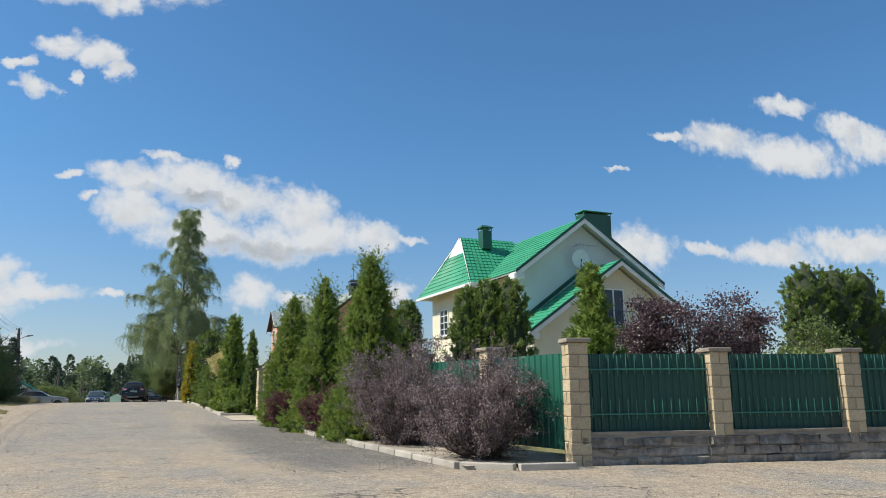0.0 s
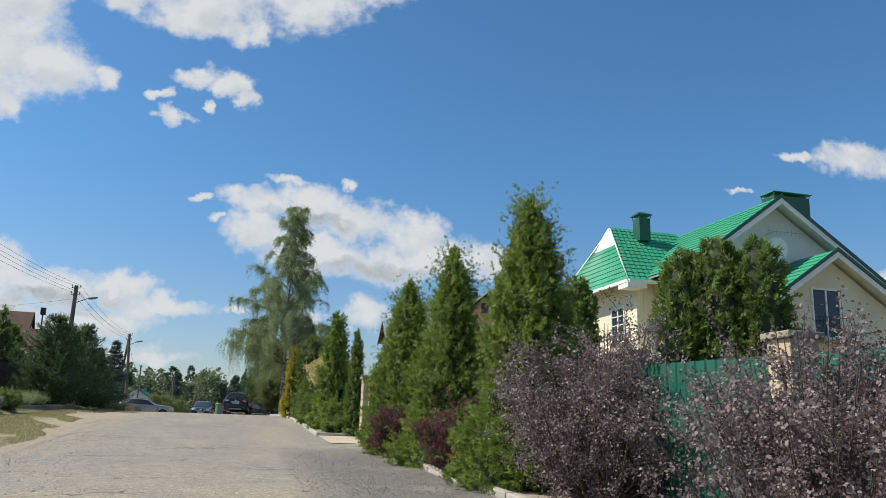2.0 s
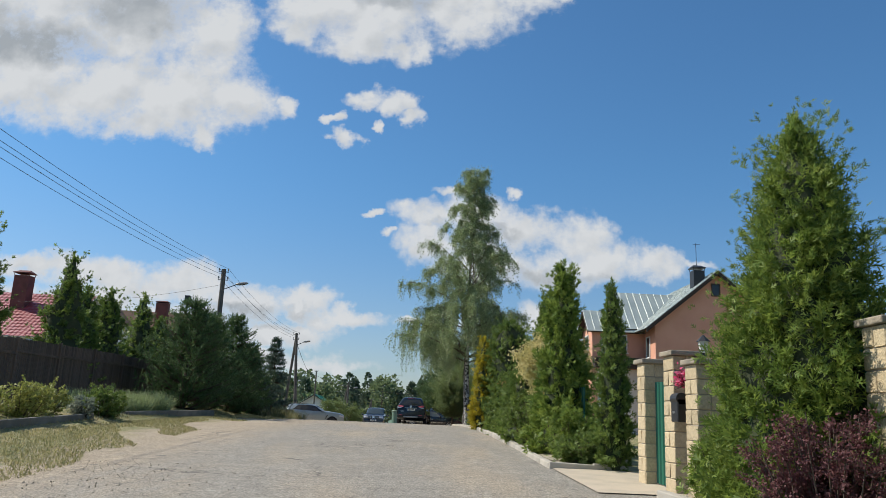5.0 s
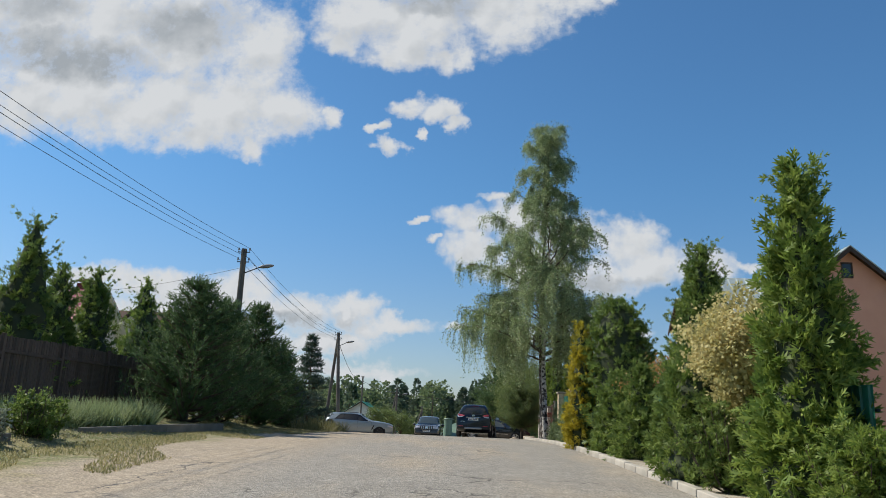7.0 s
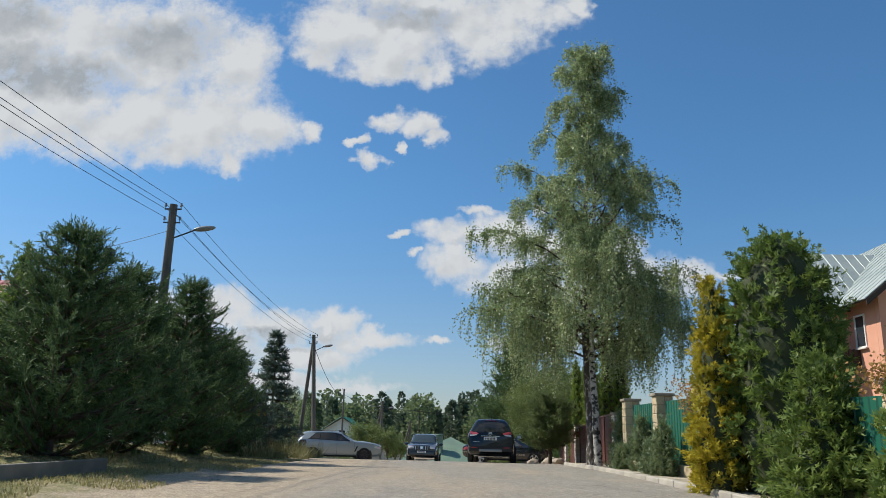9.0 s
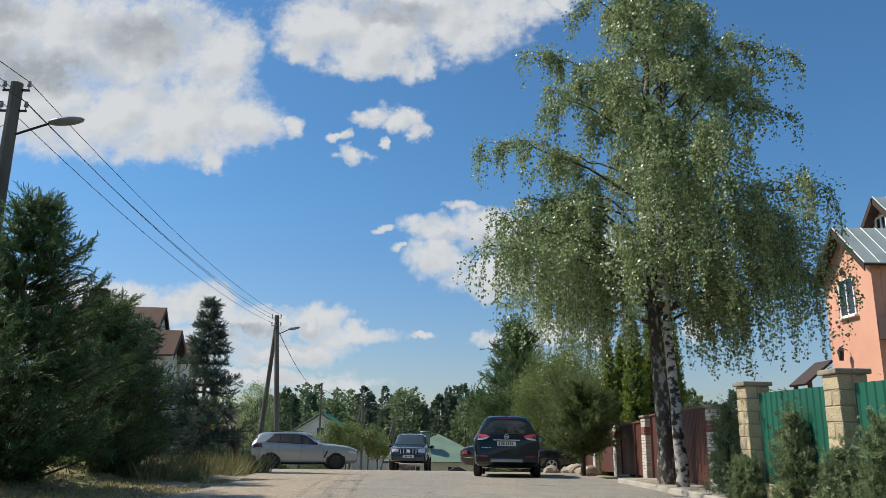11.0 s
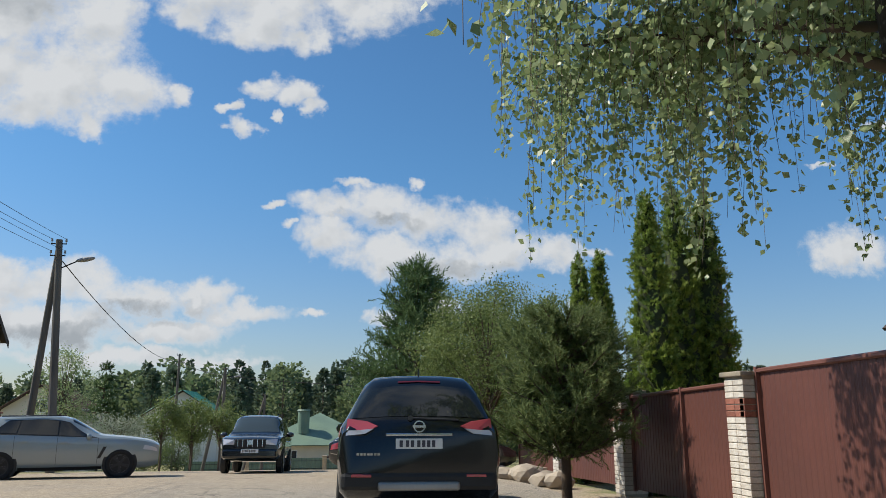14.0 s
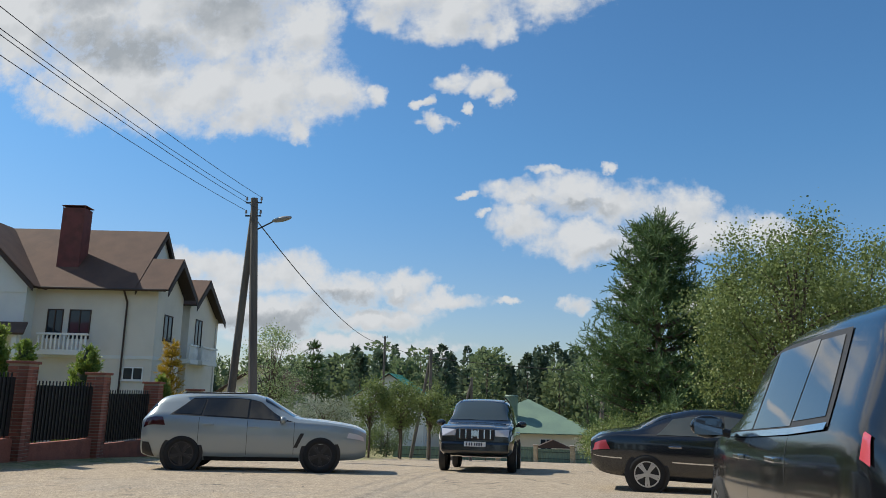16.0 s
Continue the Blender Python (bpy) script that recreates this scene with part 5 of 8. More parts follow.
def chimney(o, x0, x1, y0, y1, z0, z1, material, capmat, hood=0.25):
    bm = bmesh.new()
    box(bm, x0, x1, y0, y1, z0, z1, 0.01)
    ch = part("chimney", bm, material, o)
    bm = bmesh.new()
    box(bm, x0 - 0.08, x1 + 0.08, y0 - 0.08, y1 + 0.08, z1 + hood * 0.4, z1 + hood * 0.5)
    mx, my = (x0 + x1) / 2, (y0 + y1) / 2
    vs = [bm.verts.new(p) for p in ((x0 - 0.08, y0 - 0.08, z1 + hood * 0.5), (x1 + 0.08, y0 - 0.08, z1 + hood * 0.5), (x1 + 0.08, y1 + 0.08, z1 + hood * 0.5), (x0 - 0.08, y1 + 0.08, z1 + hood * 0.5))]
    top = [bm.verts.new((x0 * 0.7 + mx * 0.3, my, z1 + hood)), bm.verts.new((x1 * 0.7 + mx * 0.3, my, z1 + hood))]
    bm.faces.new((vs[0], vs[1], top[1], top[0]))
    bm.faces.new((vs[2], vs[3], top[0], top[1]))
    bm.faces.new((vs[1], vs[2], top[1]))
    bm.faces.new((vs[3], vs[0], top[0]))
    for x in (x0, x1):
        for y in (y0, y1):
            rod(bm, (x, y, z1), (x, y, z1 + hood * 0.45), 0.02, seg=5)
    part("chimney_hood", bm, capmat, ch)
    return ch


def green_house():
    """Cream house with green metal tiles: a main gable, a lower gable before it, a side wing."""
    g = 0.15
    o = thing("green_roofed_house", (0, 0, 0), "two storey cream house with a bright green metal tile roof", "house")
    yf, yb = 21.7, 31.0                       # main gable wall and back
    xl, xr, apex, ez = 17.8, 25.3, (21.3, 9.95), 7.2
    # gable shade is put into the grey plaster; the side walls stay cream
    wall_part(o, [(xl, yf, g), (xr, yf, g), (xr, yf, 7.0), (apex[0], yf, 9.7), (xl, yf, 7.0)], -0.3, M_PLASTER_W, label="gable wall with its shade put into a pale grey colour")
    wall_part(o, [(xl, yb, g), (xl, yf + 0.31, g), (xl, yf + 0.31, 7.0), (xl, yb, 7.0)], -0.3, M_PLASTER)
    wall_part(o, [(xr, yf + 0.31, g), (xr, yb, g), (xr, yb, 7.0), (xr, yf + 0.31, 7.0)], -0.3, M_PLASTER)
    wall_part(o, [(xr, yb, g), (xl, yb, g), (xl, yb, 7.0), (apex[0], yb, 9.7), (xr, yb, 7.0)], -0.3, M_PLASTER)
    k = (apex[1] - ez) / (apex[0] - xl + 0.35)
    el, er = (xl - 0.55, ez - 0.25), (xr + 0.75, 6.75)
    roof_plane(o, (el[0], yb + 0.4, el[1]), (el[0], yf - 0.55, el[1]), (apex[0], yf - 0.55, apex[1]), (apex[0], yb + 0.4, apex[1]), M_RTILE, 0.25, 0.35)
    roof_plane(o, (er[0], yf - 0.55, er[1]), (er[0], yb + 0.4, er[1]), (apex[0], yb + 0.4, apex[1]), (apex[0], yf - 0.55, apex[1]), M_RTILE, 0.25, 0.35)
    for e in (el, er):
        barge(o, (e[0], yf - 0.57, e[1] - 0.06), (apex[0], yf - 0.57, apex[1] - 0.06), M_WHITE, 0.24)
        barge(o, (e[0], yf - 0.60, e[1] + 0.10), (apex[0], yf - 0.60, apex[1] + 0.10), M_RTRIM, 0.16, "verge_flashing")
    bm = bmesh.new()
    box(bm, el[0] - 0.06, el[0] + 0.5, yf - 0.55, yf + 0.05, el[1] - 0.33, el[1] - 0.08)
    part("eave_box", bm, M_WHITE, o)
    # side wing to the left with a clipped gable
    wx, wy0, wy1, wz = 17.0, 24.8, 31.0, 7.0
    wall_part(o, [(wx, wy1, g), (wx, wy0, g), (wx, wy0, wz), (wx, wy1, wz)], -0.3, M_PLASTER)
    wall_part(o, [(wx + 0.31, wy0, g), (xl - 0.01, wy0, g), (xl - 0.01, wy0, wz), (wx + 0.31, wy0, wz)], -0.3, M_PLASTER)
    ry, rz, rx = 28.2, 10.0, 17.6
    ee = wz - 0.25
    roof_plane(o, (wx - 0.75, wy0 - 0.7, ee), (xl + 2.4, wy0 - 0.7, ee), (21.0, ry, rz), (rx, ry, rz), M_RTILE, 0.25, 0.35)
    roof_plane(o, (xl + 2.4, wy1 + 0.6, ee), (wx - 0.75, wy1 + 0.6, ee), (rx, ry, rz), (21.0, ry, rz), M_RTILE, 0.25, 0.35)
    roof_plane(o, (wx - 0.75, wy1 + 0.6, ee), (wx - 0.75, wy0 - 0.7, ee), (rx - 0.35, ry - 1.2, rz - 1.1), (rx - 0.35, ry + 1.2, rz - 1.1), M_RTILE, 0.25, 0.35)
    wall_part(o, [(rx - 0.30, ry + 1.25, rz - 1.15), (rx - 0.30, ry - 1.25, rz - 1.15), (rx - 0.05, ry, rz - 0.05)], 0.05, M_PLASTER_W, "gablet", "small pale gablet")
    bm = bmesh.new()
    box(bm, wx - 0.8, wx + 0.05, wy0 - 0.75, wy0 + 0.05, ee - 0.30, ee - 0.04)
    part("eave_box", bm, M_WHITE, o)
    bm = bmesh.new()
    box(bm, wx - 0.82, wx - 0.74, wy0 - 0.7, wy1 + 0.6, ee - 0.10, ee + 0.03)
    box(bm, wx - 0.74, xl + 0.2, wy0 - 0.78, wy0 - 0.70, ee - 0.10, ee + 0.03)
    part("gutter", bm, M_WHITE, o)
    window(o, (wx - 0.0, 26.4, 5.2), (0, -1, 0), 1.2, 1.5, bars=1, cross=3)
    window(o, (wx - 0.0, 29.2, 5.2), (0, -1, 0), 1.2, 1.5, bars=1, cross=3)
    window(o, (wx - 0.0, 28.0, 2.3), (0, -1, 0), 1.2, 1.5, bars=1)
    # lower gable in front, with a balcony window
    y2, y2b = 20.0, 21.68
    ax, az = 22.2, 7.55
    lx, lz, qx, qz = 17.0, 3.95, 25.6, 5.35
    wall_part(o, [(lx + 0.45, y2, g), (qx - 0.7, y2, g), (qx - 0.7, y2, 5.45), (ax, y2, az - 0.25), (lx + 0.45, y2, 3.95)], -0.25, M_PLASTER, label="cream plaster gable of the porch")
    wall_part(o, [(lx + 0.45, y2b, g), (lx + 0.45, y2 + 0.26, g), (lx + 0.45, y2 + 0.26, 3.95), (lx + 0.45, y2b, 3.95)], -0.25, M_PLASTER)
    wall_part(o, [(qx - 0.7, y2 + 0.26, g), (qx - 0.7, y2b, g), (qx - 0.7, y2b, 5.45), (qx - 0.7, y2 + 0.26, 5.45)], -0.25, M_PLASTER)
    roof_plane(o, (lx, y2b, lz), (lx, y2 - 0.5, lz), (ax, y2 - 0.5, az), (ax, y2b, az), M_RTILE, 0.25, 0.35)
    roof_plane(o, (qx, y2 - 0.5, qz), (qx, y2b, qz), (ax, y2b, az), (ax, y2 - 0.5, az), M_RTILE, 0.25, 0.35)
    for e in ((lx, lz), (qx, qz)):
        barge(o, (e[0], y2 - 0.52, e[1] - 0.06), (ax, y2 - 0.52, az - 0.06), M_WHITE, 0.22)
        barge(o, (e[0], y2 - 0.55, e[1] + 0.10), (ax, y2 - 0.55, az + 0.10), M_RTRIM, 0.15, "verge_flashing")
    barge(o, (lx + 0.2, y2b - 0.02, lz + 0.40), (ax - 0.6, y2b - 0.02, az + 0.02), M_RTRIM, 0.22, "wall_flashing")
    bm = bmesh.new()
    box(bm, lx - 0.02, lx + 0.5, y2 - 0.5, y2 + 0.02, lz - 0.32, lz - 0.05)
    part("eave_box", bm, M_WHITE, o)
    win = window(o, (21.95, y2 - 0.0, 5.25), (1, 0, 0), 1.25, 1.85, bars=1)
    bm = bmesh.new()
    box(bm, 21.2, 22.7, y2 - 0.5, y2 - 0.02, 4.16, 4.24)
    part("balcony_floor", bm, M_CAP, o)
    for x in np.linspace(21.22, 22.68, 10):
        bm = bmesh.new()
        rod(bm, (x, y2 - 0.45, 4.24), (x, y2 - 0.56, 4.65), 0.012, seg=5)
        rod(bm, (x, y2 - 0.56, 4.65), (x, y2 - 0.46, 5.05), 0.012, seg=5)
        part("baluster", bm, M_IRON, o)
    bm = bmesh.new()
    rod(bm, (21.2, y2 - 0.46, 5.05), (22.7, y2 - 0.46, 5.05), 0.02, seg=6)
    part("handrail", bm, M_IRON, o)
    # chimneys, dish and aerial
    chimney(o, 22.65, 24.4, 23.2, 24.0, 8.0, 10.75, M_RTRIM, M_RTILE, 0.3)
    chimney(o, 18.4, 18.95, 26.9, 27.5, 9.2, 10.25, M_RTRIM, M_RTRIM, 0.35)
    bm = bmesh.new()
    rod(bm, (xl - 0.12, yf + 0.2, ez - 0.4), (xl - 0.12, yf + 0.2, 0.3), 0.05, seg=8)
    part("downpipe", bm, M_IRON, o)


def satellite_dish(place, turn):
    o = thing("satellite_dish", place, "white satellite dish with a feed arm on the gable wall", "satellite dish", turn=turn)
    bm = bmesh.new()
    n, rings = 24, 5
    grid = [[bm.verts.new((0.42 * r / rings * math.cos(2 * math.pi * k / n), -0.10 + 0.10 * (r / rings) ** 2 * -1 + 0.1, 0.47 * r / rings * math.sin(2 * math.pi * k / n))) for k in range(n)] for r in range(1, rings + 1)]
    c = bm.verts.new((0, 0.0, 0))
    for k in range(n):
        bm.faces.new((c, grid[0][k], grid[0][(k + 1) % n]))
        for a, b in zip(grid, grid[1:]):
            bm.faces.new((a[k], b[k], b[(k + 1) % n], a[(k + 1) % n]))
    d = smooth(part("reflector", bm, M_WHITE, o))
    d.modifiers.new("gauge", "SOLIDIFY").thickness = 0.012
    bm = bmesh.new()
    rod(bm, (0, -0.05, -0.42), (0, -0.55, -0.2), 0.015, seg=6)
    rod(bm, (0, -0.55, -0.2), (0, -0.62, -0.14), 0.04, seg=8)
    part("feed_arm", bm, M_IRON, o)
    bm = bmesh.new()
    rod(bm, (0, 0.0, 0), (0, 0.42, -0.1), 0.025, seg=6)
    part("bracket", bm, M_STEEL, o)


def aerial(place):
    o = thing("tv_aerial", place, "thin metal television aerial beside the dish", "aerial")
    bm = bmesh.new()
    rod(bm, (0, 0.35, 0), (0, 0, 0), 0.015, seg=5)
    rod(bm, (-0.2, 0, 0.05), (1.3, -0.1, 0.02), 0.012, seg=5)
    part("boom", bm, M_STEEL, o)
    for k in range(9):
        bm = bmesh.new()
        x = -0.15 + k * 0.17
        rod(bm, (x, -0.02, 0.04 - 0.14), (x, -0.02, 0.04 + 0.14), 0.006, seg=4)
        part("element", bm, M_STEEL, o)


green_house()
satellite_dish((21.0, 21.25, 7.8), -28)
aerial((20.9, 21.3, 8.5))


def salmon_house():
    """Salmon house with tin roofs: a narrow gabled wing towards the road, a taller one behind it, a broad cross gable."""
    g = 0.75
    o = thing("salmon_house", (0, 0, 0), "salmon plastered house with a weathered tin roof", "house")
    # narrow wing whose gable looks at the road
    x0, y0, y1, xe = 13.35, 59.72, 62.65, 12.98
    rz, ry, eR, eL = 9.02, 61.1, (59.40, 7.40), (62.95, 7.30)
    wall_part(o, [(x0, y1, g), (x0, y0, g), (x0, y0, 7.62), (x0, ry, rz - 0.15), (x0, y1, 7.50)], -0.3, M_ORANGE)
    wall_part(o, [(x0 + 0.31, y0, g), (17.2, y0, g), (17.2, y0, 7.6), (x0 + 0.31, y0, 7.6)], -0.3, M_ORANGE)
    roof_plane(o, (xe, eR[0], eR[1]), (17.0, eR[0], eR[1]), (17.0, ry, rz), (xe, ry, rz), M_TIN, 0.5)
    roof_plane(o, (17.0, eL[0], eL[1]), (xe, eL[0], eL[1]), (xe, ry, rz), (17.0, ry, rz), M_TIN, 0.5)
    for e in (eR, eL):
        barge(o, (xe - 0.02, e[0], e[1] - 0.03), (xe - 0.02, ry, rz - 0.03), M_DARKWOOD, 0.22)
    window(o, (x0, 61.22, 6.62), (0, -1, 0), 0.98, 1.32, bars=1)
    window(o, (14.85, y0, 6.66), (1, 0, 0), 1.75, 1.22, bars=2)
    # ribbed balcony front on the side wall over a white ground floor
    bm = bmesh.new()
    slab(bm, [(x0 + 0.02, y0 - 0.02, 5.0), (x0 + 0.02, y0 - 0.72, 5.0), (x0 + 0.02, y0 - 0.72, 5.66), (x0 + 0.02, y0 - 0.02, 5.66)], -3.8)
    part("canopy", bm, M_DARKWOOD, o, "dark ribbed balcony front")
    for k in range(19):
        bm = bmesh.new()
        box(bm, x0 + 0.05 + k * 0.2, x0 + 0.11 + k * 0.2, y0 - 0.765, y0 - 0.725, 4.98, 5.68)
        part("canopy_rib", bm, M_DARKWOOD, o)
    bm = bmesh.new()
    box(bm, x0 + 0.35, 17.2, y0 - 0.06, y0 - 0.005, g, 4.95)
    part("ground_floor_render", bm, M_PLASTER_W, o, "white rendered ground floor")
    # taller wing behind, ridge along the same way
    X0, Y0, Y1, RZ, RY, XE = 15.8, 60.1, 64.9, 10.62, 62.5, 15.4
    wall_part(o, [(X0, Y1, g), (X0, Y0, g), (X0, Y0, 8.15), (X0, RY, RZ - 0.15), (X0, Y1, 8.15)], -0.3, M_ORANGE)
    roof_plane(o, (XE, 59.55, 7.67), (23.5, 59.55, 7.67), (23.5, RY, RZ), (XE, RY, RZ), M_TIN, 0.5)
    roof_plane(o, (23.5, 65.45, 7.67), (XE, 65.45, 7.67), (XE, RY, RZ), (23.5, RY, RZ), M_TIN, 0.5)
    for e in (59.55, 65.45):
        barge(o, (XE - 0.02, e, 7.64), (XE - 0.02, RY, RZ - 0.03), M_DARKWOOD, 0.24)
    window(o, (X0, 62.75, 9.55), (0, -1, 0), 0.7, 0.9, bars=1)
    # broad cross gable facing the street's lower end
    gx, gz_, yy = 21.0, 11.43, 57.3
    wall_part(o, [(16.9, yy, g), (25.1, yy, g), (25.1, yy, 7.95), (gx, yy, gz_ - 0.15), (16.9, yy, 7.95)], -0.3, M_ORANGE, label="salmon gable wall")
    wall_part(o, [(16.9, 60.2, g), (16.9, yy + 0.31, g), (16.9, yy + 0.31, 7.95), (16.9, 60.2, 7.95)], -0.3, M_ORANGE)
    roof_plane(o, (16.15, 68, 7.42), (16.15, yy - 0.45, 7.42), (gx, yy - 0.45, gz_), (gx, 68, gz_), M_TIN, 0.5)
    roof_plane(o, (25.85, yy - 0.45, 7.42), (25.85, 68, 7.42), (gx, 68, gz_), (gx, yy - 0.45, gz_), M_TIN, 0.5)
    for e in (16.15, 25.85):
        barge(o, (e, yy - 0.48, 7.39), (gx, yy - 0.48, gz_ - 0.03), M_DARKWOOD, 0.25)
    window(o, (20.95, yy, 10.2), (1, 0, 0), 0.6, 0.85, M_DARKWOOD, bars=0, sill=False)
    window(o, (16.9, 58.8, 6.4), (0, -1, 0), 0.8, 1.4, bars=0)
    chimney(o, 19.75, 20.5, 57.9, 58.65, 9.6, 11.62, M_IRON, M_IRON, 0.4)
    bm = bmesh.new()
    rod(bm, (20.1, 58.3, 11.9), (20.1, 58.3, 13.55), 0.02, seg=5)
    rod(bm, (19.9, 58.3, 13.45), (20.4, 58.3, 13.5), 0.012, seg=5)
    part("weather_vane", bm, M_IRON, o)
    # wall lamp
    bm = bmesh.new()
    rod(bm, (x0 - 0.05, 61.5, 4.85), (x0 - 0.3, 61.5, 4.95), 0.015, seg=5)
    rod(bm, (x0 - 0.3, 61.5, 4.5), (x0 - 0.3, 61.5, 4.82), 0.07, 0.1, 6)
    rod(bm, (x0 - 0.3, 61.5, 4.82), (x0 - 0.3, 61.5, 4.97), 0.13, 0.02, 6)
    part("wall_lamp", bm, M_IRON, o)
    # porch roof on posts beside the wing
    bm = bmesh.new()
    slab(bm, [(12.4, 62.75, 3.75), (13.45, 62.75, 4.6), (13.45, 64.0, 4.6), (12.4, 64.0, 3.75)], 0.08)
    part("porch_roof", bm, M_DARKWOOD, o)
    for y in (62.85, 63.9):
        bm = bmesh.new()
        box(bm, 12.5, 12.62, y - 0.06, y + 0.06, 0.5, 3.95)
        part("porch_post", bm, M_DARKWOOD, o)


salmon_house()


def brown_house():
    """Tall beige house with a steep brown roof: long front, a front gable, two side gables, chimney and balconies."""
    o = thing("brown_roofed_house", (0, 0, 0), "large beige house with a steep brown roof and dark eaves", "house")
    g, fy, rx = -1.9, -3.95, 1.0
    ez, rz, ey = 7.90, 12.44, -4.64
    # front and gable end of the main body
    wall_part(o, [(-15, fy, g), (rx, fy, g), (rx, fy, 8.45), (-15, fy, 8.45)], -0.35, M_BEIGE)
    wall_part(o, [(-0.5, fy + 0.36, 7.0), (-0.5, 4.0, 7.0), (-0.5, 4.0, 8.4), (-0.5, 0, 12.25), (-0.5, fy + 0.36, 8.75)], -0.35, M_PLASTER_W)
    wall_part(o, [(rx, 9.0, g), (-15, 9.0, g), (-15, 9.0, 7.6), (rx, 9.0, 7.6)], -0.35, M_BEIGE)
    roof_plane(o, (-16, ey, ez), (-0.2, ey, ez), (-0.2, 0, rz), (-16, 0, rz), M_BROWNROOF, 30)
    roof_plane(o, (-0.2, -ey, ez), (-16, -ey, ez), (-16, 0, rz), (-0.2, 0, rz), M_BROWNROOF, 30)
    for e in (ey, -ey):
        barge(o, (-0.18, e, ez - 0.02), (-0.18, 0, rz - 0.02), M_DARKWOOD, 0.35)
    # first side gable: its front slope runs on in the main one
    r2 = (-2.30, 10.17)
    wall_part(o, [(rx, fy + 0.36, g), (rx, 0.7, g), (rx, 0.7, 8.0), (rx, r2[0], r2[1] - 0.3), (rx, fy + 0.36, 8.5)], -0.3, M_BEIGE)
    wall_part(o, [(0.69, 0.7, g), (0.0, 0.7, g), (0.0, 0.7, 8.0), (0.69, 0.7, 8.0)], -0.3, M_BEIGE)
    roof_plane(o, (-0.19, ey, ez - 0.005), (1.83, ey, ez - 0.005), (1.83, r2[0], r2[1]), (-0.19, r2[0], r2[1]), M_BROWNROOF, 30)
    roof_plane(o, (1.83, 1.1, 8.0), (-1.5, 1.1, 8.0), (-1.5, r2[0], r2[1]), (1.83, r2[0], r2[1]), M_BROWNROOF, 30)
    for e in ((ey, ez), (1.1, 8.0)):
        barge(o, (1.85, e[0], e[1] - 0.02), (1.85, r2[0], r2[1] - 0.02), M_DARKWOOD, 0.42)
    # second side gable, further back
    r3 = (4.62, 9.85)
    wall_part(o, [(0.1, 0.71, g), (0.1, 2.5, g), (0.1, 2.5, 8.0), (0.1, 0.71, 8.0)], -0.3, M_BEIGE)
    wall_part(o, [(0.9, 2.5, g), (0.9, 8.7, g), (0.9, 8.7, 7.4), (0.9, r3[0], r3[1] - 0.3), (0.9, 2.5, 7.9)], -0.3, M_BEIGE)
    wall_part(o, [(0.11, 2.5, g), (0.59, 2.5, g), (0.59, 2.5, 7.9), (0.11, 2.5, 7.9)], -0.3, M_BEIGE)
    roof_plane(o, (-4.0, 1.9, 7.75), (1.53, 1.9, 7.75), (1.53, *r3), (-4.0, *r3), M_BROWNROOF, 30)
    roof_plane(o, (1.53, 9.2, 7.2), (-4.0, 9.2, 7.2), (-4.0, *r3), (1.53, *r3), M_BROWNROOF, 30)
    for e in ((1.9, 7.75), (9.2, 7.2)):
        barge(o, (1.55, e[0], e[1] - 0.02), (1.55, r3[0], r3[1] - 0.02), M_DARKWOOD, 0.42)
    # gutter, downpipe and belt course
    bm = bmesh.new()
    rod(bm, (-6.0, ey - 0.06, ez - 0.04), (1.7, ey - 0.06, ez - 0.04), 0.085, seg=8)
    part("gutter", bm, M_DARKWOOD, o)
    bm = bmesh.new()
    rod(bm, (-0.85, ey + 0.05, ez - 0.1), (-0.82, fy - 0.1, ez - 0.75), 0.06, seg=8)
    rod(bm, (-0.82, fy - 0.1, ez - 0.72), (-0.82, fy - 0.1, g), 0.06, seg=8)
    part("downpipe", bm, M_DARKWOOD, o)
    bm = bmesh.new()
    box(bm, -6.4, rx + 0.04, fy - 0.05, fy - 0.004, 3.72, 3.92)
    box(bm, rx + 0.004, rx + 0.05, fy - 0.05, 0.7, 3.72, 3.92)
    part("belt_course", bm, M_PLASTER_W, o)
    chimney(o, -5.9, -4.5, -3.15, -2.05, 8.9, 13.25, M_REDBRICKCH, M_REDBRICKCH, 0.3)
    # front gable with a broad attic window over a belt
    gx, gw, gy = -10.6, 4.1, -5.0
    wall_part(o, [(gx - gw, gy, g), (gx + gw, gy, g), (gx + gw, gy, 8.2), (gx, gy, 12.15), (gx - gw, gy, 8.2)], -0.3, M_PLASTER_W)
    wall_part(o, [(gx + gw, gy + 0.31, g), (gx + gw, fy - 0.01, g), (gx + gw, fy - 0.01, 8.1), (gx + gw, gy + 0.31, 8.1)], -0.3, M_PLASTER_W)
    roof_plane(o, (gx + gw + 0.65, gy - 0.6, 7.85), (gx + gw + 0.65, -0.3, 7.85), (gx, -0.3, 12.42), (gx, gy - 0.6, 12.42), M_BROWNROOF, 30)
    roof_plane(o, (gx - gw - 0.65, -0.3, 7.85), (gx - gw - 0.65, gy - 0.6, 7.85), (gx, gy - 0.6, 12.42), (gx, -0.3, 12.42), M_BROWNROOF, 30)
    for e in (gx - gw - 0.65, gx + gw + 0.65):
        barge(o, (e, gy - 0.62, 7.83), (gx, gy - 0.62, 12.40), M_DARKWOOD, 0.32)
    bm = bmesh.new()
    box(bm, gx - gw, gx + gw + 0.03, gy - 0.06, gy - 0.004, 7.5, 7.8)
    part("belt_course", bm, M_PLASTER_W, o)
    window(o, (-9.75, gy, 9.2), (1, 0, 0), 2.0, 1.7, bars=1, sill=False)
    bm = bmesh.new()
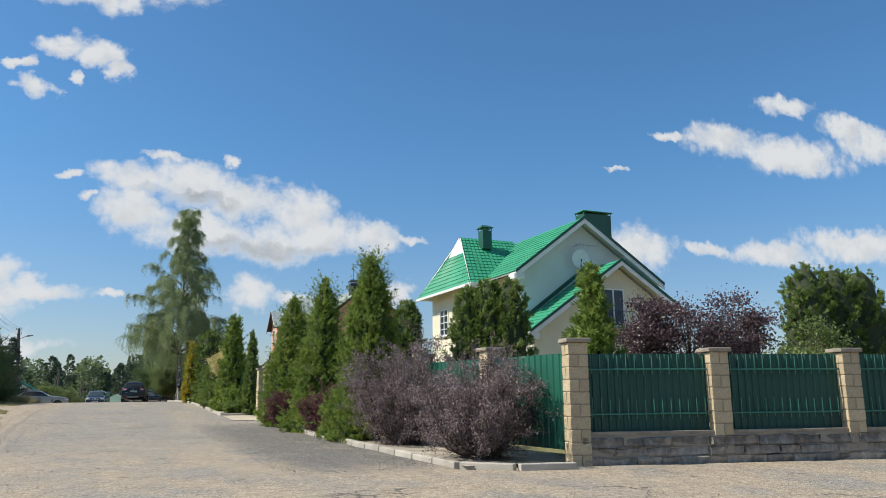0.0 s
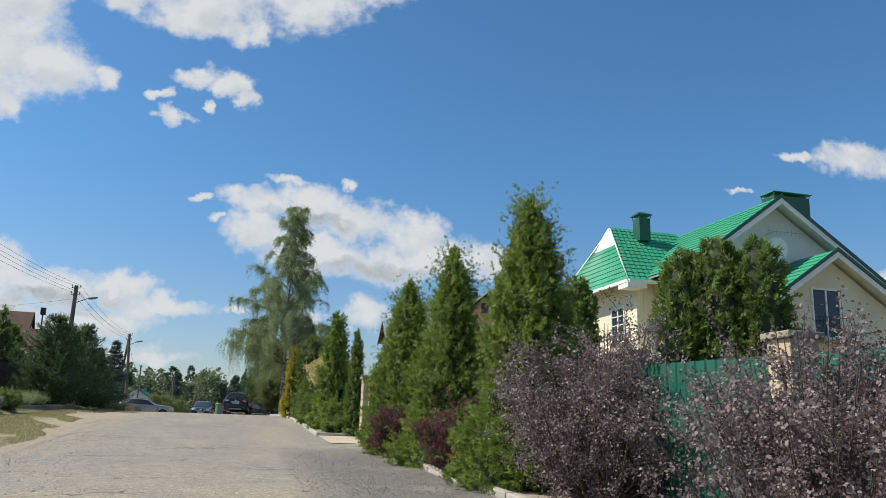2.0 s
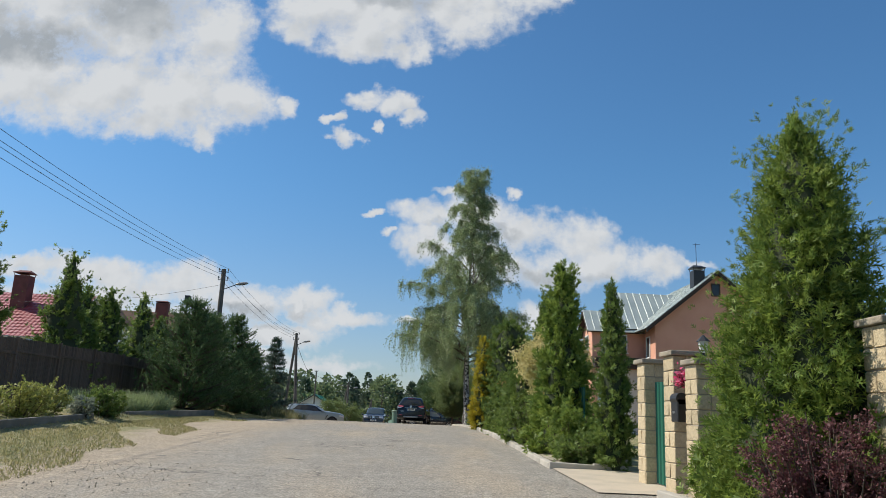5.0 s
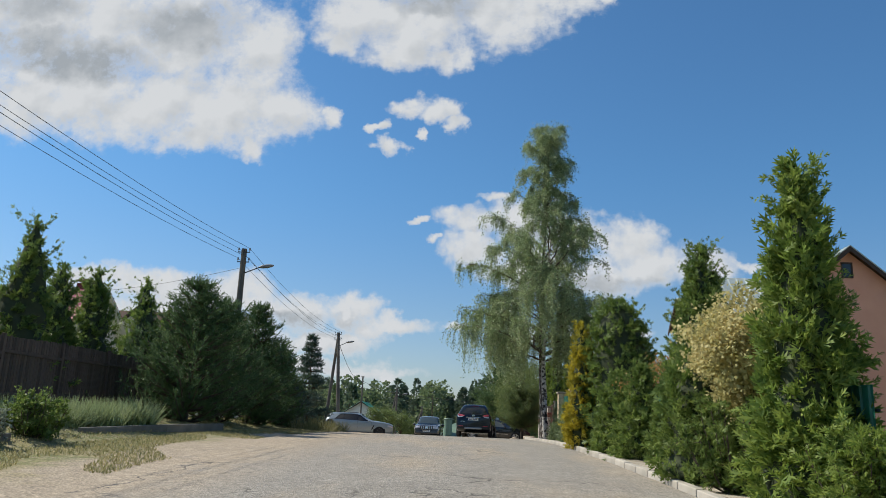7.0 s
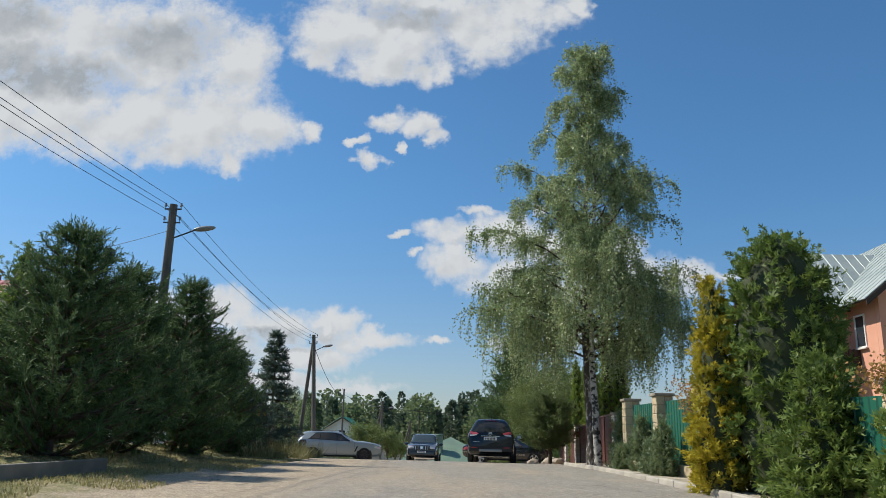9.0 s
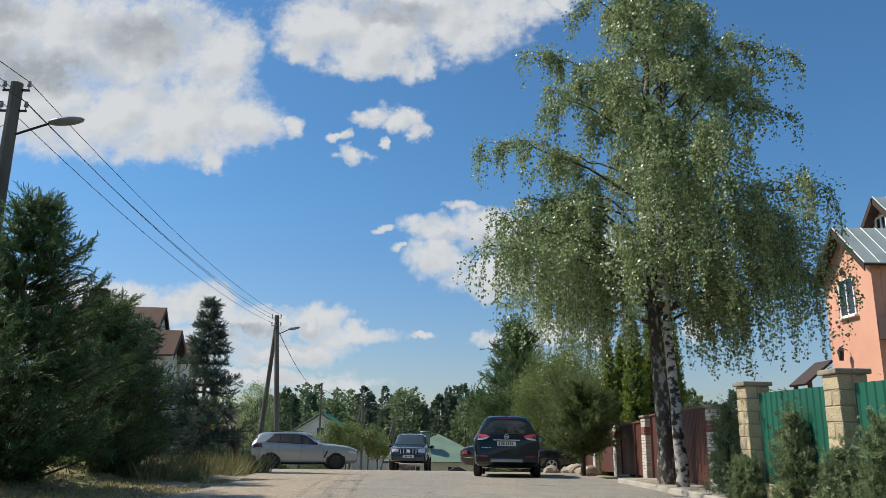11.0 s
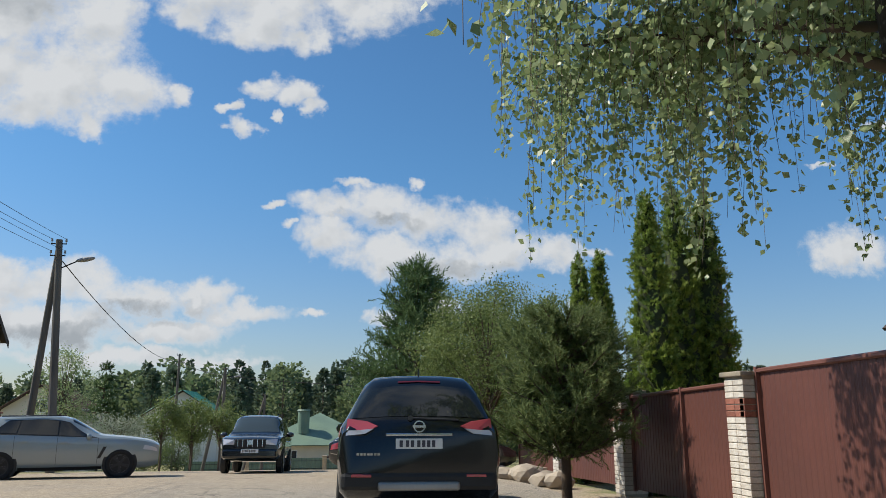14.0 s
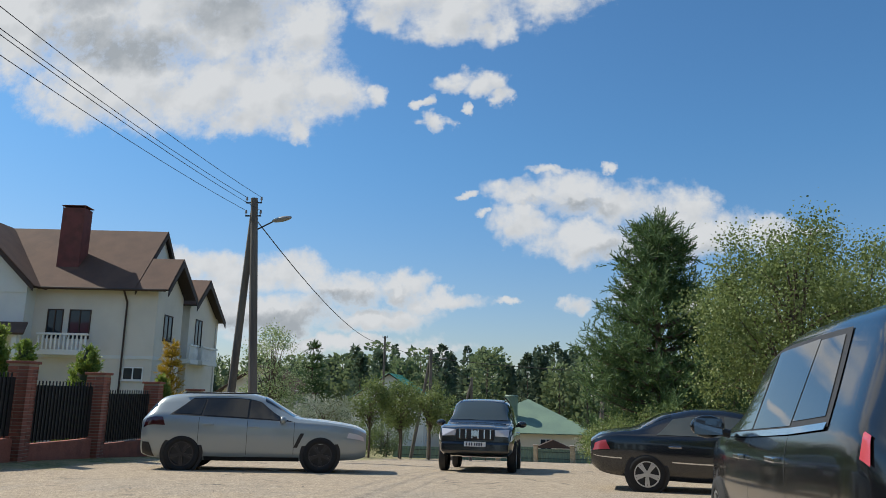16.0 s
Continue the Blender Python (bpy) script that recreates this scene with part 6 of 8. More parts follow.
    ring = [[(-9.75 + r * math.cos(math.pi * k / 16), gy - d, 9.35 + r * math.sin(math.pi * k / 16)) for k in range(17)] for r, d in ((1.05, 0.004), (1.05, 0.09), (1.32, 0.09), (1.32, 0.004))]
    vs = [[bm.verts.new(p) for p in row] for row in ring]
    for a, b in zip(vs, vs[1:]):
        for k in range(16):
            bm.faces.new((a[k], a[k + 1], b[k + 1], b[k]))
    part("window_arch", bm, M_PLASTER, o, "raised arch over the attic window")
    window(o, (-9.1, gy, 5.95), (1, 0, 0), 1.4, 1.5, M_DARKWOOD, bars=1)
    roof_plane(o, (-12.5, gy - 2.2, 4.9), (-5.2, gy - 2.2, 4.9), (-6.2, gy - 0.02, 5.7), (-12.5, gy - 0.02, 5.7), M_BROWNROOF, 30, name="porch_roof")
    for x in (-12.0, -5.8):
        bm = bmesh.new()
        box(bm, x - 0.15, x + 0.15, gy - 2.0, gy - 1.7, g, 4.92)
        part("porch_post", bm, M_PLASTER_W, o)
    # windows of the long front
    for x, w in ((-5.15, 0.98), (-3.63, 1.32)):
        window(o, (x, fy, 5.75), (1, 0, 0), w, 1.8, M_DARKWOOD, bars=1, sill=False)
    window(o, (-0.1, fy, 2.85), (1, 0, 0), 1.25, 0.8, M_WHITE, bars=1)
    window(o, (rx, -1.85, 5.8), (0, 1, 0), 1.5, 1.6, M_DARKWOOD, bars=1)
    window(o, (0.9, 4.6, 6.0), (0, 1, 0), 1.5, 1.9, M_DARKWOOD, bars=1)

    def balcony(x0, x1, y0, y1, z, along):
        bm = bmesh.new()
        box(bm, x0, x1, y0, y1, z - 0.3, z)
        b = part("balcony", bm, M_PLASTER_W, o, "white balcony on brackets")
        n = int((x1 - x0 if along == "x" else y1 - y0) / 0.24)
        for k in range(n):
            f = (k + 0.5) / n
            p = (x0 + (x1 - x0) * f, y0 + 0.1) if along == "x" else (x1 - 0.1, y0 + (y1 - y0) * f)
            bm = bmesh.new()
            rod(bm, (*p, z), (*p, z + 0.42), 0.05, 0.08, 6)
            rod(bm, (*p, z + 0.42), (*p, z + 0.86), 0.08, 0.045, 6)
            part("baluster", bm, M_WHITE, b)
        bm = bmesh.new()
        if along == "x":
            box(bm, x0, x1, y0, y0 + 0.2, z + 0.86, z + 0.98, 0.01)
        else:
            box(bm, x1 - 0.2, x1, y0, y1, z + 0.86, z + 0.98, 0.01)
        part("handrail", bm, M_WHITE, b)
    balcony(-5.6, -2.55, fy - 1.15, fy - 0.01, 4.15, "x")
    balcony(0.12, 1.75, 0.75, 2.48, 4.0, "y")
    balcony(0.92, 1.9, 2.9, 6.4, 4.0, "y")
    o.matrix_world = pose(-24.26, 102.81, 0, 0, 0, 6)


brown_house()


def red_house():
    """Red-roofed house seen over the thujas, and a brown-roofed one past it."""
    o = thing("red_roofed_house", (0, 0, 0), "house with a red metal tile roof and dark brick chimneys", "house")
    y0, g = 59.0, 0.9
    wall_part(o, [(-40, y0, g), (-22.4, y0, g), (-22.4, y0, 5.6), (-40, y0, 5.6)], -0.3, M_BEIGE)
    wall_part(o, [(-22.4, y0 + 0.31, g), (-22.4, 68, g), (-22.4, 68, 5.6), (-22.4, 63.5, 8.4), (-22.4, y0 + 0.31, 5.6)], -0.3, M_BEIGE)
    roof_plane(o, (-41, y0 - 0.7, 5.2), (-21.6, y0 - 0.7, 5.2), (-21.6, 63.5, 8.7), (-41, 63.5, 8.7), M_REDTILE, 0.3, 0.4)
    roof_plane(o, (-21.6, 68.7, 5.2), (-41, 68.7, 5.2), (-41, 63.5, 8.7), (-21.6, 63.5, 8.7), M_REDTILE, 0.3, 0.4)
    chimney(o, -26.6, -25.6, 61.5, 62.4, 6.6, 9.7, M_REDBRICKCH, M_REDBRICKCH, 0.4)
    chimney(o, -24.3, -23.5, 64.5, 65.2, 6.8, 9.3, M_REDBRICKCH, M_REDBRICKCH, 0.35)


red_house()
M_PALEGREEN = mat("pale green roof", (0.16, 0.24, 0.17), (0.13, 0.20, 0.15), rough=0.6, scale=0.5, fine=6, fvar=0.1, bump=0.05)
M_TURQ = mat("turquoise roof", (0.06, 0.30, 0.22), rough=0.5, fine=6, bump=0.05)


def bungalow():
    """Low house with a pale green hipped roof behind the gates at the road's end."""
    g, y0, y1 = -4.2, 131.5, 142.0
    o = thing("green_bungalow", (0, 0, 0), "low cream bungalow with a pale green hipped roof", "house")
    xa, xb, ez = -6.0, 6.2, -1.35
    for pts in ([(xa, y0, g), (xb, y0, g), (xb, y0, ez), (xa, y0, ez)], [(xa, y1, g), (xa, y0 + 0.31, g), (xa, y0 + 0.31, ez), (xa, y1, ez)], [(xb, y0 + 0.31, g), (xb, y1, g), (xb, y1, ez), (xb, y0 + 0.31, ez)]):
        wall_part(o, pts, -0.3, M_PLASTER)
    r = (0.2, 136.5, 1.75)
    q = [(xa - 0.8, y0 - 0.8, ez - 0.15), (xb + 0.8, y0 - 0.8, ez - 0.15), (xb + 0.8, y1 + 0.8, ez - 0.15), (xa - 0.8, y1 + 0.8, ez - 0.15)]
    for a, b in zip(q, q[1:] + q[:1]):
        bm = bmesh.new()
        slab(bm, [a, b, r], 0.1)
        part("roof_slope", bm, M_PALEGREEN, o)
    roof_plane(o, (-6.6, y0 - 0.9, ez - 0.2), (-3.2, y0 - 0.9, ez - 0.2), (-3.4, 134.0, 0.1), (-5.4, 134.0, 0.1), M_PALEGREEN, 0.6)
    bm = bmesh.new()
    rod(bm, (-1.5, 133.0, -0.3), (-1.5, 133.0, 2.0), 0.62, 0.62, 16)
    rod(bm, (-1.5, 133.0, 2.05), (-1.5, 133.0, 2.2), 0.72, 0.6, 16)
    part("chimney", bm, M_PALEGREEN, o, "round green flue")
    for x in (-2.6, 1.9):
        window(o, (x, y0, -2.6), (1, 0, 0), 1.2, 1.3)


bungalow()
for x0, x1, top, mt, label in ((-2.4, 0.6, 1.35, M_PALEGREEN, "grey green metal yard gate"), (1.0, 3.9, 1.2, M_PALEGREEN, "grey green gate under a small gable roof"), (-6.4, -2.9, 1.1, M_PALEGREEN, "grey green sheet fence at the road's end"), (4.4, 9.0, 1.1, M_PALEGREEN, "grey green sheet fence beside the gate"), (-12.5, -6.9, 1.1, M_PALEGREEN, "grey green sheet fence along the cross road")):
    sheet_panel("yard_gate" if "gate under" in label or "yard" in label else "fence_panel", (x0, 127.0), (x1, 127.0), 0.02, top, mt, label, "fence", False, 0.25)
for x in (-2.65, 0.8, 4.15, -6.65):
    brick_pillar(x, 127.0, 1.5, 0.42, "cream brick pillar between the far gates", 0.15, M_BLOCK, group="far gate pillars")
o = thing("gate_roof", at(2.4, 127.3, 1.3), "small dark gable roof over the wicket", "roof")
bm = bmesh.new()
slab(bm, [(-1.7, -0.5, 0), (1.7, -0.5, 0), (0, -0.5, 0.75)], -1.2)
part("gable", bm, M_DARKWOOD, o)


def far_gable_house(x, y, w, d, eave, ridge, roof, wall, label):
    g = float(gz(y)) - 0.3
    o = thing("village_house", (x, y, 0), label, "house")
    pts = [(-w / 2, 0, g), (w / 2, 0, g), (w / 2, 0, eave), (0, 0, ridge - 0.2), (-w / 2, 0, eave)]
    wall_part(o, pts, -0.3, wall)
    for s in (-1, 1):
        a = [(s * w / 2, 0.31, g), (s * w / 2, d, g), (s * w / 2, d, eave), (s * w / 2, 0.31, eave)]
        wall_part(o, a, 0.3 * s, wall)
        p = [(s * (w / 2 + 0.6), -0.6, eave - 0.35), (s * (w / 2 + 0.6), d + 0.5, eave - 0.35), (0, d + 0.5, ridge), (0, -0.6, ridge)]
        roof_plane(o, *(p if s > 0 else [p[1], p[0], p[3], p[2]]), roof, 0.8)
    window(o, (0, 0, eave + 0.3), (1, 0, 0), 1.2, 1.3)


far_gable_house(-17.0, 150.0, 9.0, 10, 1.6, 4.6, M_TURQ, M_PLASTER_W, "white gabled house with a turquoise roof")
far_gable_house(-9.5, 152.0, 7.0, 8, -1.4, 0.3, M_TURQ, M_BEIGE, "low shed with a turquoise roof")
far_gable_house(-27.0, 130.0, 7.0, 8, 2.2, 4.6, M_BROWNROOF, M_BEIGE, "small beige house with a brown roof")

# ---- cars ----
M_TYRE = mat("tyre rubber", (0.018, 0.018, 0.018), rough=0.85, bump=0.1)
M_TRIM = mat("black plastic trim", (0.02, 0.02, 0.021), rough=0.6, bump=0.05)
M_CHROME = gloss("chrome", (0.75, 0.76, 0.78), 0.12, 1.0)
# darker than chrome: the mirror's dim reflection is put into its colour
M_MIRROR = gloss("darkened mirror glass", (0.22, 0.24, 0.27), 0.04, 1.0)
M_ALLOY = gloss("alloy wheel", (0.55, 0.56, 0.58), 0.3, 0.9)
M_DARKALLOY = gloss("dark alloy wheel", (0.05, 0.05, 0.055), 0.35, 0.6)
M_CARGLASS = gloss("tinted car glass", (0.012, 0.015, 0.018), 0.03, coat=0.3)
M_CARGLASS_L = gloss("lighter car glass", (0.05, 0.065, 0.07), 0.04, coat=0.3)
M_REDLAMP = gloss("red lamp lens", (0.46, 0.07, 0.09), 0.08, coat=1.0)
M_CLEARLAMP = gloss("clear lamp lens", (0.72, 0.70, 0.72), 0.1, 0.2, coat=0.6)
M_PLATE = gloss("white plate", (0.78, 0.78, 0.76), 0.35)
M_INK = mat("dark plate bars", (0.06, 0.06, 0.08), rough=0.6, bump=0.0)
P_BLACK = gloss("black car paint", (0.004, 0.005, 0.007), 0.15, coat=0.35)
P_GREY = gloss("pale blue grey car paint", (0.30, 0.345, 0.36), 0.32, 0.35, coat=1.0)
P_NAVY = gloss("dark car paint", (0.010, 0.012, 0.016), 0.2, coat=1.0)


class Shell:
    """A car body lofted through stations: x, bottom, belt and roof heights, half widths at the bottom, belt and roof."""

    def __init__(self, stations, bulge=0.0):
        st = np.array(stations, float)
        self.x = np.linspace(st[0, 0], st[-1, 0], 121)
        cols = [np.interp(self.x, st[:, 0], st[:, k]) for k in range(1, 7)]
        ker = np.exp(-0.5 * (np.arange(-5, 6) / 2.0) ** 2)
        ker /= ker.sum()
        self.c = [np.convolve(np.pad(c, 5, "edge"), ker, "valid") for c in cols]
        self.bulge = bulge

    def at(self, x, s):
        """The point of the left half at station x, s from 0 (sill) to 1 (roof's middle line)."""
        zb, zs, zr, wb, ws, wr = (np.interp(x, self.x, c) for c in self.c)
        zr = max(zr, zs + 0.012)
        pts = [(wb * 0.90, zb), (wb, zb + 0.10), (ws + 0.012, zb + 0.55 * (zs - zb)), (ws, zs - 0.10), (ws * 0.975, zs), (wr * 1.04, zr - 0.10 * min(1, (zr - zs) * 2)), (wr * 0.86, zr - 0.015), (wr * 0.45, zr + 0.008), (0, zr + 0.014)]
        kn = [0, 0.08, 0.3, 0.48, 0.54, 0.78, 0.86, 0.93, 1.0]
        return Vector((x, np.interp(s, kn, [p[0] for p in pts]), np.interp(s, kn, [p[1] for p in pts])))

    def body(self, o, paint):
        bm = bmesh.new()
        ss = [0, 0.04, 0.08, 0.16, 0.24, 0.3, 0.38, 0.44, 0.48, 0.51, 0.54, 0.60, 0.66, 0.72, 0.78, 0.82, 0.86, 0.89, 0.93, 0.96]
        rows = []
        for x in self.x[::2]:
            half = [self.at(x, s) for s in ss] + [self.at(x, 1.0)]
            rows.append([bm.verts.new(p) for p in half] + [bm.verts.new((p.x, -p.y, p.z)) for p in half[-2::-1]])
        for a, b in zip(rows, rows[1:]):
            for k in range(len(a) - 1):
                bm.faces.new((a[k], a[k + 1], b[k + 1], b[k]))
            bm.faces.new((a[0], b[0], b[-1], a[-1]))
        bm.faces.new(rows[0])
        bm.faces.new(rows[-1])
        ob = smooth(part("body", bm, paint, o))
        ob.modifiers.new("crease", "EDGE_SPLIT").split_angle = radians(42)
        return ob

    def patch(self, o, name, material, xa, xb, sa, sb, side=1, off=0.007, label="", n=12, m=8):
        """A panel lying just over the shell: xa and xb are (lower, upper) ends, sa to sb its height; side 0 spans both halves."""
        bm = bmesh.new()
        def P(u, v):
            s = sa + (sb - sa) * v
            x0, x1 = xa[0] + (xa[1] - xa[0]) * v, xb[0] + (xb[1] - xb[0]) * v
            x = x0 + (x1 - x0) * u
            p = self.at(x, s)
            e = 0.01
            n_ = (self.at(x + e, s) - self.at(x - e, s)).cross(self.at(x, min(s + e, 1.0)) - self.at(x, s - e))
            n_.normalize()
            if n_.y < -0.02 or (abs(n_.y) <= 0.02 and n_.z < 0):
                n_ = -n_
            return p + n_ * off
        grid = [[P(u, v) for v in np.linspace(0, 1, m + 1)] for u in np.linspace(0, 1, n + 1)]
        sides = (1, -1) if side == 0 else (side,)
        for sg in sides:
            vs = [[bm.verts.new((p.x, sg * p.y, p.z)) for p in row] for row in grid]
            for a, b in zip(vs, vs[1:]):
                for k in range(m):
                    bm.faces.new((a[k], a[k + 1], b[k + 1], b[k]))
        bmesh.ops.remove_doubles(bm, verts=bm.verts, dist=0.002)
        ob = smooth(part(name, bm, material, o, label))
        return ob


def wheel(o, x, y, r, w, alloy, spokes=5):
    """A wheel: tyre, rim with spokes, a dark arch behind it."""
    sg = 1 if y > 0 else -1
    bm = bmesh.new()
    rod(bm, (x, y - sg * 0.16, r * 1.02), (x, y - sg * 0.024, r * 1.02), r * 1.17, seg=32)
    part("wheel_arch", bm, M_TRIM, o, "black wheel arch")
    bm = bmesh.new()
    prof = [(r * 0.68, -w / 2), (r * 0.93, -w / 2), (r, -w / 2 + 0.03), (r, w / 2 - 0.03), (r * 0.93, w / 2), (r * 0.68, w / 2)]
    n = 32
    rings = [[bm.verts.new((math.cos(2 * math.pi * k / n) * p, q, math.sin(2 * math.pi * k / n) * p)) for k in range(n)] for p, q in prof]
    for a, b in zip(rings, rings[1:] + rings[:1]):
        for k in range(n):
            bm.faces.new((a[k], a[(k + 1) % n], b[(k + 1) % n], b[k]))
    t = smooth(part("wheel", bm, M_TYRE, o, "black rubber tyre on its rim"))
    t.matrix_local = Matrix.Translation((x, y - sg * (w / 2 - 0.015), r))
    bm = bmesh.new()
    bmesh.ops.create_cone(bm, cap_ends=True, segments=32, radius1=r * 0.69, radius2=r * 0.69, depth=0.05, matrix=Matrix.Translation((0, sg * (w / 2 - 0.061), 0)) @ Matrix.Rotation(math.pi / 2, 4, "X"))
    part("rim_well", bm, M_TRIM, t)
    bm = bmesh.new()
    for k in range(spokes):
        for d in (-0.13, 0.13):
            m = Matrix.Rotation(2 * math.pi * k / spokes + 0.3, 4, "Y")
            vs = box(bm, 0.03, r * 0.68, min(sg * (w / 2 - 0.034), sg * (w / 2 - 0.01)), max(sg * (w / 2 - 0.034), sg * (w / 2 - 0.01)), -0.02, 0.02)
            bmesh.ops.transform(bm, matrix=m @ Matrix.Rotation(d, 4, "Y"), verts=vs)
    for p0, p1 in ((0.62, 0.70),):
        rr = [[bm.verts.new((math.cos(2 * math.pi * k / n) * r * p, sg * q, math.sin(2 * math.pi * k / n) * r * p)) for k in range(n)] for p, q in ((p0, w / 2 - 0.036), (p0, w / 2 - 0.004), (p1, w / 2 - 0.004), (p1, w / 2 - 0.036))]
        for a, b in zip(rr, rr[1:] + rr[:1]):
            for k in range(n):
                bm.faces.new((a[k], a[(k + 1) % n], b[(k + 1) % n], b[k]))
    rod(bm, (0, sg * (w / 2 - 0.036), 0), (0, sg * (w / 2 - 0.012), 0), 0.06, seg=14)
    part("rim", bm, alloy, t, "spoked wheel rim")


def plate(o, x, y, z, face):
    """A number plate whose characters are plain bars."""
    bm = bmesh.new()
    box(bm, x - 0.008, x + 0.008, y - 0.26, y + 0.26, z - 0.056, z + 0.056, 0.004)
    p = part("number_plate", bm, M_PLATE, o, "white number plate with plain dark bars")
    for k, yy in enumerate((-0.16, -0.105, -0.05, 0.005, 0.075, 0.13, 0.2)):
        bm = bmesh.new()
        box(bm, x + face * 0.008, x + face * 0.010, y - face * (yy - 0.018), y - face * (yy + 0.018), z - 0.036, z + 0.036)
        part("plate_bar", bm, M_INK, p)


def mirror(o, x, y, z, paint):
    sg = 1 if y > 0 else -1
    bm = bmesh.new()
    vs = bmesh.ops.create_uvsphere(bm, u_segments=16, v_segments=10, radius=1.0)["verts"]
    bmesh.ops.scale(bm, verts=vs, vec=(0.085, 0.125, 0.085))
    for v in vs:
        if v.co.x < -0.04:
            v.co.x = -0.04
    bmesh.ops.translate(bm, verts=vs, vec=(x, y + sg * 0.14, z + 0.05))
    ob = smooth(part("mirror", bm, paint, o, "door mirror"))
    bm = bmesh.new()
    rod(bm, (x, y - sg * 0.02, z), (x, y + sg * 0.08, z + 0.02), 0.03, seg=8)
    part("mirror_foot", bm, M_TRIM, ob)
    bm = bmesh.new()
    box(bm, x - 0.046, x - 0.042, y + sg * 0.14 - 0.1, y + sg * 0.14 + 0.1, z - 0.01, z + 0.11, 0.0)
    part("mirror_glass", bm, M_MIRROR, ob)


def handles(o, shell, xs, z_s, material):
    for x in xs:
        for sg in (1, -1):
            p = shell.at(x, z_s)
            bm = bmesh.new()
            box(bm, x - 0.11, x + 0.11, sg * (p.y - 0.005), sg * (p.y + 0.04), p.z - 0.016, p.z + 0.016, 0.008)
            part("door_handle", bm, material, o)


def seams(o, shell, xs):
    """Dark gaps between the doors."""
    for x in xs:
        for sg in (1, -1):
            shell.patch(o, "door_gap", M_TRIM, (x - 0.004, x - 0.004), (x + 0.004, x + 0.004), 0.1, 0.54, sg, 0.0025, n=1, m=12)


def car_base(name, place, turn, label, stations, paint, wheels, wr, alloy, pitch=0.0, spokes=5):
    o = thing(name, place, label, "car", "cars", turn)
    o.matrix_world = pose(*place, 0, 0, turn) @ Matrix.Rotation(pitch, 4, "Y")
    sh = Shell(stations)
    sh.body(o, paint)
    for x in wheels:
        for sg in (1, -1):
            zb = sh.at(x, 0.2)
            wheel(o, x, sg * (zb.y + 0.028), wr, 0.22, alloy, spokes)
    return o, sh


def road_pitch(y, sign=1):
    return -math.atan(float(gz(y + 1.3) - gz(y - 1.3)) / 2.6) * sign


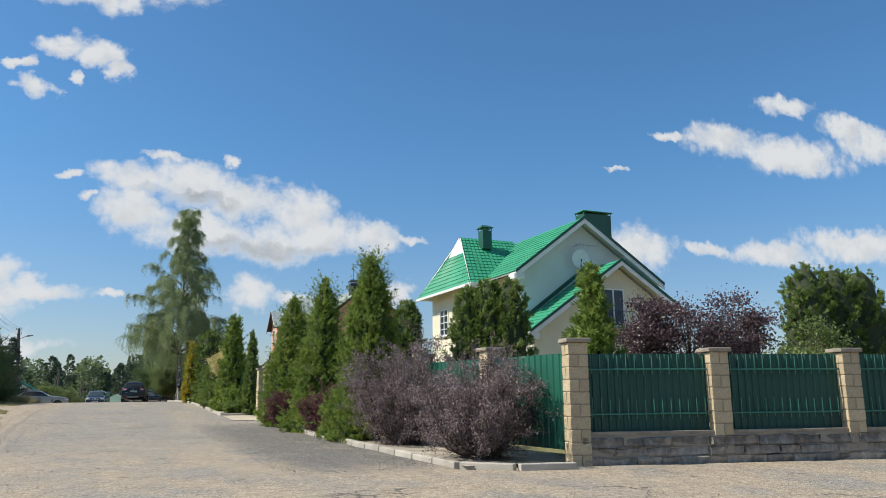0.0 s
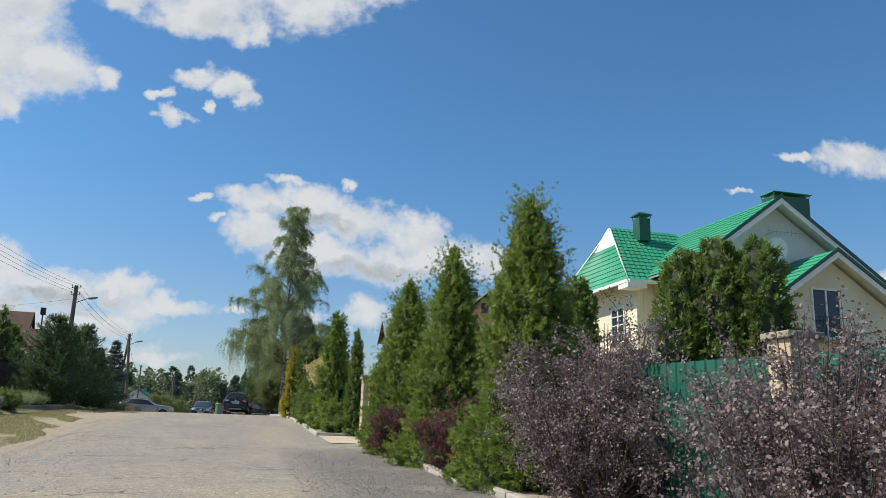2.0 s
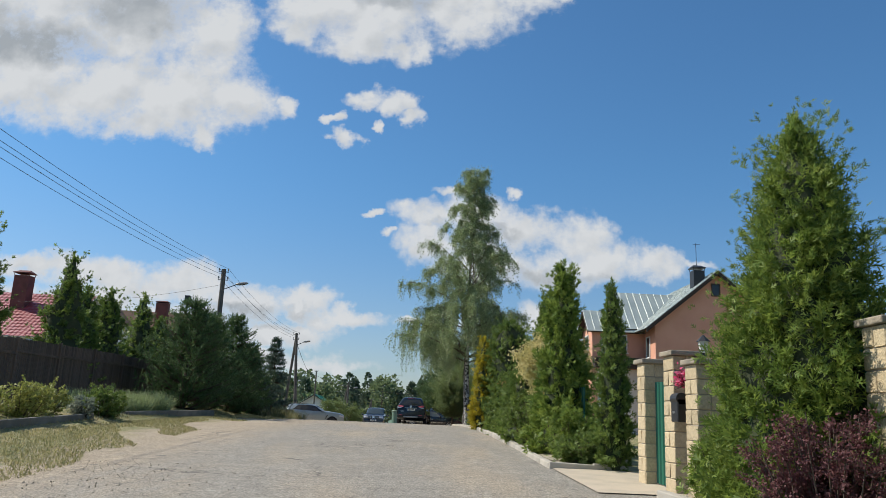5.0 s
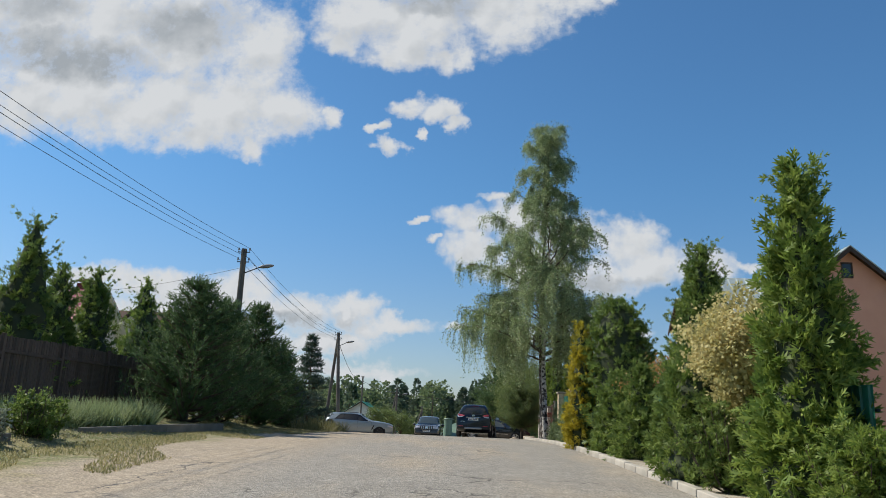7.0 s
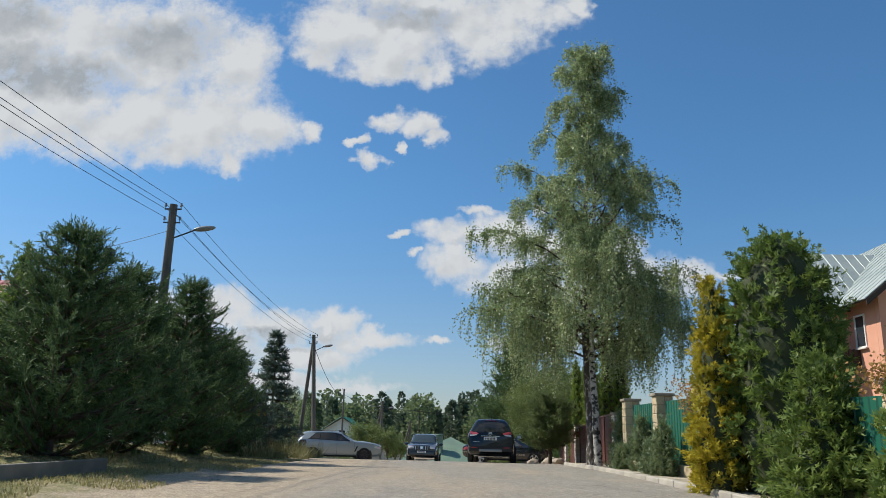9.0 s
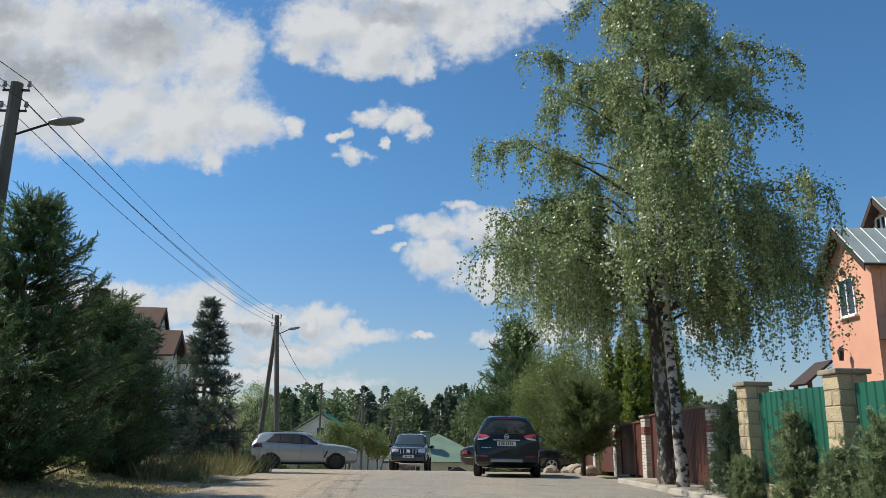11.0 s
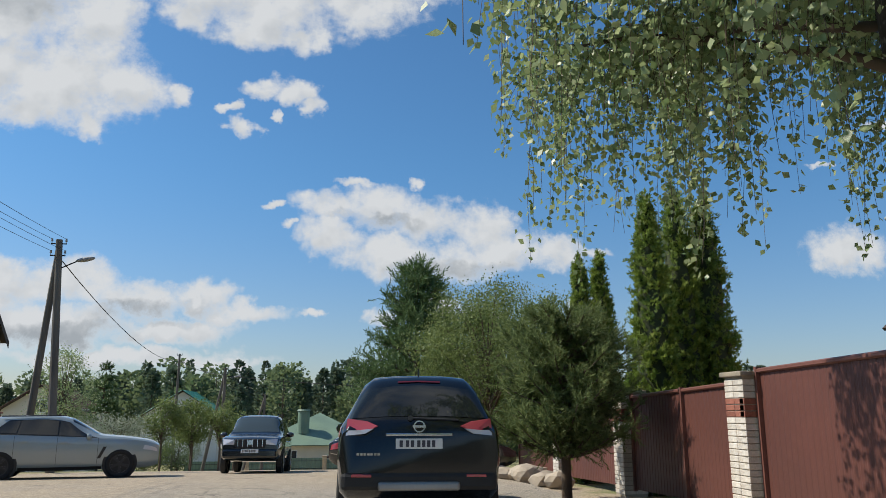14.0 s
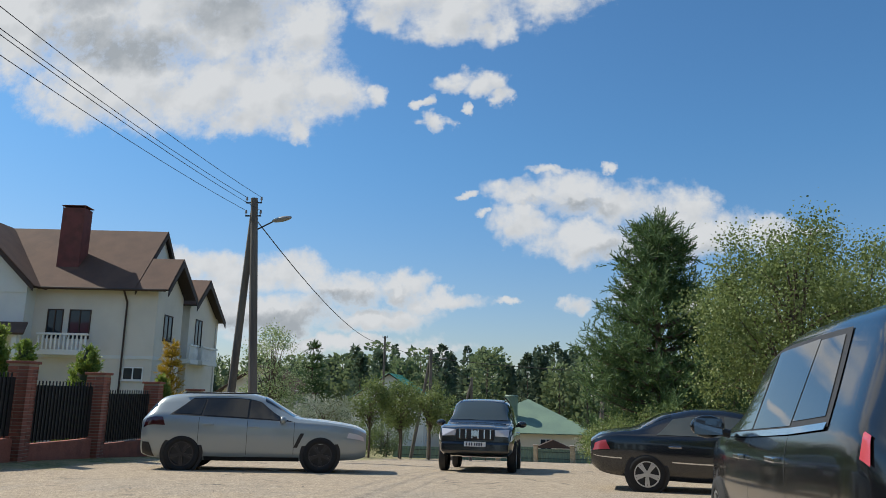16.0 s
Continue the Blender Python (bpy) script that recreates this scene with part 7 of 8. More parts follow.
def black_suv():
    """The parked black car: tailgate towards the walk."""
    st = [(-2.34, 0.46, 0.98, 1.00, 0.81, 0.85, 0.76), (-2.31, 0.36, 1.04, 1.09, 0.86, 0.885, 0.78), (-2.24, 0.31, 1.08, 1.22, 0.875, 0.90, 0.72), (-2.12, 0.28, 1.09, 1.42, 0.885, 0.91, 0.67), (-1.98, 0.26, 1.09, 1.61, 0.89, 0.915, 0.64),
          (-1.80, 0.24, 1.08, 1.675, 0.89, 0.915, 0.61), (-1.0, 0.22, 1.04, 1.70, 0.89, 0.91, 0.62), (0.0, 0.22, 1.01, 1.71, 0.89, 0.91, 0.62), (0.55, 0.22, 1.0, 1.65, 0.89, 0.91, 0.61),
          (1.0, 0.22, 1.0, 1.36, 0.89, 0.91, 0.63), (1.38, 0.22, 1.0, 1.06, 0.89, 0.90, 0.76), (1.9, 0.25, 0.93, 0.98, 0.87, 0.88, 0.76), (2.2, 0.30, 0.82, 0.86, 0.80, 0.83, 0.68), (2.32, 0.40, 0.64, 0.68, 0.66, 0.68, 0.5)]
    y = 57.8
    o, sh = car_base("black_suv", (1.60, y + 2.29, float(gz(y + 2.3)) + 0.012), 84, "glossy black family SUV parked on the road", st, P_BLACK, (-1.36, 1.36), 0.345, M_ALLOY, road_pitch(y + 2.3))
    # glass
    sh.patch(o, "rear_window", M_CARGLASS, (-2.245, -2.26), (-2.05, -2.02), 0.72, 1.0, 0, 0.006, "dark tinted rear window")
    sh.patch(o, "windscreen", M_CARGLASS_L, (1.30, 1.34), (0.66, 0.60), 0.80, 1.0, 0, 0.007, "raked windscreen")
    for sg in (1, -1):
        sh.patch(o, "front_door_glass", M_CARGLASS_L, (0.08, 0.08), (1.0, 0.42), 0.565, 0.765, sg, 0.008)
        sh.patch(o, "rear_door_glass", M_CARGLASS, (-0.97, -0.93), (0.03, 0.03), 0.565, 0.765, sg, 0.008)
        sh.patch(o, "quarter_glass", M_CARGLASS, (-1.62, -1.36), (-1.0, -0.95), 0.575, 0.76, sg, 0.008)
        sh.patch(o, "window_surround", M_TRIM, (-1.72, -1.42), (1.06, 0.45), 0.552, 0.775, sg, 0.004, "gloss black window surround", n=24)
        sh.patch(o, "window_chrome", M_CHROME, (-1.70, -1.70), (1.05, 1.02), 0.545, 0.56, sg, 0.010, "thin chrome window strip")
        sh.patch(o, "sill_trim", M_TRIM, (-0.95, -0.95), (0.95, 0.95), 0.005, 0.13, sg, 0.008, "black plastic sill")
        sh.patch(o, "tail_lamp", M_REDLAMP, (-2.26, -2.235), (-2.19, -2.19), 0.485, 0.55, sg, 0.008, "red wraparound tail lamp")
        mirror(o, 0.78, sg * 0.92, 1.03, P_BLACK)
    handles(o, sh, (-0.78, 0.28), 0.47, M_CHROME)
    seams(o, sh, (-0.98, 0.06, 1.02))
    # tailgate details; the car's rear faces -x
    xr = -2.345
    for sg in (1, -1):
        bm = bmesh.new()
        slab(bm, [(xr + 0.03, sg * 0.815, 1.00), (xr - 0.005, sg * 0.60, 1.02), (xr + 0.01, sg * 0.46, 1.085), (xr + 0.05, sg * 0.58, 1.135), (xr + 0.085, sg * 0.80, 1.165)], 0.02 * sg)
        lamp = part("tail_lamp", bm, M_REDLAMP, o, "pointed red and clear tail lamp")
        bm = bmesh.new()
        slab(bm, [(xr + 0.02, sg * 0.81, 0.985), (xr - 0.014, sg * 0.60, 1.005), (xr - 0.012, sg * 0.50, 1.06), (xr + 0.0, sg * 0.66, 1.045), (xr + 0.03, sg * 0.81, 1.04)], 0.02 * sg)
        part("clear_lens", bm, M_CLEARLAMP, lamp, "clear lower lens")
    bm = bmesh.new()
    box(bm, xr - 0.012, xr + 0.05, -0.37, 0.37, 0.985, 1.012, 0.006)
    part("tailgate_bar", bm, M_CHROME, o, "chrome strip over the plate")
    plate(o, xr + 0.01, 0.0, 0.90, -1)
    bm = bmesh.new()
    n = 24
    for r0, r1 in ((0.052, 0.066),):
        ring = [[bm.verts.new((xr - 0.005 - q, math.cos(2 * math.pi * k / n) * p, 1.085 + math.sin(2 * math.pi * k / n) * p)) for k in range(n)] for p, q in ((r0, 0), (r0, 0.018), (r1, 0.018), (r1, 0))]
        for a, b in zip(ring, ring[1:]):
            for k in range(n):
                bm.faces.new((a[k], a[(k + 1) % n], b[(k + 1) % n], b[k]))
    box(bm, xr - 0.025, xr + 0.02, -0.072, 0.072, 1.073, 1.097)
    part("badge", bm, M_CHROME, o, "round chrome badge")
    for k in range(7):
        bm = bmesh.new()
        box(bm, xr - 0.004, xr + 0.03, 0.66 - k * 0.038, 0.688 - k * 0.038, 0.775, 0.80)
        part("badge_bar", bm, M_CHROME, o)
    bm = bmesh.new()
    rod(bm, (xr + 0.06, 0.10, 1.175), (xr + 0.055, -0.44, 1.155), 0.012, seg=6)
    rod(bm, (xr + 0.1, 0.10, 1.16), (xr + 0.04, 0.10, 1.18), 0.03, seg=10)
    part("rear_wiper", bm, M_TRIM, o)
    bm = bmesh.new()
    box(bm, xr - 0.02, xr + 0.2, -0.86, 0.86, 0.40, 0.60, 0.05)
    part("rear_bumper", bm, M_TRIM, o, "black lower bumper")
    bm = bmesh.new()
    box(bm, xr - 0.05, xr + 0.1, -0.45, 0.45, 0.40, 0.50, 0.03)
    part("skid_plate", bm, M_STEEL, o, "grey skid plate")
    for sg in (1, -1):
        bm = bmesh.new()
        box(bm, xr - 0.034, xr, sg * 0.52, sg * 0.74, 0.545, 0.575, 0.005)
        part("reflector", bm, M_REDLAMP, o)
    sh.patch(o, "brake_lamp", gloss("dark red lens", (0.10, 0.01, 0.015), 0.15), (-1.985, -1.98), (-1.965, -1.96), 0.94, 1.0, 0, 0.008, "slim high brake lamp")
    bm = bmesh.new()
    slab(bm, [(-1.5, -0.01, 1.70), (-1.72, -0.01, 1.69), (-1.72, -0.01, 1.77)], 0.02)
    part("fin_aerial", bm, P_BLACK, o)


black_suv()


def grey_suv():
    st = [(-2.28, 0.40, 0.98, 1.02, 0.80, 0.85, 0.70), (-2.25, 0.34, 1.07, 1.12, 0.85, 0.89, 0.72), (-2.18, 0.31, 1.13, 1.24, 0.88, 0.91, 0.70), (-2.08, 0.29, 1.15, 1.42, 0.89, 0.925, 0.66), (-1.98, 0.28, 1.15, 1.53, 0.90, 0.93, 0.63), (-1.7, 0.26, 1.14, 1.585, 0.90, 0.935, 0.62), (-1.2, 0.24, 1.12, 1.625, 0.91, 0.94, 0.62),
          (-0.5, 0.23, 1.09, 1.64, 0.91, 0.94, 0.62), (-0.1, 0.23, 1.07, 1.615, 0.91, 0.935, 0.62), (0.2, 0.23, 1.06, 1.54, 0.91, 0.93, 0.61), (0.55, 0.23, 1.05, 1.33, 0.91, 0.93, 0.64), (0.90, 0.23, 1.04, 1.12, 0.90, 0.92, 0.78),
          (1.5, 0.24, 1.01, 1.07, 0.90, 0.92, 0.80), (2.0, 0.26, 0.95, 1.005, 0.89, 0.91, 0.78), (2.25, 0.28, 0.90, 0.95, 0.86, 0.88, 0.72), (2.36, 0.31, 0.85, 0.89, 0.81, 0.84, 0.66), (2.40, 0.36, 0.78, 0.82, 0.76, 0.79, 0.6)]
    o, sh = car_base("grey_suv", (-6.60, 71.8, float(gz(71.8)) + 0.03), 13, "pale grey blue SUV parked across the side entrance", st, P_GREY, (-1.43, 1.43), 0.37, M_DARKALLOY, 0.0)
    sh.patch(o, "windscreen", M_CARGLASS, (0.82, 0.86), (0.20, 0.14), 0.80, 1.0, 0, 0.007)
    sh.patch(o, "rear_window", M_CARGLASS, (-2.15, -2.16), (-2.03, -2.01), 0.72, 1.0, 0, 0.006)
    for sg in (1, -1):
        sh.patch(o, "window_surround", M_TRIM, (-1.74, -1.30), (0.86, 0.12), 0.552, 0.775, sg, 0.004, "gloss black window surround", n=24)
        sh.patch(o, "front_door_glass", M_CARGLASS, (-0.10, -0.10), (0.80, 0.12), 0.567, 0.765, sg, 0.008)
        sh.patch(o, "rear_door_glass", M_CARGLASS, (-1.06, -1.0), (-0.14, -0.14), 0.567, 0.765, sg, 0.008)
        sh.patch(o, "quarter_glass", M_CARGLASS, (-1.66, -1.34), (-1.10, -1.04), 0.575, 0.758, sg, 0.008)
        sh.patch(o, "sill_trim", M_TRIM, (-0.98, -0.98), (0.98, 0.98), 0.0, 0.07, sg, 0.006)
        sh.patch(o, "tail_lamp", gloss("smoked red lamp lens", (0.06, 0.012, 0.016), 0.1, coat=1.0), (-2.24, -2.19), (-1.80, -1.86), 0.42, 0.52, sg, 0.010, "smoked dark red tail lamp")
        sh.patch(o, "headlamp", M_CLEARLAMP, (1.98, 2.02), (2.36, 2.33), 0.38, 0.48, sg, 0.010, "slim clear headlamp")
        sh.patch(o, "bumper_trim", M_TRIM, (-2.24, -2.24), (-1.98, -2.10), 0.02, 0.20, sg, 0.008, "black bumper corner")
        sh.patch(o, "wing_vent", M_TRIM, (0.86, 1.0), (0.94, 1.08), 0.2, 0.40, sg, 0.006)
        mirror(o, 0.62, sg * 0.935, 1.04, P_GREY)
        bm = bmesh.new()
        rod(bm, (-1.5, sg * 0.60, 1.615), (-0.05, sg * 0.60, 1.63), 0.016, seg=8)
        part("roof_rail", bm, M_TRIM, o)
    handles(o, sh, (-0.92, 0.02), 0.46, P_GREY)
    seams(o, sh, (-1.12, -0.12, 0.86))
    plate(o, -2.285, 0.0, 0.80, -1)
    bm = bmesh.new()
    box(bm, 2.33, 2.415, -0.40, 0.40, 0.48, 0.76, 0.03)
    part("grille", bm, M_TRIM, o)


grey_suv()


def dark_saloon():
    st = [(-2.38, 0.50, 0.80, 0.82, 0.66, 0.72, 0.58), (-2.30, 0.34, 0.92, 0.96, 0.78, 0.82, 0.72), (-2.0, 0.28, 0.97, 1.03, 0.86, 0.885, 0.78), (-1.55, 0.25, 0.97, 1.08, 0.88, 0.90, 0.74), (-1.1, 0.22, 0.95, 1.33, 0.89, 0.905, 0.60), (-0.6, 0.20, 0.93, 1.44, 0.89, 0.91, 0.58),
          (0.0, 0.20, 0.91, 1.45, 0.89, 0.91, 0.58), (0.45, 0.20, 0.90, 1.38, 0.89, 0.91, 0.58), (0.9, 0.20, 0.91, 1.14, 0.89, 0.90, 0.62), (1.22, 0.20, 0.92, 0.97, 0.88, 0.90, 0.74), (1.9, 0.23, 0.83, 0.88, 0.86, 0.87, 0.72), (2.25, 0.30, 0.72, 0.75, 0.78, 0.80, 0.62), (2.4, 0.42, 0.58, 0.61, 0.62, 0.64, 0.45)]
    o, sh = car_base("dark_saloon", (2.95, 69.6, float(gz(69.6)) + 0.02), -6, "dark saloon car parked by the drive", st, P_NAVY, (-1.43, 1.43), 0.325, M_ALLOY, 0.0)
    sh.patch(o, "rear_window", M_CARGLASS, (-1.46, -1.52), (-0.98, -0.92), 0.80, 1.0, 0, 0.006)
    sh.patch(o, "windscreen", M_CARGLASS_L, (1.10, 1.16), (0.52, 0.46), 0.80, 1.0, 0, 0.007)
    for sg in (1, -1):
        sh.patch(o, "front_door_glass", M_CARGLASS_L, (-0.08, -0.08), (0.85, 0.35), 0.57, 0.765, sg, 0.008)
        sh.patch(o, "rear_door_glass", M_CARGLASS_L, (-1.25, -0.95), (-0.15, -0.15), 0.57, 0.765, sg, 0.008)
        sh.patch(o, "door_moulding", M_CHROME, (-1.0, -1.0), (0.95, 0.95), 0.235, 0.25, sg, 0.008, "thin bright door moulding")
        sh.patch(o, "bumper_moulding", M_CHROME, (-2.34, -2.34), (-1.85, -1.85), 0.235, 0.25, sg, 0.008)
        sh.patch(o, "tail_lamp", M_REDLAMP, (-2.34, -2.31), (-2.05, -2.12), 0.36, 0.50, sg, 0.010, "red tail lamp")
        mirror(o, 0.72, sg * 0.91, 0.92, P_NAVY)
    handles(o, sh, (-0.95, 0.1), 0.44, M_CHROME)
    seams(o, sh, (-0.12, 0.9))
    plate(o, -2.385, 0.0, 0.66, -1)


dark_saloon()


def oncoming_suv():
    st = [(-2.38, 0.50, 1.05, 1.08, 0.80, 0.86, 0.70), (-2.30, 0.42, 1.12, 1.60, 0.87, 0.91, 0.70), (-2.1, 0.36, 1.13, 1.78, 0.89, 0.925, 0.68), (-1.5, 0.34, 1.12, 1.84, 0.90, 0.93, 0.69), (0.0, 0.33, 1.10, 1.85, 0.90, 0.93, 0.69), (0.45, 0.33, 1.09, 1.79, 0.90, 0.93, 0.68),
          (0.85, 0.33, 1.10, 1.50, 0.90, 0.93, 0.68), (1.2, 0.34, 1.12, 1.19, 0.90, 0.925, 0.78), (1.9, 0.36, 1.08, 1.13, 0.89, 0.92, 0.80), (2.2, 0.40, 1.0, 1.05, 0.87, 0.90, 0.78), (2.36, 0.48, 0.90, 0.94, 0.80, 0.84, 0.70), (2.40, 0.52, 0.80, 0.84, 0.74, 0.78, 0.6)]
    y = 76.0
    o, sh = car_base("large_dark_suv", (-1.75, y, float(gz(y)) + 0.012), -92, "large dark off-road SUV standing in the lane", st, P_NAVY, (-1.42, 1.42), 0.385, M_ALLOY, -road_pitch(y))
    sh.patch(o, "windscreen", M_CARGLASS_L, (1.08, 1.14), (0.54, 0.48), 0.80, 1.0, 0, 0.007, "raked windscreen")
    for sg in (1, -1):
        sh.patch(o, "front_door_glass", M_CARGLASS, (-0.10, -0.10), (0.82, 0.35), 0.57, 0.765, sg, 0.008)
        sh.patch(o, "rear_door_glass", M_CARGLASS, (-1.10, -1.08), (-0.18, -0.18), 0.57, 0.765, sg, 0.008)
        sh.patch(o, "quarter_glass", M_CARGLASS, (-2.0, -1.95), (-1.2, -1.18), 0.57, 0.765, sg, 0.008)
        sh.patch(o, "headlamp", M_CLEARLAMP, (1.98, 2.05), (2.37, 2.30), 0.36, 0.49, sg, 0.012, "clear headlamp")
        sh.patch(o, "door_step", M_TRIM, (-1.0, -1.0), (1.0, 1.0), 0.0, 0.08, sg, 0.02)
        mirror(o, 0.66, sg * 0.93, 1.14, P_NAVY)
        bm = bmesh.new()
        rod(bm, (-1.6, sg * 0.62, 1.87), (0.25, sg * 0.62, 1.88), 0.02, seg=8)
        part("roof_rail", bm, M_TRIM, o)
        bm = bmesh.new()
        slab(bm, [(2.40, sg * 0.80, 0.84), (2.43, sg * 0.48, 0.86), (2.43, sg * 0.48, 1.0), (2.32, sg * 0.82, 1.02)], 0.03 * sg)
        part("headlamp", bm, M_CLEARLAMP, o, "clear headlamp unit")
        bm = bmesh.new()
        box(bm, 2.38, 2.44, sg * 0.62, sg * 0.78, 0.56, 0.66, 0.02)
        part("fog_lamp", bm, M_CHROME, o)
    bm = bmesh.new()
    box(bm, 2.30, 2.425, -0.46, 0.46, 0.76, 1.02, 0.02)
    g = part("grille", bm, M_TRIM, o, "dark grille with upright chrome bars")
    for k in range(6):
        bm = bmesh.new()
        yy = -0.37 + k * 0.148
        box(bm, 2.42, 2.445, yy - 0.018, yy + 0.018, 0.79, 1.0, 0.005)
        part("grille_bar", bm, M_CHROME, g)
    bm = bmesh.new()
    rod(bm, (2.42, 0, 0.91), (2.455, 0, 0.91), 0.075, seg=20)
    part("badge", bm, M_CHROME, g, "oval chrome badge")
    bm = bmesh.new()
    box(bm, 2.2, 2.45, -0.82, 0.82, 0.45, 0.72, 0.06)
    part("front_bumper", bm, P_NAVY, o)
    plate(o, 2.455, 0.0, 0.66, 1)
    handles(o, sh, (-0.95, 0.0), 0.47, M_CHROME)
    seams(o, sh, (-0.14, 0.9, -1.15))


oncoming_suv()

# ---- poles and wires ----
M_POLE = mat("weathered concrete pole", (0.16, 0.145, 0.125), (0.10, 0.09, 0.08), rough=0.95, scale=3, fine=30, bump=0.4, stretch=(1, 1, 0.2))
M_WIRE = mat("cable", (0.02, 0.02, 0.02), rough=0.6, bump=0.0)
M_LAMPHEAD = mat("grey lamp housing", (0.25, 0.25, 0.25), rough=0.4, bump=0.0)


def pole(x, y, top, label, strut=None, lamp=None, arms=1, lean=(0, 0), r=0.12):
    z = float(gz(y))
    o = thing("utility_pole", (x, y, z), label, "pole", "utility poles")
    h = top - z
    bm = bmesh.new()
    rod(bm, (-lean[0], -lean[1], -0.4), (0, 0, h), r * 1.35, r, 10)
    part("shaft", bm, M_POLE, o)
    if strut:
        bm = bmesh.new()
        rod(bm, (strut[0], strut[1], -0.4), (0, 0.05, h - 0.35), r * 1.2, r * 0.9, 10)
        part("strut", bm, M_POLE, o)
    for k in range(arms):
        bm = bmesh.new()
        zz = h - 0.15 - 0.45 * k
        box(bm, -0.27, 0.27, -0.02, 0.02, zz - 0.02, zz + 0.02)
        arm = part("crossarm", bm, M_IRON, o)
        for s in (-0.25, 0.25):
            bm = bmesh.new()
            rod(bm, (s, 0, zz + 0.02), (s, 0, zz + 0.10), 0.012, seg=5)
            rod(bm, (s, 0, zz + 0.09), (s, 0, zz + 0.2), 0.045, 0.03, 8)
            part("insulator", bm, M_LAMPHEAD, arm)
    if lamp:
        d = Vector((*lamp, 0)).normalized()
        bm = bmesh.new()
        a, b = Vector((0, 0, h - 1.15)), Vector((0, 0, h - 0.8)) + d * 0.75
        rod(bm, a, b, 0.025, seg=7)
        arm = part("lamp_bracket", bm, M_IRON, o)
        bm = bmesh.new()
        m = Matrix.Translation(b + d * 0.28 + Vector((0, 0, 0.06))) @ d.to_track_quat("Y", "Z").to_matrix().to_4x4() @ Matrix.Rotation(0.18, 4, "X")
        vs = bmesh.ops.create_uvsphere(bm, u_segments=14, v_segments=8, radius=1.0)["verts"]
        bmesh.ops.scale(bm, verts=vs, vec=(0.13, 0.36, 0.085))
        bmesh.ops.transform(bm, matrix=m, verts=vs)
        smooth(part("lamp_head", bm, M_LAMPHEAD, arm))
    return o


def wire(pts, sag, label, r=0.008):
    o = thing("wire", pts[0], label, "cable", "overhead wires")
    base = Vector(pts[0])
    rows = []
    for a, b in zip(pts, pts[1:]):
        a, b = Vector(a), Vector(b)
        for k in range(14):
            f = k / 14
            p = a.lerp(b, f) - base
            p.z -= 4 * sag * (a - b).length / 30 * f * (1 - f)
            rows.append(tuple(p))
    rows.append(tuple(Vector(pts[-1]) - base))
    raw("strand", [tube(rows, [r] * len(rows), 5)], [M_WIRE], o)


pole(-9.3, 50.4, 8.75, "dark utility pole with a street lamp", None, (1.0, 0.15), 2)
pole(-9.6, 78.6, 8.3, "braced utility pole with a street lamp", (-0.9, 1.2), (1, -0.1), 2, (-0.55, 0.0))
pole(-14.7, 133.0, 7.95, "slim utility pole by the far houses", None, None, 1, r=0.11)
pole(-8.0, 117.3, 5.7, "braced utility pole at the road's end", (-1.6, 0.5), (1, 0), 2, r=0.13)
pole(-4.9, 122.0, 3.6, "short braced pole by the far gate", (-1.8, -0.3), None, 1, r=0.11)
pole(-10.2, 12.0, 8.8, "utility pole with overhead wires", None, None, 2)
pole(5.3, 112.0, 1.8, "leaning pale concrete post", None, None, 0, (0.3, 0), r=0.14)
for dx, dz in ((-0.25, 0.03), (0.25, 0.03), (-0.25, -0.42), (0.25, -0.42)):
    wire([(-10.2 + dx, 12.0, 8.8 + dz), (-9.3 + dx, 50.4, 8.75 + dz), (-9.6 + dx, 78.6, 8.3 + dz)], 0.55, "black overhead wire between the poles")
wire([(-9.3, 50.4, 7.9), (-19.0, 55.0, 7.2), (-30.0, 58.0, 7.6)], 0.5, "service cable to a neighbouring house")
wire([(-9.6, 78.6, 7.7), (-14.7, 133.0, 7.2)], 0.6, "sagging service cable down the street", 0.02)
wire([(-14.7, 133.0, 7.2), (-8.0, 117.3, 5.0), (14.0, 113.0, 3.9)], 0.4, "sagging cable across the road", 0.025)
for dz in (0, -0.5, -1.0):
    wire([(-8.0, 117.3, 5.2 + dz * 0.8), (-4.9, 122.0, 3.3 + dz * 0.5)], 0.3, "short cable between two poles", 0.015)
# garden lamp and litter bin by the road
o = thing("garden_lamp", at(-10.9, 49.8, 0.3), "thin garden lamp post with a square head", "lamp")
bm = bmesh.new()
rod(bm, (0, 0, -0.3), (0, 0, 5.5), 0.045, seg=8)
part("post", bm, M_IRON, o)
bm = bmesh.new()
box(bm, -0.14, 0.14, -0.14, 0.14, 5.5, 5.95, 0.02)
part("head", bm, M_IRON, o)
L_AMBER = leaf_mat("amber yellow needles", (0.42, 0.27, 0.02), (0.60, 0.40, 0.04), (0.30, 0.24, 0.03))
L_NINEBARK = leaf_mat("dark purple ninebark leaves", (0.055, 0.036, 0.042), (0.20, 0.13, 0.135), (0.10, 0.065, 0.07), trans=0.3, rough=0.4, spread=0.5)

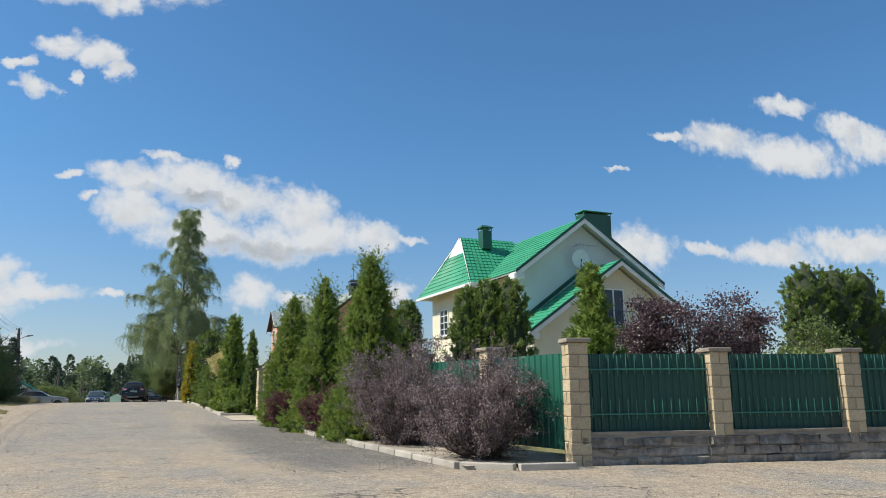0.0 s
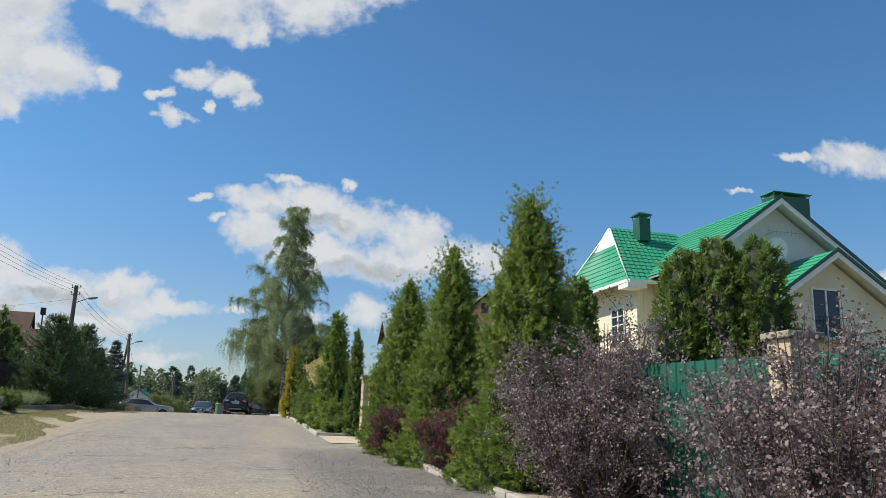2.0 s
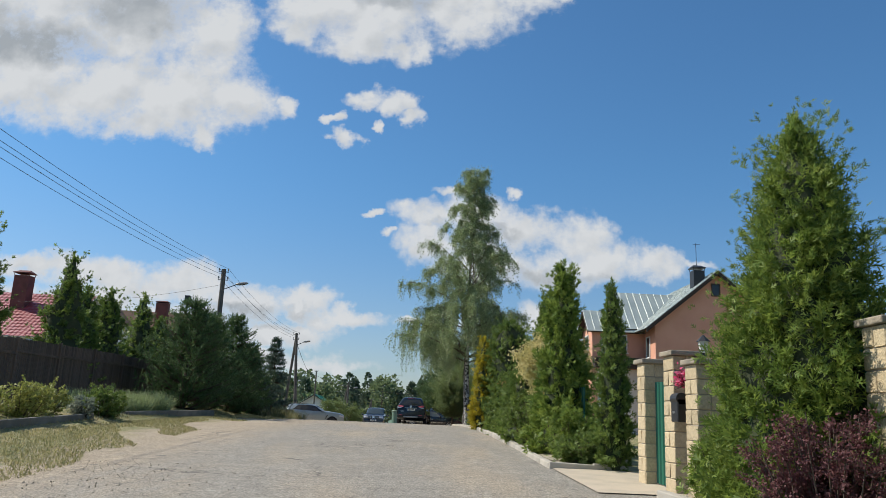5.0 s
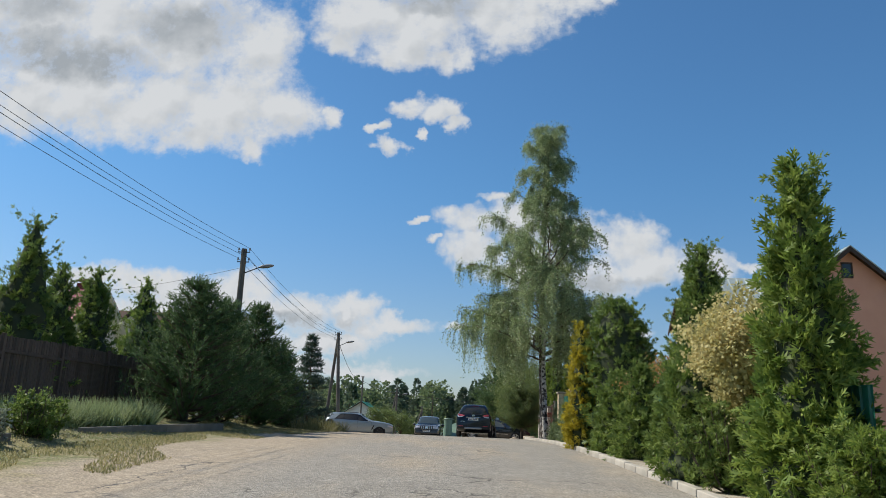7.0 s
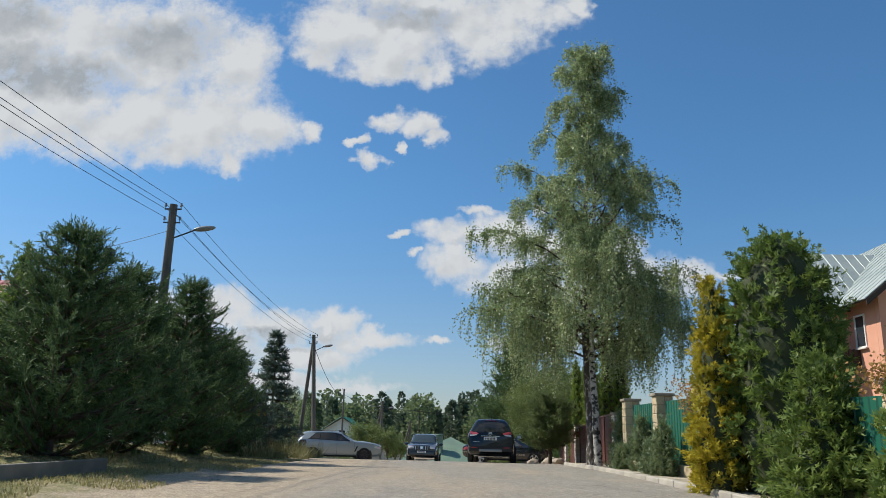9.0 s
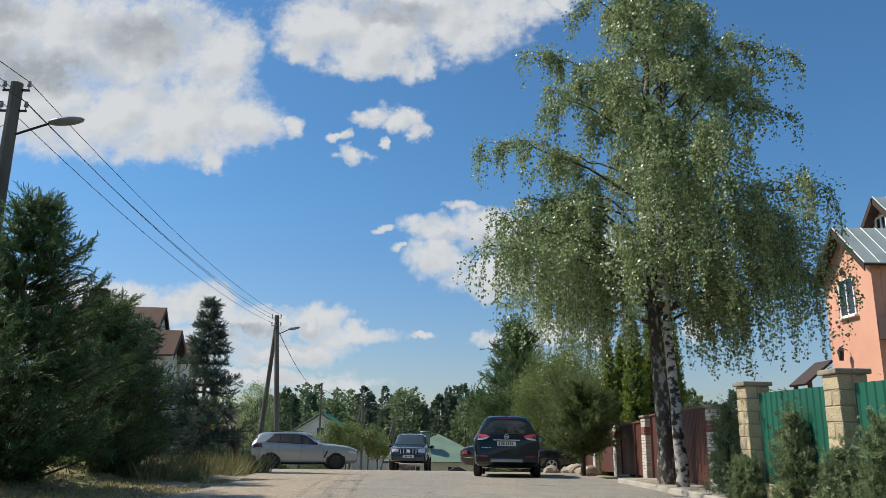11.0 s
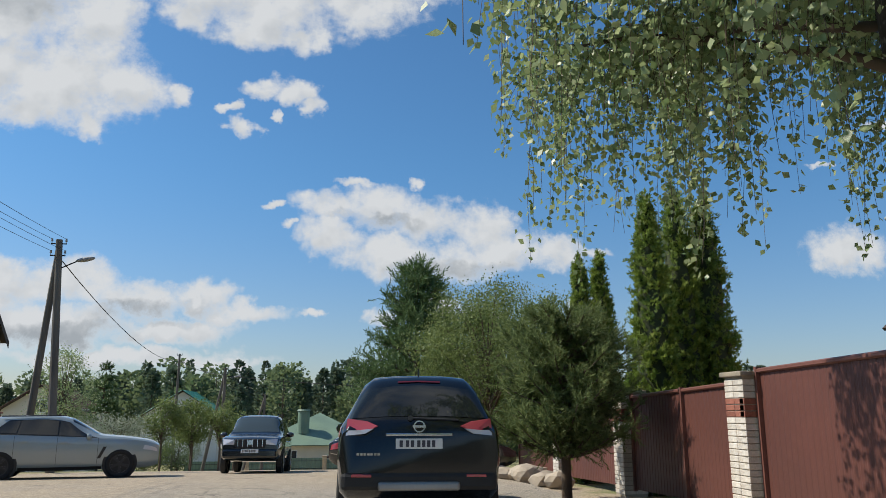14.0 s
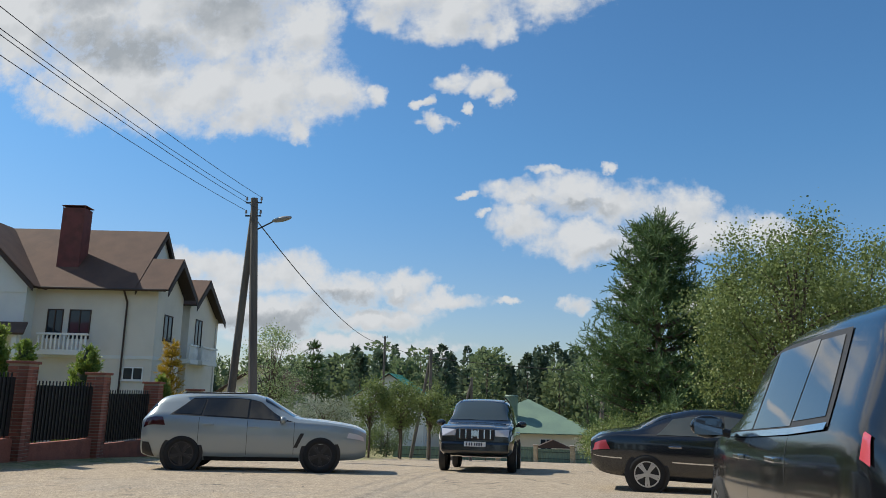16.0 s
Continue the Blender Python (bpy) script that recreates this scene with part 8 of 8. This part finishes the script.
# ---- planted row along the road ----
ROW = "thujas along the road"
thuja(at(6.25, 9.2), 5.0, 1.16, "tall conical thuja with bright feathery green sprays", 21000, seed=11, group=ROW, size=0.135, spray=FINE)
thuja(at(6.05, 13.4), 4.9, 1.12, "broad conical thuja with loose green sprays", 16000, seed=12, group=ROW, size=0.14, spray=FINE)
thuja(at(5.85, 17.1), 4.65, 1.2, "conical thuja beside the gate pillar", 17000, seed=13, group=ROW, size=0.14, spray=FINE)
thuja(at(5.5, 24.0), 3.75, 0.36, "slim dark columnar thuja by the driveway", 3600, L_THUJA_D, 14, spire, ROW, size=0.13, wild=0.05, up=1.3, rag=0.08)
thuja(at(5.1, 27.0), 4.65, 0.75, "conical thuja with ragged green sprays", 6500, seed=15, group=ROW, size=0.19)
thuja(at(5.98, 33.9), 4.9, 1.12, "tall dark conical thuja between golden shrubs", 8000, L_THUJA_D, 16, group=ROW, size=0.19)
thuja(at(5.5, 40.5), 4.65, 1.0, "broad dark green thuja", 5800, L_THUJA_D, 17, columnar, ROW, wild=0.2, size=0.19)
thuja(at(4.45, 41.0), 3.9, 0.5, "golden yellow thuja beside the green one", 3800, L_GOLD, 18, spire, ROW, size=0.17)
thuja(at(5.1, 36.0), 2.3, 0.7, "low dark thuja before the green fence", 3000, L_THUJA_D, 119, conical, ROW, size=0.18)
thuja(at(5.0, 38.4), 2.2, 0.75, "bushy dark thuja before the green fence", 3000, L_THUJA_D, 120, conical, ROW, size=0.18)
thuja(at(4.9, 30.6), 2.2, 0.75, "low dark thuja at the kerb", 3000, L_THUJA_D, 19, columnar, ROW, size=0.18)

shrub("barberry_bush", at(6.45, 7.0), 2.5, 1.65, 52000, L_PURPLE, "large dusty purple barberry bush", 21, stems=90, leaf=0.034)
shrub("barberry_bush", at(6.3, 2.8), 1.95, 1.6, 52000, L_PURPLE, "broad purple barberry bush near the corner pillar", 22, stems=90, leaf=0.034)
shrub("barberry_bush", at(5.75, 11.3), 1.45, 0.9, 30000, L_RED, "dark red barberry between the thujas", 23, stems=55, leaf=0.027)
shrub("barberry_bush", at(5.4, 16.0), 1.25, 0.8, 24000, L_RED, "small dark red barberry at the kerb", 24, stems=50, leaf=0.027)
broadleaf("variegated_willow", at(5.25, 29.4), 3.0, 0.95, 24000, L_CREAM, "cream and pink variegated willow on a stem", 25, 0.04, 0.4, 0.06, 120)
shrub("cypress_shrub", at(4.85, 28.9), 1.5, 0.8, 5000, L_THUJA_D, "low dark cypress under the variegated willow", 126, leaf=0.10, template=FROND)
shrub("cypress_shrub", at(5.0, 25.7), 1.1, 0.7, 5000, L_THUJA, "low spreading green cypress", 26, leaf=0.11, template=FROND)
shrub("cypress_shrub", at(5.1, 24.5), 0.6, 0.7, 4000, L_THUJA_D, "low cushion of dark juniper at the kerb", 27, leaf=0.11, template=FROND)
shrub("cypress_shrub", at(5.35, 17.9), 0.95, 0.75, 4500, L_THUJA, "low juniper beside the gate", 28, leaf=0.12, template=FROND)
broadleaf("rust_tree", at(5.85, 44.7), 2.35, 0.85, 5200, L_ORANGE, "small standard tree with rust coloured leaves", 29, 0.03, 0.58, 0.055, 30)
broadleaf("rust_tree", at(5.8, 36.8), 2.45, 0.75, 4200, L_ORANGE, "small standard tree with pinkish rust leaves", 30, 0.03, 0.58, 0.055, 30)
for k, (x, y, h) in enumerate(((4.85, 48.1, 1.5), (4.75, 45.6, 1.35), (4.95, 51.0, 1.75), (4.75, 46.6, 0.9), (4.7, 49.6, 0.7))):
    o = thing("juniper", at(x, y), "young upright juniper in the gravel bed", "shrub", "young junipers")
    evergreen(o, h, 0.2 + 0.12 * h, 1700, L_JUNIPER, 31 + k, spire, size=0.13, wild=0.25, up=1.7, core=0.35, rag=0.6, spray=FINE)

weeping_birch(at(4.62, 53.4))

# ---- past the birch ----
pine("pine_shrub", at(4.15, 61.2), 2.9, 1.25, "spreading bushy pine on a crooked bare trunk", 41, L_SHRUBPINE, 11, 0.125, 15, 0.09, 0.4, lambda f: np.sqrt(np.maximum(1 - (f - 0.35) ** 2 * 2.2, 0)), 0.2, shoot=26, template=FINGER)
for x, y, h, r, s in ((6.15, 65.9, 5.2, 0.42, 42), (6.75, 66.2, 5.4, 0.45, 43), (6.2, 62.2, 5.5, 0.56, 44), (7.0, 62.7, 6.0, 0.58, 45), (7.65, 62.8, 5.8, 0.64, 46)):
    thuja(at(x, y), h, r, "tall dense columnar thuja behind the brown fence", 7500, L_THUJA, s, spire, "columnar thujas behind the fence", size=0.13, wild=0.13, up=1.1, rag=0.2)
broadleaf("apple_tree", at(5.3, 72.2), 5.8, 2.2, 46000, L_APPLE, "full apple tree with light green leaves", 47, 0.12, 0.16, 0.062, 130)
broadleaf("apple_tree", at(7.4, 75.0), 6.0, 2.3, 36000, L_APPLE, "full fruit tree beside the apple tree", 48, 0.12, 0.16, 0.065, 110)
pine("pine_tree", at(4.8, 86.0), 10.0, 3.9, "large bushy dark pine with upright shoots", 49, L_PINE, 18, 0.40, 13, 0.2, 0.3, bole=0.03, shoot=13, template=FINGER)
pine("pine_tree", at(9.3, 92.0), 9.0, 2.6, "dark pine behind the fruit trees", 50, L_PINE, 15, 0.32, 9, 0.2, 0.3, bole=0.06)
for k, (x, y) in enumerate(((2.7, 83.0), (3.3, 86.5), (3.0, 90.0), (3.9, 80.0))):
    broadleaf("hedge_bush", at(x, y), 1.9, 1.2, 4000, L_APPLE, "rounded green bush of the roadside hedge", 51 + k, 0.04, 0.05, 0.07, 40, group="roadside bushes")

# ---- left side ----
pine("pine_shrub", at(-8.5, 43.2, 0.25), 4.9, 2.5, "dense young pine with upright candles", 61, L_PINE, 14, 0.19, 17, 0.1, 0.4, bole=0.0, shoot=13, template=FINGER)
pine("pine_shrub", at(-8.5, 46.4, 0.2), 4.7, 2.5, "dense dark young pine with upright candles", 62, L_PINE, 15, 0.19, 17, 0.1, 0.4, bole=0.0, shoot=13, template=FINGER)
pine("pine_shrub", at(-8.3, 49.9, 0.1), 5.3, 2.3, "dense young pine in front of the lamp pole", 63, L_PINE, 15, 0.19, 15, 0.1, 0.4, bole=0.0, shoot=13, template=FINGER)
pine("pine_shrub", at(-8.2, 53.4, 0.05), 4.0, 1.9, "lower dense young pine at the end of the row", 163, L_PINE, 12, 0.19, 14, 0.1, 0.4, bole=0.0, shoot=12, template=FINGER)
pine("spruce", at(-7.9, 60.3), 5.5, 1.8, "blue green spruce with level tiered branches", 64, L_SPRUCE, 17, 0.13, 11, 0.07, 0.0, lambda f: (1 - f) ** 0.9, 0.03, shoot=22)
pine("spruce", at(-8.3, 55.4), 4.0, 1.9, "smaller spruce with brownish shoots", 65, L_SPRUCE, 13, 0.14, 11, 0.06, 0.1, lambda f: (1 - f) ** 0.7, 0.03, shoot=18)
for x, y, h, r, s in ((-12.6, 39.8, 6.1, 1.35, 66), (-12.8, 44.5, 5.4, 1.3, 67), (-12.8, 48.8, 5.8, 1.25, 68), (-12.9, 42.2, 5.0, 1.35, 69), (-13.8, 35.7, 6.4, 1.4, 70), (-12.9, 51.9, 5.0, 1.35, 71)):
    thuja(at(x, y, 0.35), h, r, "dark thuja behind the wooden fence", 3200, L_THUJA_D, s, conical, "thujas behind the wooden fence", size=0.24, wild=0.3, rag=0.45)
shrub("round_bush", at(-7.9, 33.0, 0.1), 1.0, 0.85, 6000, L_THUJA_D, "low rounded dark bush at the bed's edge", 72, leaf=0.06)
for k, (x, y) in enumerate(((-8.5, 27.2), (-8.3, 29.0), (-8.6, 30.7), (-9.1, 28.0))):
    shrub("flowering_shrub", at(x, y, 0.15), 0.95, 0.8, 4500, L_LIME, "yellow green flowering shrub in the raised bed", 73 + k, leaf=0.06, group="shrubs of the raised bed")
shrub("silver_shrub", at(-7.75, 31.4, 0.15), 0.6, 0.45, 2500, L_SILVER, "small silvery leaved shrub", 78, leaf=0.05)

# ---- beyond the junction, left ----
for x, y, h, s in ((-8.2, 93.0, 3.9, 81), (-6.9, 95.0, 4.1, 82), (-5.7, 97.5, 4.0, 83), (-5.2, 101.0, 3.8, 84), (-7.6, 99.0, 3.8, 85)):
    broadleaf("young_tree", at(x, y), h, 1.05, 4200, L_APPLE, "slender young lime tree with a rounded bright crown", s, 0.06, 0.42, 0.10, 34, group="young trees on the verge")
broadleaf("silver_bush", at(-9.9, 90.5), 3.0, 1.5, 6000, L_SILVER, "big silvery willow bush beside the fence", 86, 0.05, 0.08, 0.07, 40)
pine("fir_tree", at(-13.2, 100.0), 6.9, 1.5, "dark green young fir tree in a garden", 87, L_PINE, 12, 0.22, 9, 0.08, 0.2)
pine("fir_tree", at(-16.5, 103.0), 6.2, 1.6, "dark green young fir beside another one", 88, L_PINE, 11, 0.22, 9, 0.08, 0.2)
broadleaf("purple_tree", at(-3.6, 122.0), 3.6, 1.2, 3500, L_PURPLE, "round dark red leaved tree by the green gate", 89, 0.06, 0.3, 0.12, 30)
broadleaf("birch", at(-14.3, 96.0), 7.2, 1.9, 9000, L_BIRCH, "pale young birch behind the house", 90, 0.08, 0.15, 0.09, 60)
pine("golden_conifer", at(-13.6, 82.0), 4.2, 0.7, "golden yellow conifer in the garden", 91, L_AMBER, 12, 0.14, 8, 0.05, 0.5)
for x, y, h, r, s in ((-14.8, 74.0, 3.5, 0.75, 92), (-13.6, 76.5, 3.2, 0.65, 93), (-16.0, 77.0, 3.4, 0.6, 94), (-12.8, 79.8, 2.6, 0.35, 95)):
    thuja(at(x, y), h, r, "green conical thuja behind the brick fence", 3000, L_THUJA, s, spire, "thujas behind the brick fence", size=0.2)

for k, (x, y, h) in enumerate(((-19.5, 104.0, 3.0), (-17.0, 105.5, 2.6), (-14.6, 107.0, 3.1), (-12.2, 108.5, 2.5), (-10.2, 110.0, 2.9), (-21.5, 100.5, 3.2))):
    broadleaf("hedge_bush", at(x, y), h, 1.7, 5000, L_APPLE if k % 2 else L_FARB, "bushy green roadside hedge beyond the junction", 151 + k, 0.05, 0.04, 0.10, 50, group="bushes beyond the junction")

# ---- garden behind the green fence ----
for x, y, h, r, s in ((8.95, 8.8, 4.2, 0.52, 101), (9.4, 8.4, 4.4, 0.56, 102), (9.85, 8.0, 4.35, 0.56, 103), (8.1, 11.4, 4.0, 0.55, 104), (7.6, 14.1, 3.7, 0.6, 114)):
    thuja(at(x, y), h, r, "clipped columnar thuja in the garden", 4200, L_THUJA_D, s, columnar, "clipped thujas in the garden", size=0.17, wild=0.08, up=1.0, rag=0.12)
thuja(at(9.3, 3.3), 3.95, 0.62, "young yellowish thuja with open sprays", 3600, L_THUJA, 105, conical, size=0.24, core=0.5, wild=0.22)
for x, y, r, s in ((15.5, 9.5, 1.05, 106), (16.6, 8.8, 1.5, 107), (18.4, 8.6, 1.2, 108)):
    broadleaf("purple_tree", at(x, y), 4.3, r, 16000, L_NINEBARK, "purple leaved ninebark tree behind the fence", s, 0.07, 0.1, 0.075, 44, group="purple trees")
for x, s in ((21.2, 109), (22.5, 110), (23.8, 111)):
    thuja(at(x, 8.2), 5.5, 0.95, "tall clipped thuja hedge plant", 3400, L_THUJA_D, s, columnar, "clipped hedge thujas", size=0.2, wild=0.06, up=1.0, rag=0.12)
broadleaf("garden_shrub", at(19.6, 6.8), 3.4, 1.1, 5000, L_APPLE, "light green garden shrub", 112, 0.05, 0.1, 0.08, 40)
broadleaf("garden_shrub", at(17.6, 5.6), 2.6, 0.8, 3600, L_APPLE, "green shrub behind the fence", 113, 0.05, 0.1, 0.08, 36)

# ---- woods ----
def woods():
    rs = np.random.default_rng(5)
    pieces, trunks = [], []
    # the last row, unseen behind the start, is added to darken car reflections
    for row, (y0, n, span, hh) in enumerate(((168, 64, 80, 12.2), (182, 76, 100, 14.2), (200, 80, 125, 16), (225, 80, 150, 17.3), (150, 12, 30, 11), (-48, 30, 60, 10))):
        for k in range(n):
            x = -span + 2 * span * (k + rs.uniform(0, 1)) / n
            if row == 4:
                x += 42
            y = y0 + rs.uniform(-7, 7)
            h = hh * rs.uniform(0.78, 1.1) * (0.86 if x < -30 else 1.0)
            z0 = float(gz(y))
            broad = rs.uniform() < (0.55 if x < -20 else 0.2)
            m = 720
            f = rs.uniform(0.02, 1, m) ** 1.1
            prof = np.sqrt(np.maximum(1 - (f - 0.55) ** 2 * 4.2, 0.02)) if broad else np.minimum(1, 0.5 + f * 2.4) * (1.02 - f) ** 0.85
            a = rs.uniform(0, 6.283, m)
            R = (3.6 if broad else 3.4) * h / 15 * prof * rs.uniform(0.45, 1.05, m)
            P = np.stack([x + R * np.cos(a), y + R * np.sin(a), z0 + f * h], 1)
            D = np.stack([np.cos(a), np.sin(a), np.full(m, 0.5)], 1) + 0.5 * rs.normal(size=(m, 3))
            pieces.append(scatter(*LEAF, P, D, 0.8 * rs.uniform(0.6, 1.3, m), rs, 0.9, i=1 if broad else 0))
            trunks.append(tube([(x, y, z0 - 0.3), (x, y, z0 + h * 0.9)], [0.2, 0.04], 5, 2))
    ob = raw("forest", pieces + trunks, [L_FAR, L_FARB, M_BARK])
    tagged(ob, "dark mixed pine and birch forest beyond the village, with an unseen belt added behind the start", "forest", kind="stuff")


woods()


# ---- grasses ----
def grass_clump(name, place, label, n, rx, ry, h, leaves, seed, kind="", category="grass"):
    """Many narrow blades bending out of the ground."""
    rs = np.random.default_rng(seed)
    o = thing(name, place, label, category)
    a, q = rs.uniform(0, 6.283, n), np.sqrt(rs.uniform(0, 1, n))
    P = np.stack([q * rx * np.cos(a), q * ry * np.sin(a), np.zeros(n) - 0.02], 1)
    D = np.stack([0.45 * rs.normal(size=n), 0.45 * rs.normal(size=n), np.ones(n)], 1)
    V = np.array([(-0.012, 0, 0), (0.012, 0, 0), (0.009, 0.02, 0.5), (-0.009, 0.02, 0.5), (0.001, 0.12, 1.0), (-0.001, 0.12, 1.0)])
    L_ = h * rs.uniform(0.5, 1.15, n)
    d = unit(D)
    side = unit(np.cross(d, rs.normal(size=(n, 3))))
    back = np.cross(d, side)
    W = P[:, None, :] + side[:, None, :] * V[None, :, 0, None] + back[:, None, :] * (V[None, :, 1] * L_[:, None])[..., None] + d[:, None, :] * (V[None, :, 2] * L_[:, None])[..., None]
    V3 = W.reshape(-1, 3)
    i = np.arange(n)[:, None] * 6
    F4 = np.concatenate([i + np.array([[0, 1, 2, 3]]), i + np.array([[3, 2, 4, 5]])])
    raw("foliage", [(V3, F4, 0)], [leaves], o)
    return o


L_BLUEGRASS = leaf_mat("grey green ornamental grass", (0.19, 0.25, 0.11), (0.42, 0.48, 0.26), (0.28, 0.34, 0.16), trans=0.4)
L_DRYGRASS = leaf_mat("dry tall grass", (0.12, 0.13, 0.04), (0.36, 0.32, 0.16), (0.2, 0.2, 0.08))
for k_, (x, y, rx, ry) in enumerate(((-8.9, 35.6, 0.7, 0.8), (-8.6, 37.0, 0.7, 0.8), (-9.2, 34.4, 0.6, 0.7), (-8.2, 38.3, 0.6, 0.7))):
    grass_clump("ornamental_grass", at(x, y, 0.25), "clump of grey green ornamental grass", 1500, rx, ry, 0.75, L_BLUEGRASS, 200 + k_)
for k_, (x, y) in enumerate(((-6.6, 54.0), (-6.5, 57.4), (-6.3, 59.6))):
    grass_clump("tall_grass", at(x, y, 0.0), "tuft of tall dry grass on the verge", 420, 0.8, 1.2, 0.7, L_DRYGRASS, 210 + k_)


def lawn():
    """Short uneven grass of the left verge, thinning towards the road."""
    rs = np.random.default_rng(77)
    n = 60000
    y = rs.uniform(8, 60, n)
    edge = edges(y)[0]
    x = edge - 0.15 - np.abs(rs.normal(size=n)) * 2.2
    keep = (x > -10) & (np.array([noise.noise(Vector((a * 0.5, b * 0.35, 3.0))) for a, b in zip(x, y)]) + (edge - x) * 0.22 > 0.12)
    x, y = x[keep], y[keep]
    z = np.array([float(gz(b)) + bank(a, b) for a, b in zip(x, y)])
    P = np.stack([x, y, z - 0.01], 1)
    D = np.stack([0.5 * rs.normal(size=len(x)), 0.5 * rs.normal(size=len(x)), np.ones(len(x))], 1)
    ob = raw("grass", [scatter(*LEAF, P, D, rs.uniform(0.035, 0.09, len(x)), rs, 0.35)], [leaf_mat("verge grass", (0.21, 0.215, 0.085), (0.50, 0.44, 0.24), (0.35, 0.31, 0.15), trans=0.4)])
    tagged(ob, "short dry grass on the verge", "grass", kind="stuff")


lawn()


def loose_stones():
    """Chippings lying on the worn road: along its sandy side and in the gravel before the planting bed."""
    rs = np.random.default_rng(91)
    block = [(-0.5, -0.4, -0.3), (0.5, -0.45, -0.3), (0.45, 0.5, -0.3), (-0.4, 0.45, -0.3), (-0.3, -0.25, 0.35), (0.32, -0.3, 0.3), (0.25, 0.3, 0.4), (-0.28, 0.25, 0.3)]
    quads = [(0, 1, 5, 4), (1, 2, 6, 5), (2, 3, 7, 6), (3, 0, 4, 7), (4, 5, 6, 7)]
    xs = np.concatenate([rs.uniform(2.6, 5.35, 3000), rs.normal(-3.0, 1.3, 3000), rs.uniform(-6, 7, 1500)])
    ys = np.concatenate([rs.uniform(2.0, 18.5, 3000), rs.uniform(-8, 22, 3000), rs.uniform(-9.5, -1.5, 1500)])
    left, right = edges(ys)
    keep = (xs > left) & (xs < right)
    xs, ys = xs[keep], ys[keep]
    P = np.stack([xs, ys, gz(ys) + 0.020], 1)
    D = np.stack([rs.normal(size=len(xs)), rs.normal(size=len(xs)), 0.2 * rs.normal(size=len(xs))], 1)
    ob = raw("gravel", [scatter(block, quads, P, D, rs.uniform(0.007, 0.02, len(xs)), rs)], [mat("loose chippings", (0.40, 0.355, 0.30), (0.29, 0.26, 0.22), rough=0.95, scale=1.5, fine=40, island=0.3, bump=0.0)])
    tagged(ob, "loose grey and sandy chippings on the road", "gravel", kind="stuff")


loose_stones()
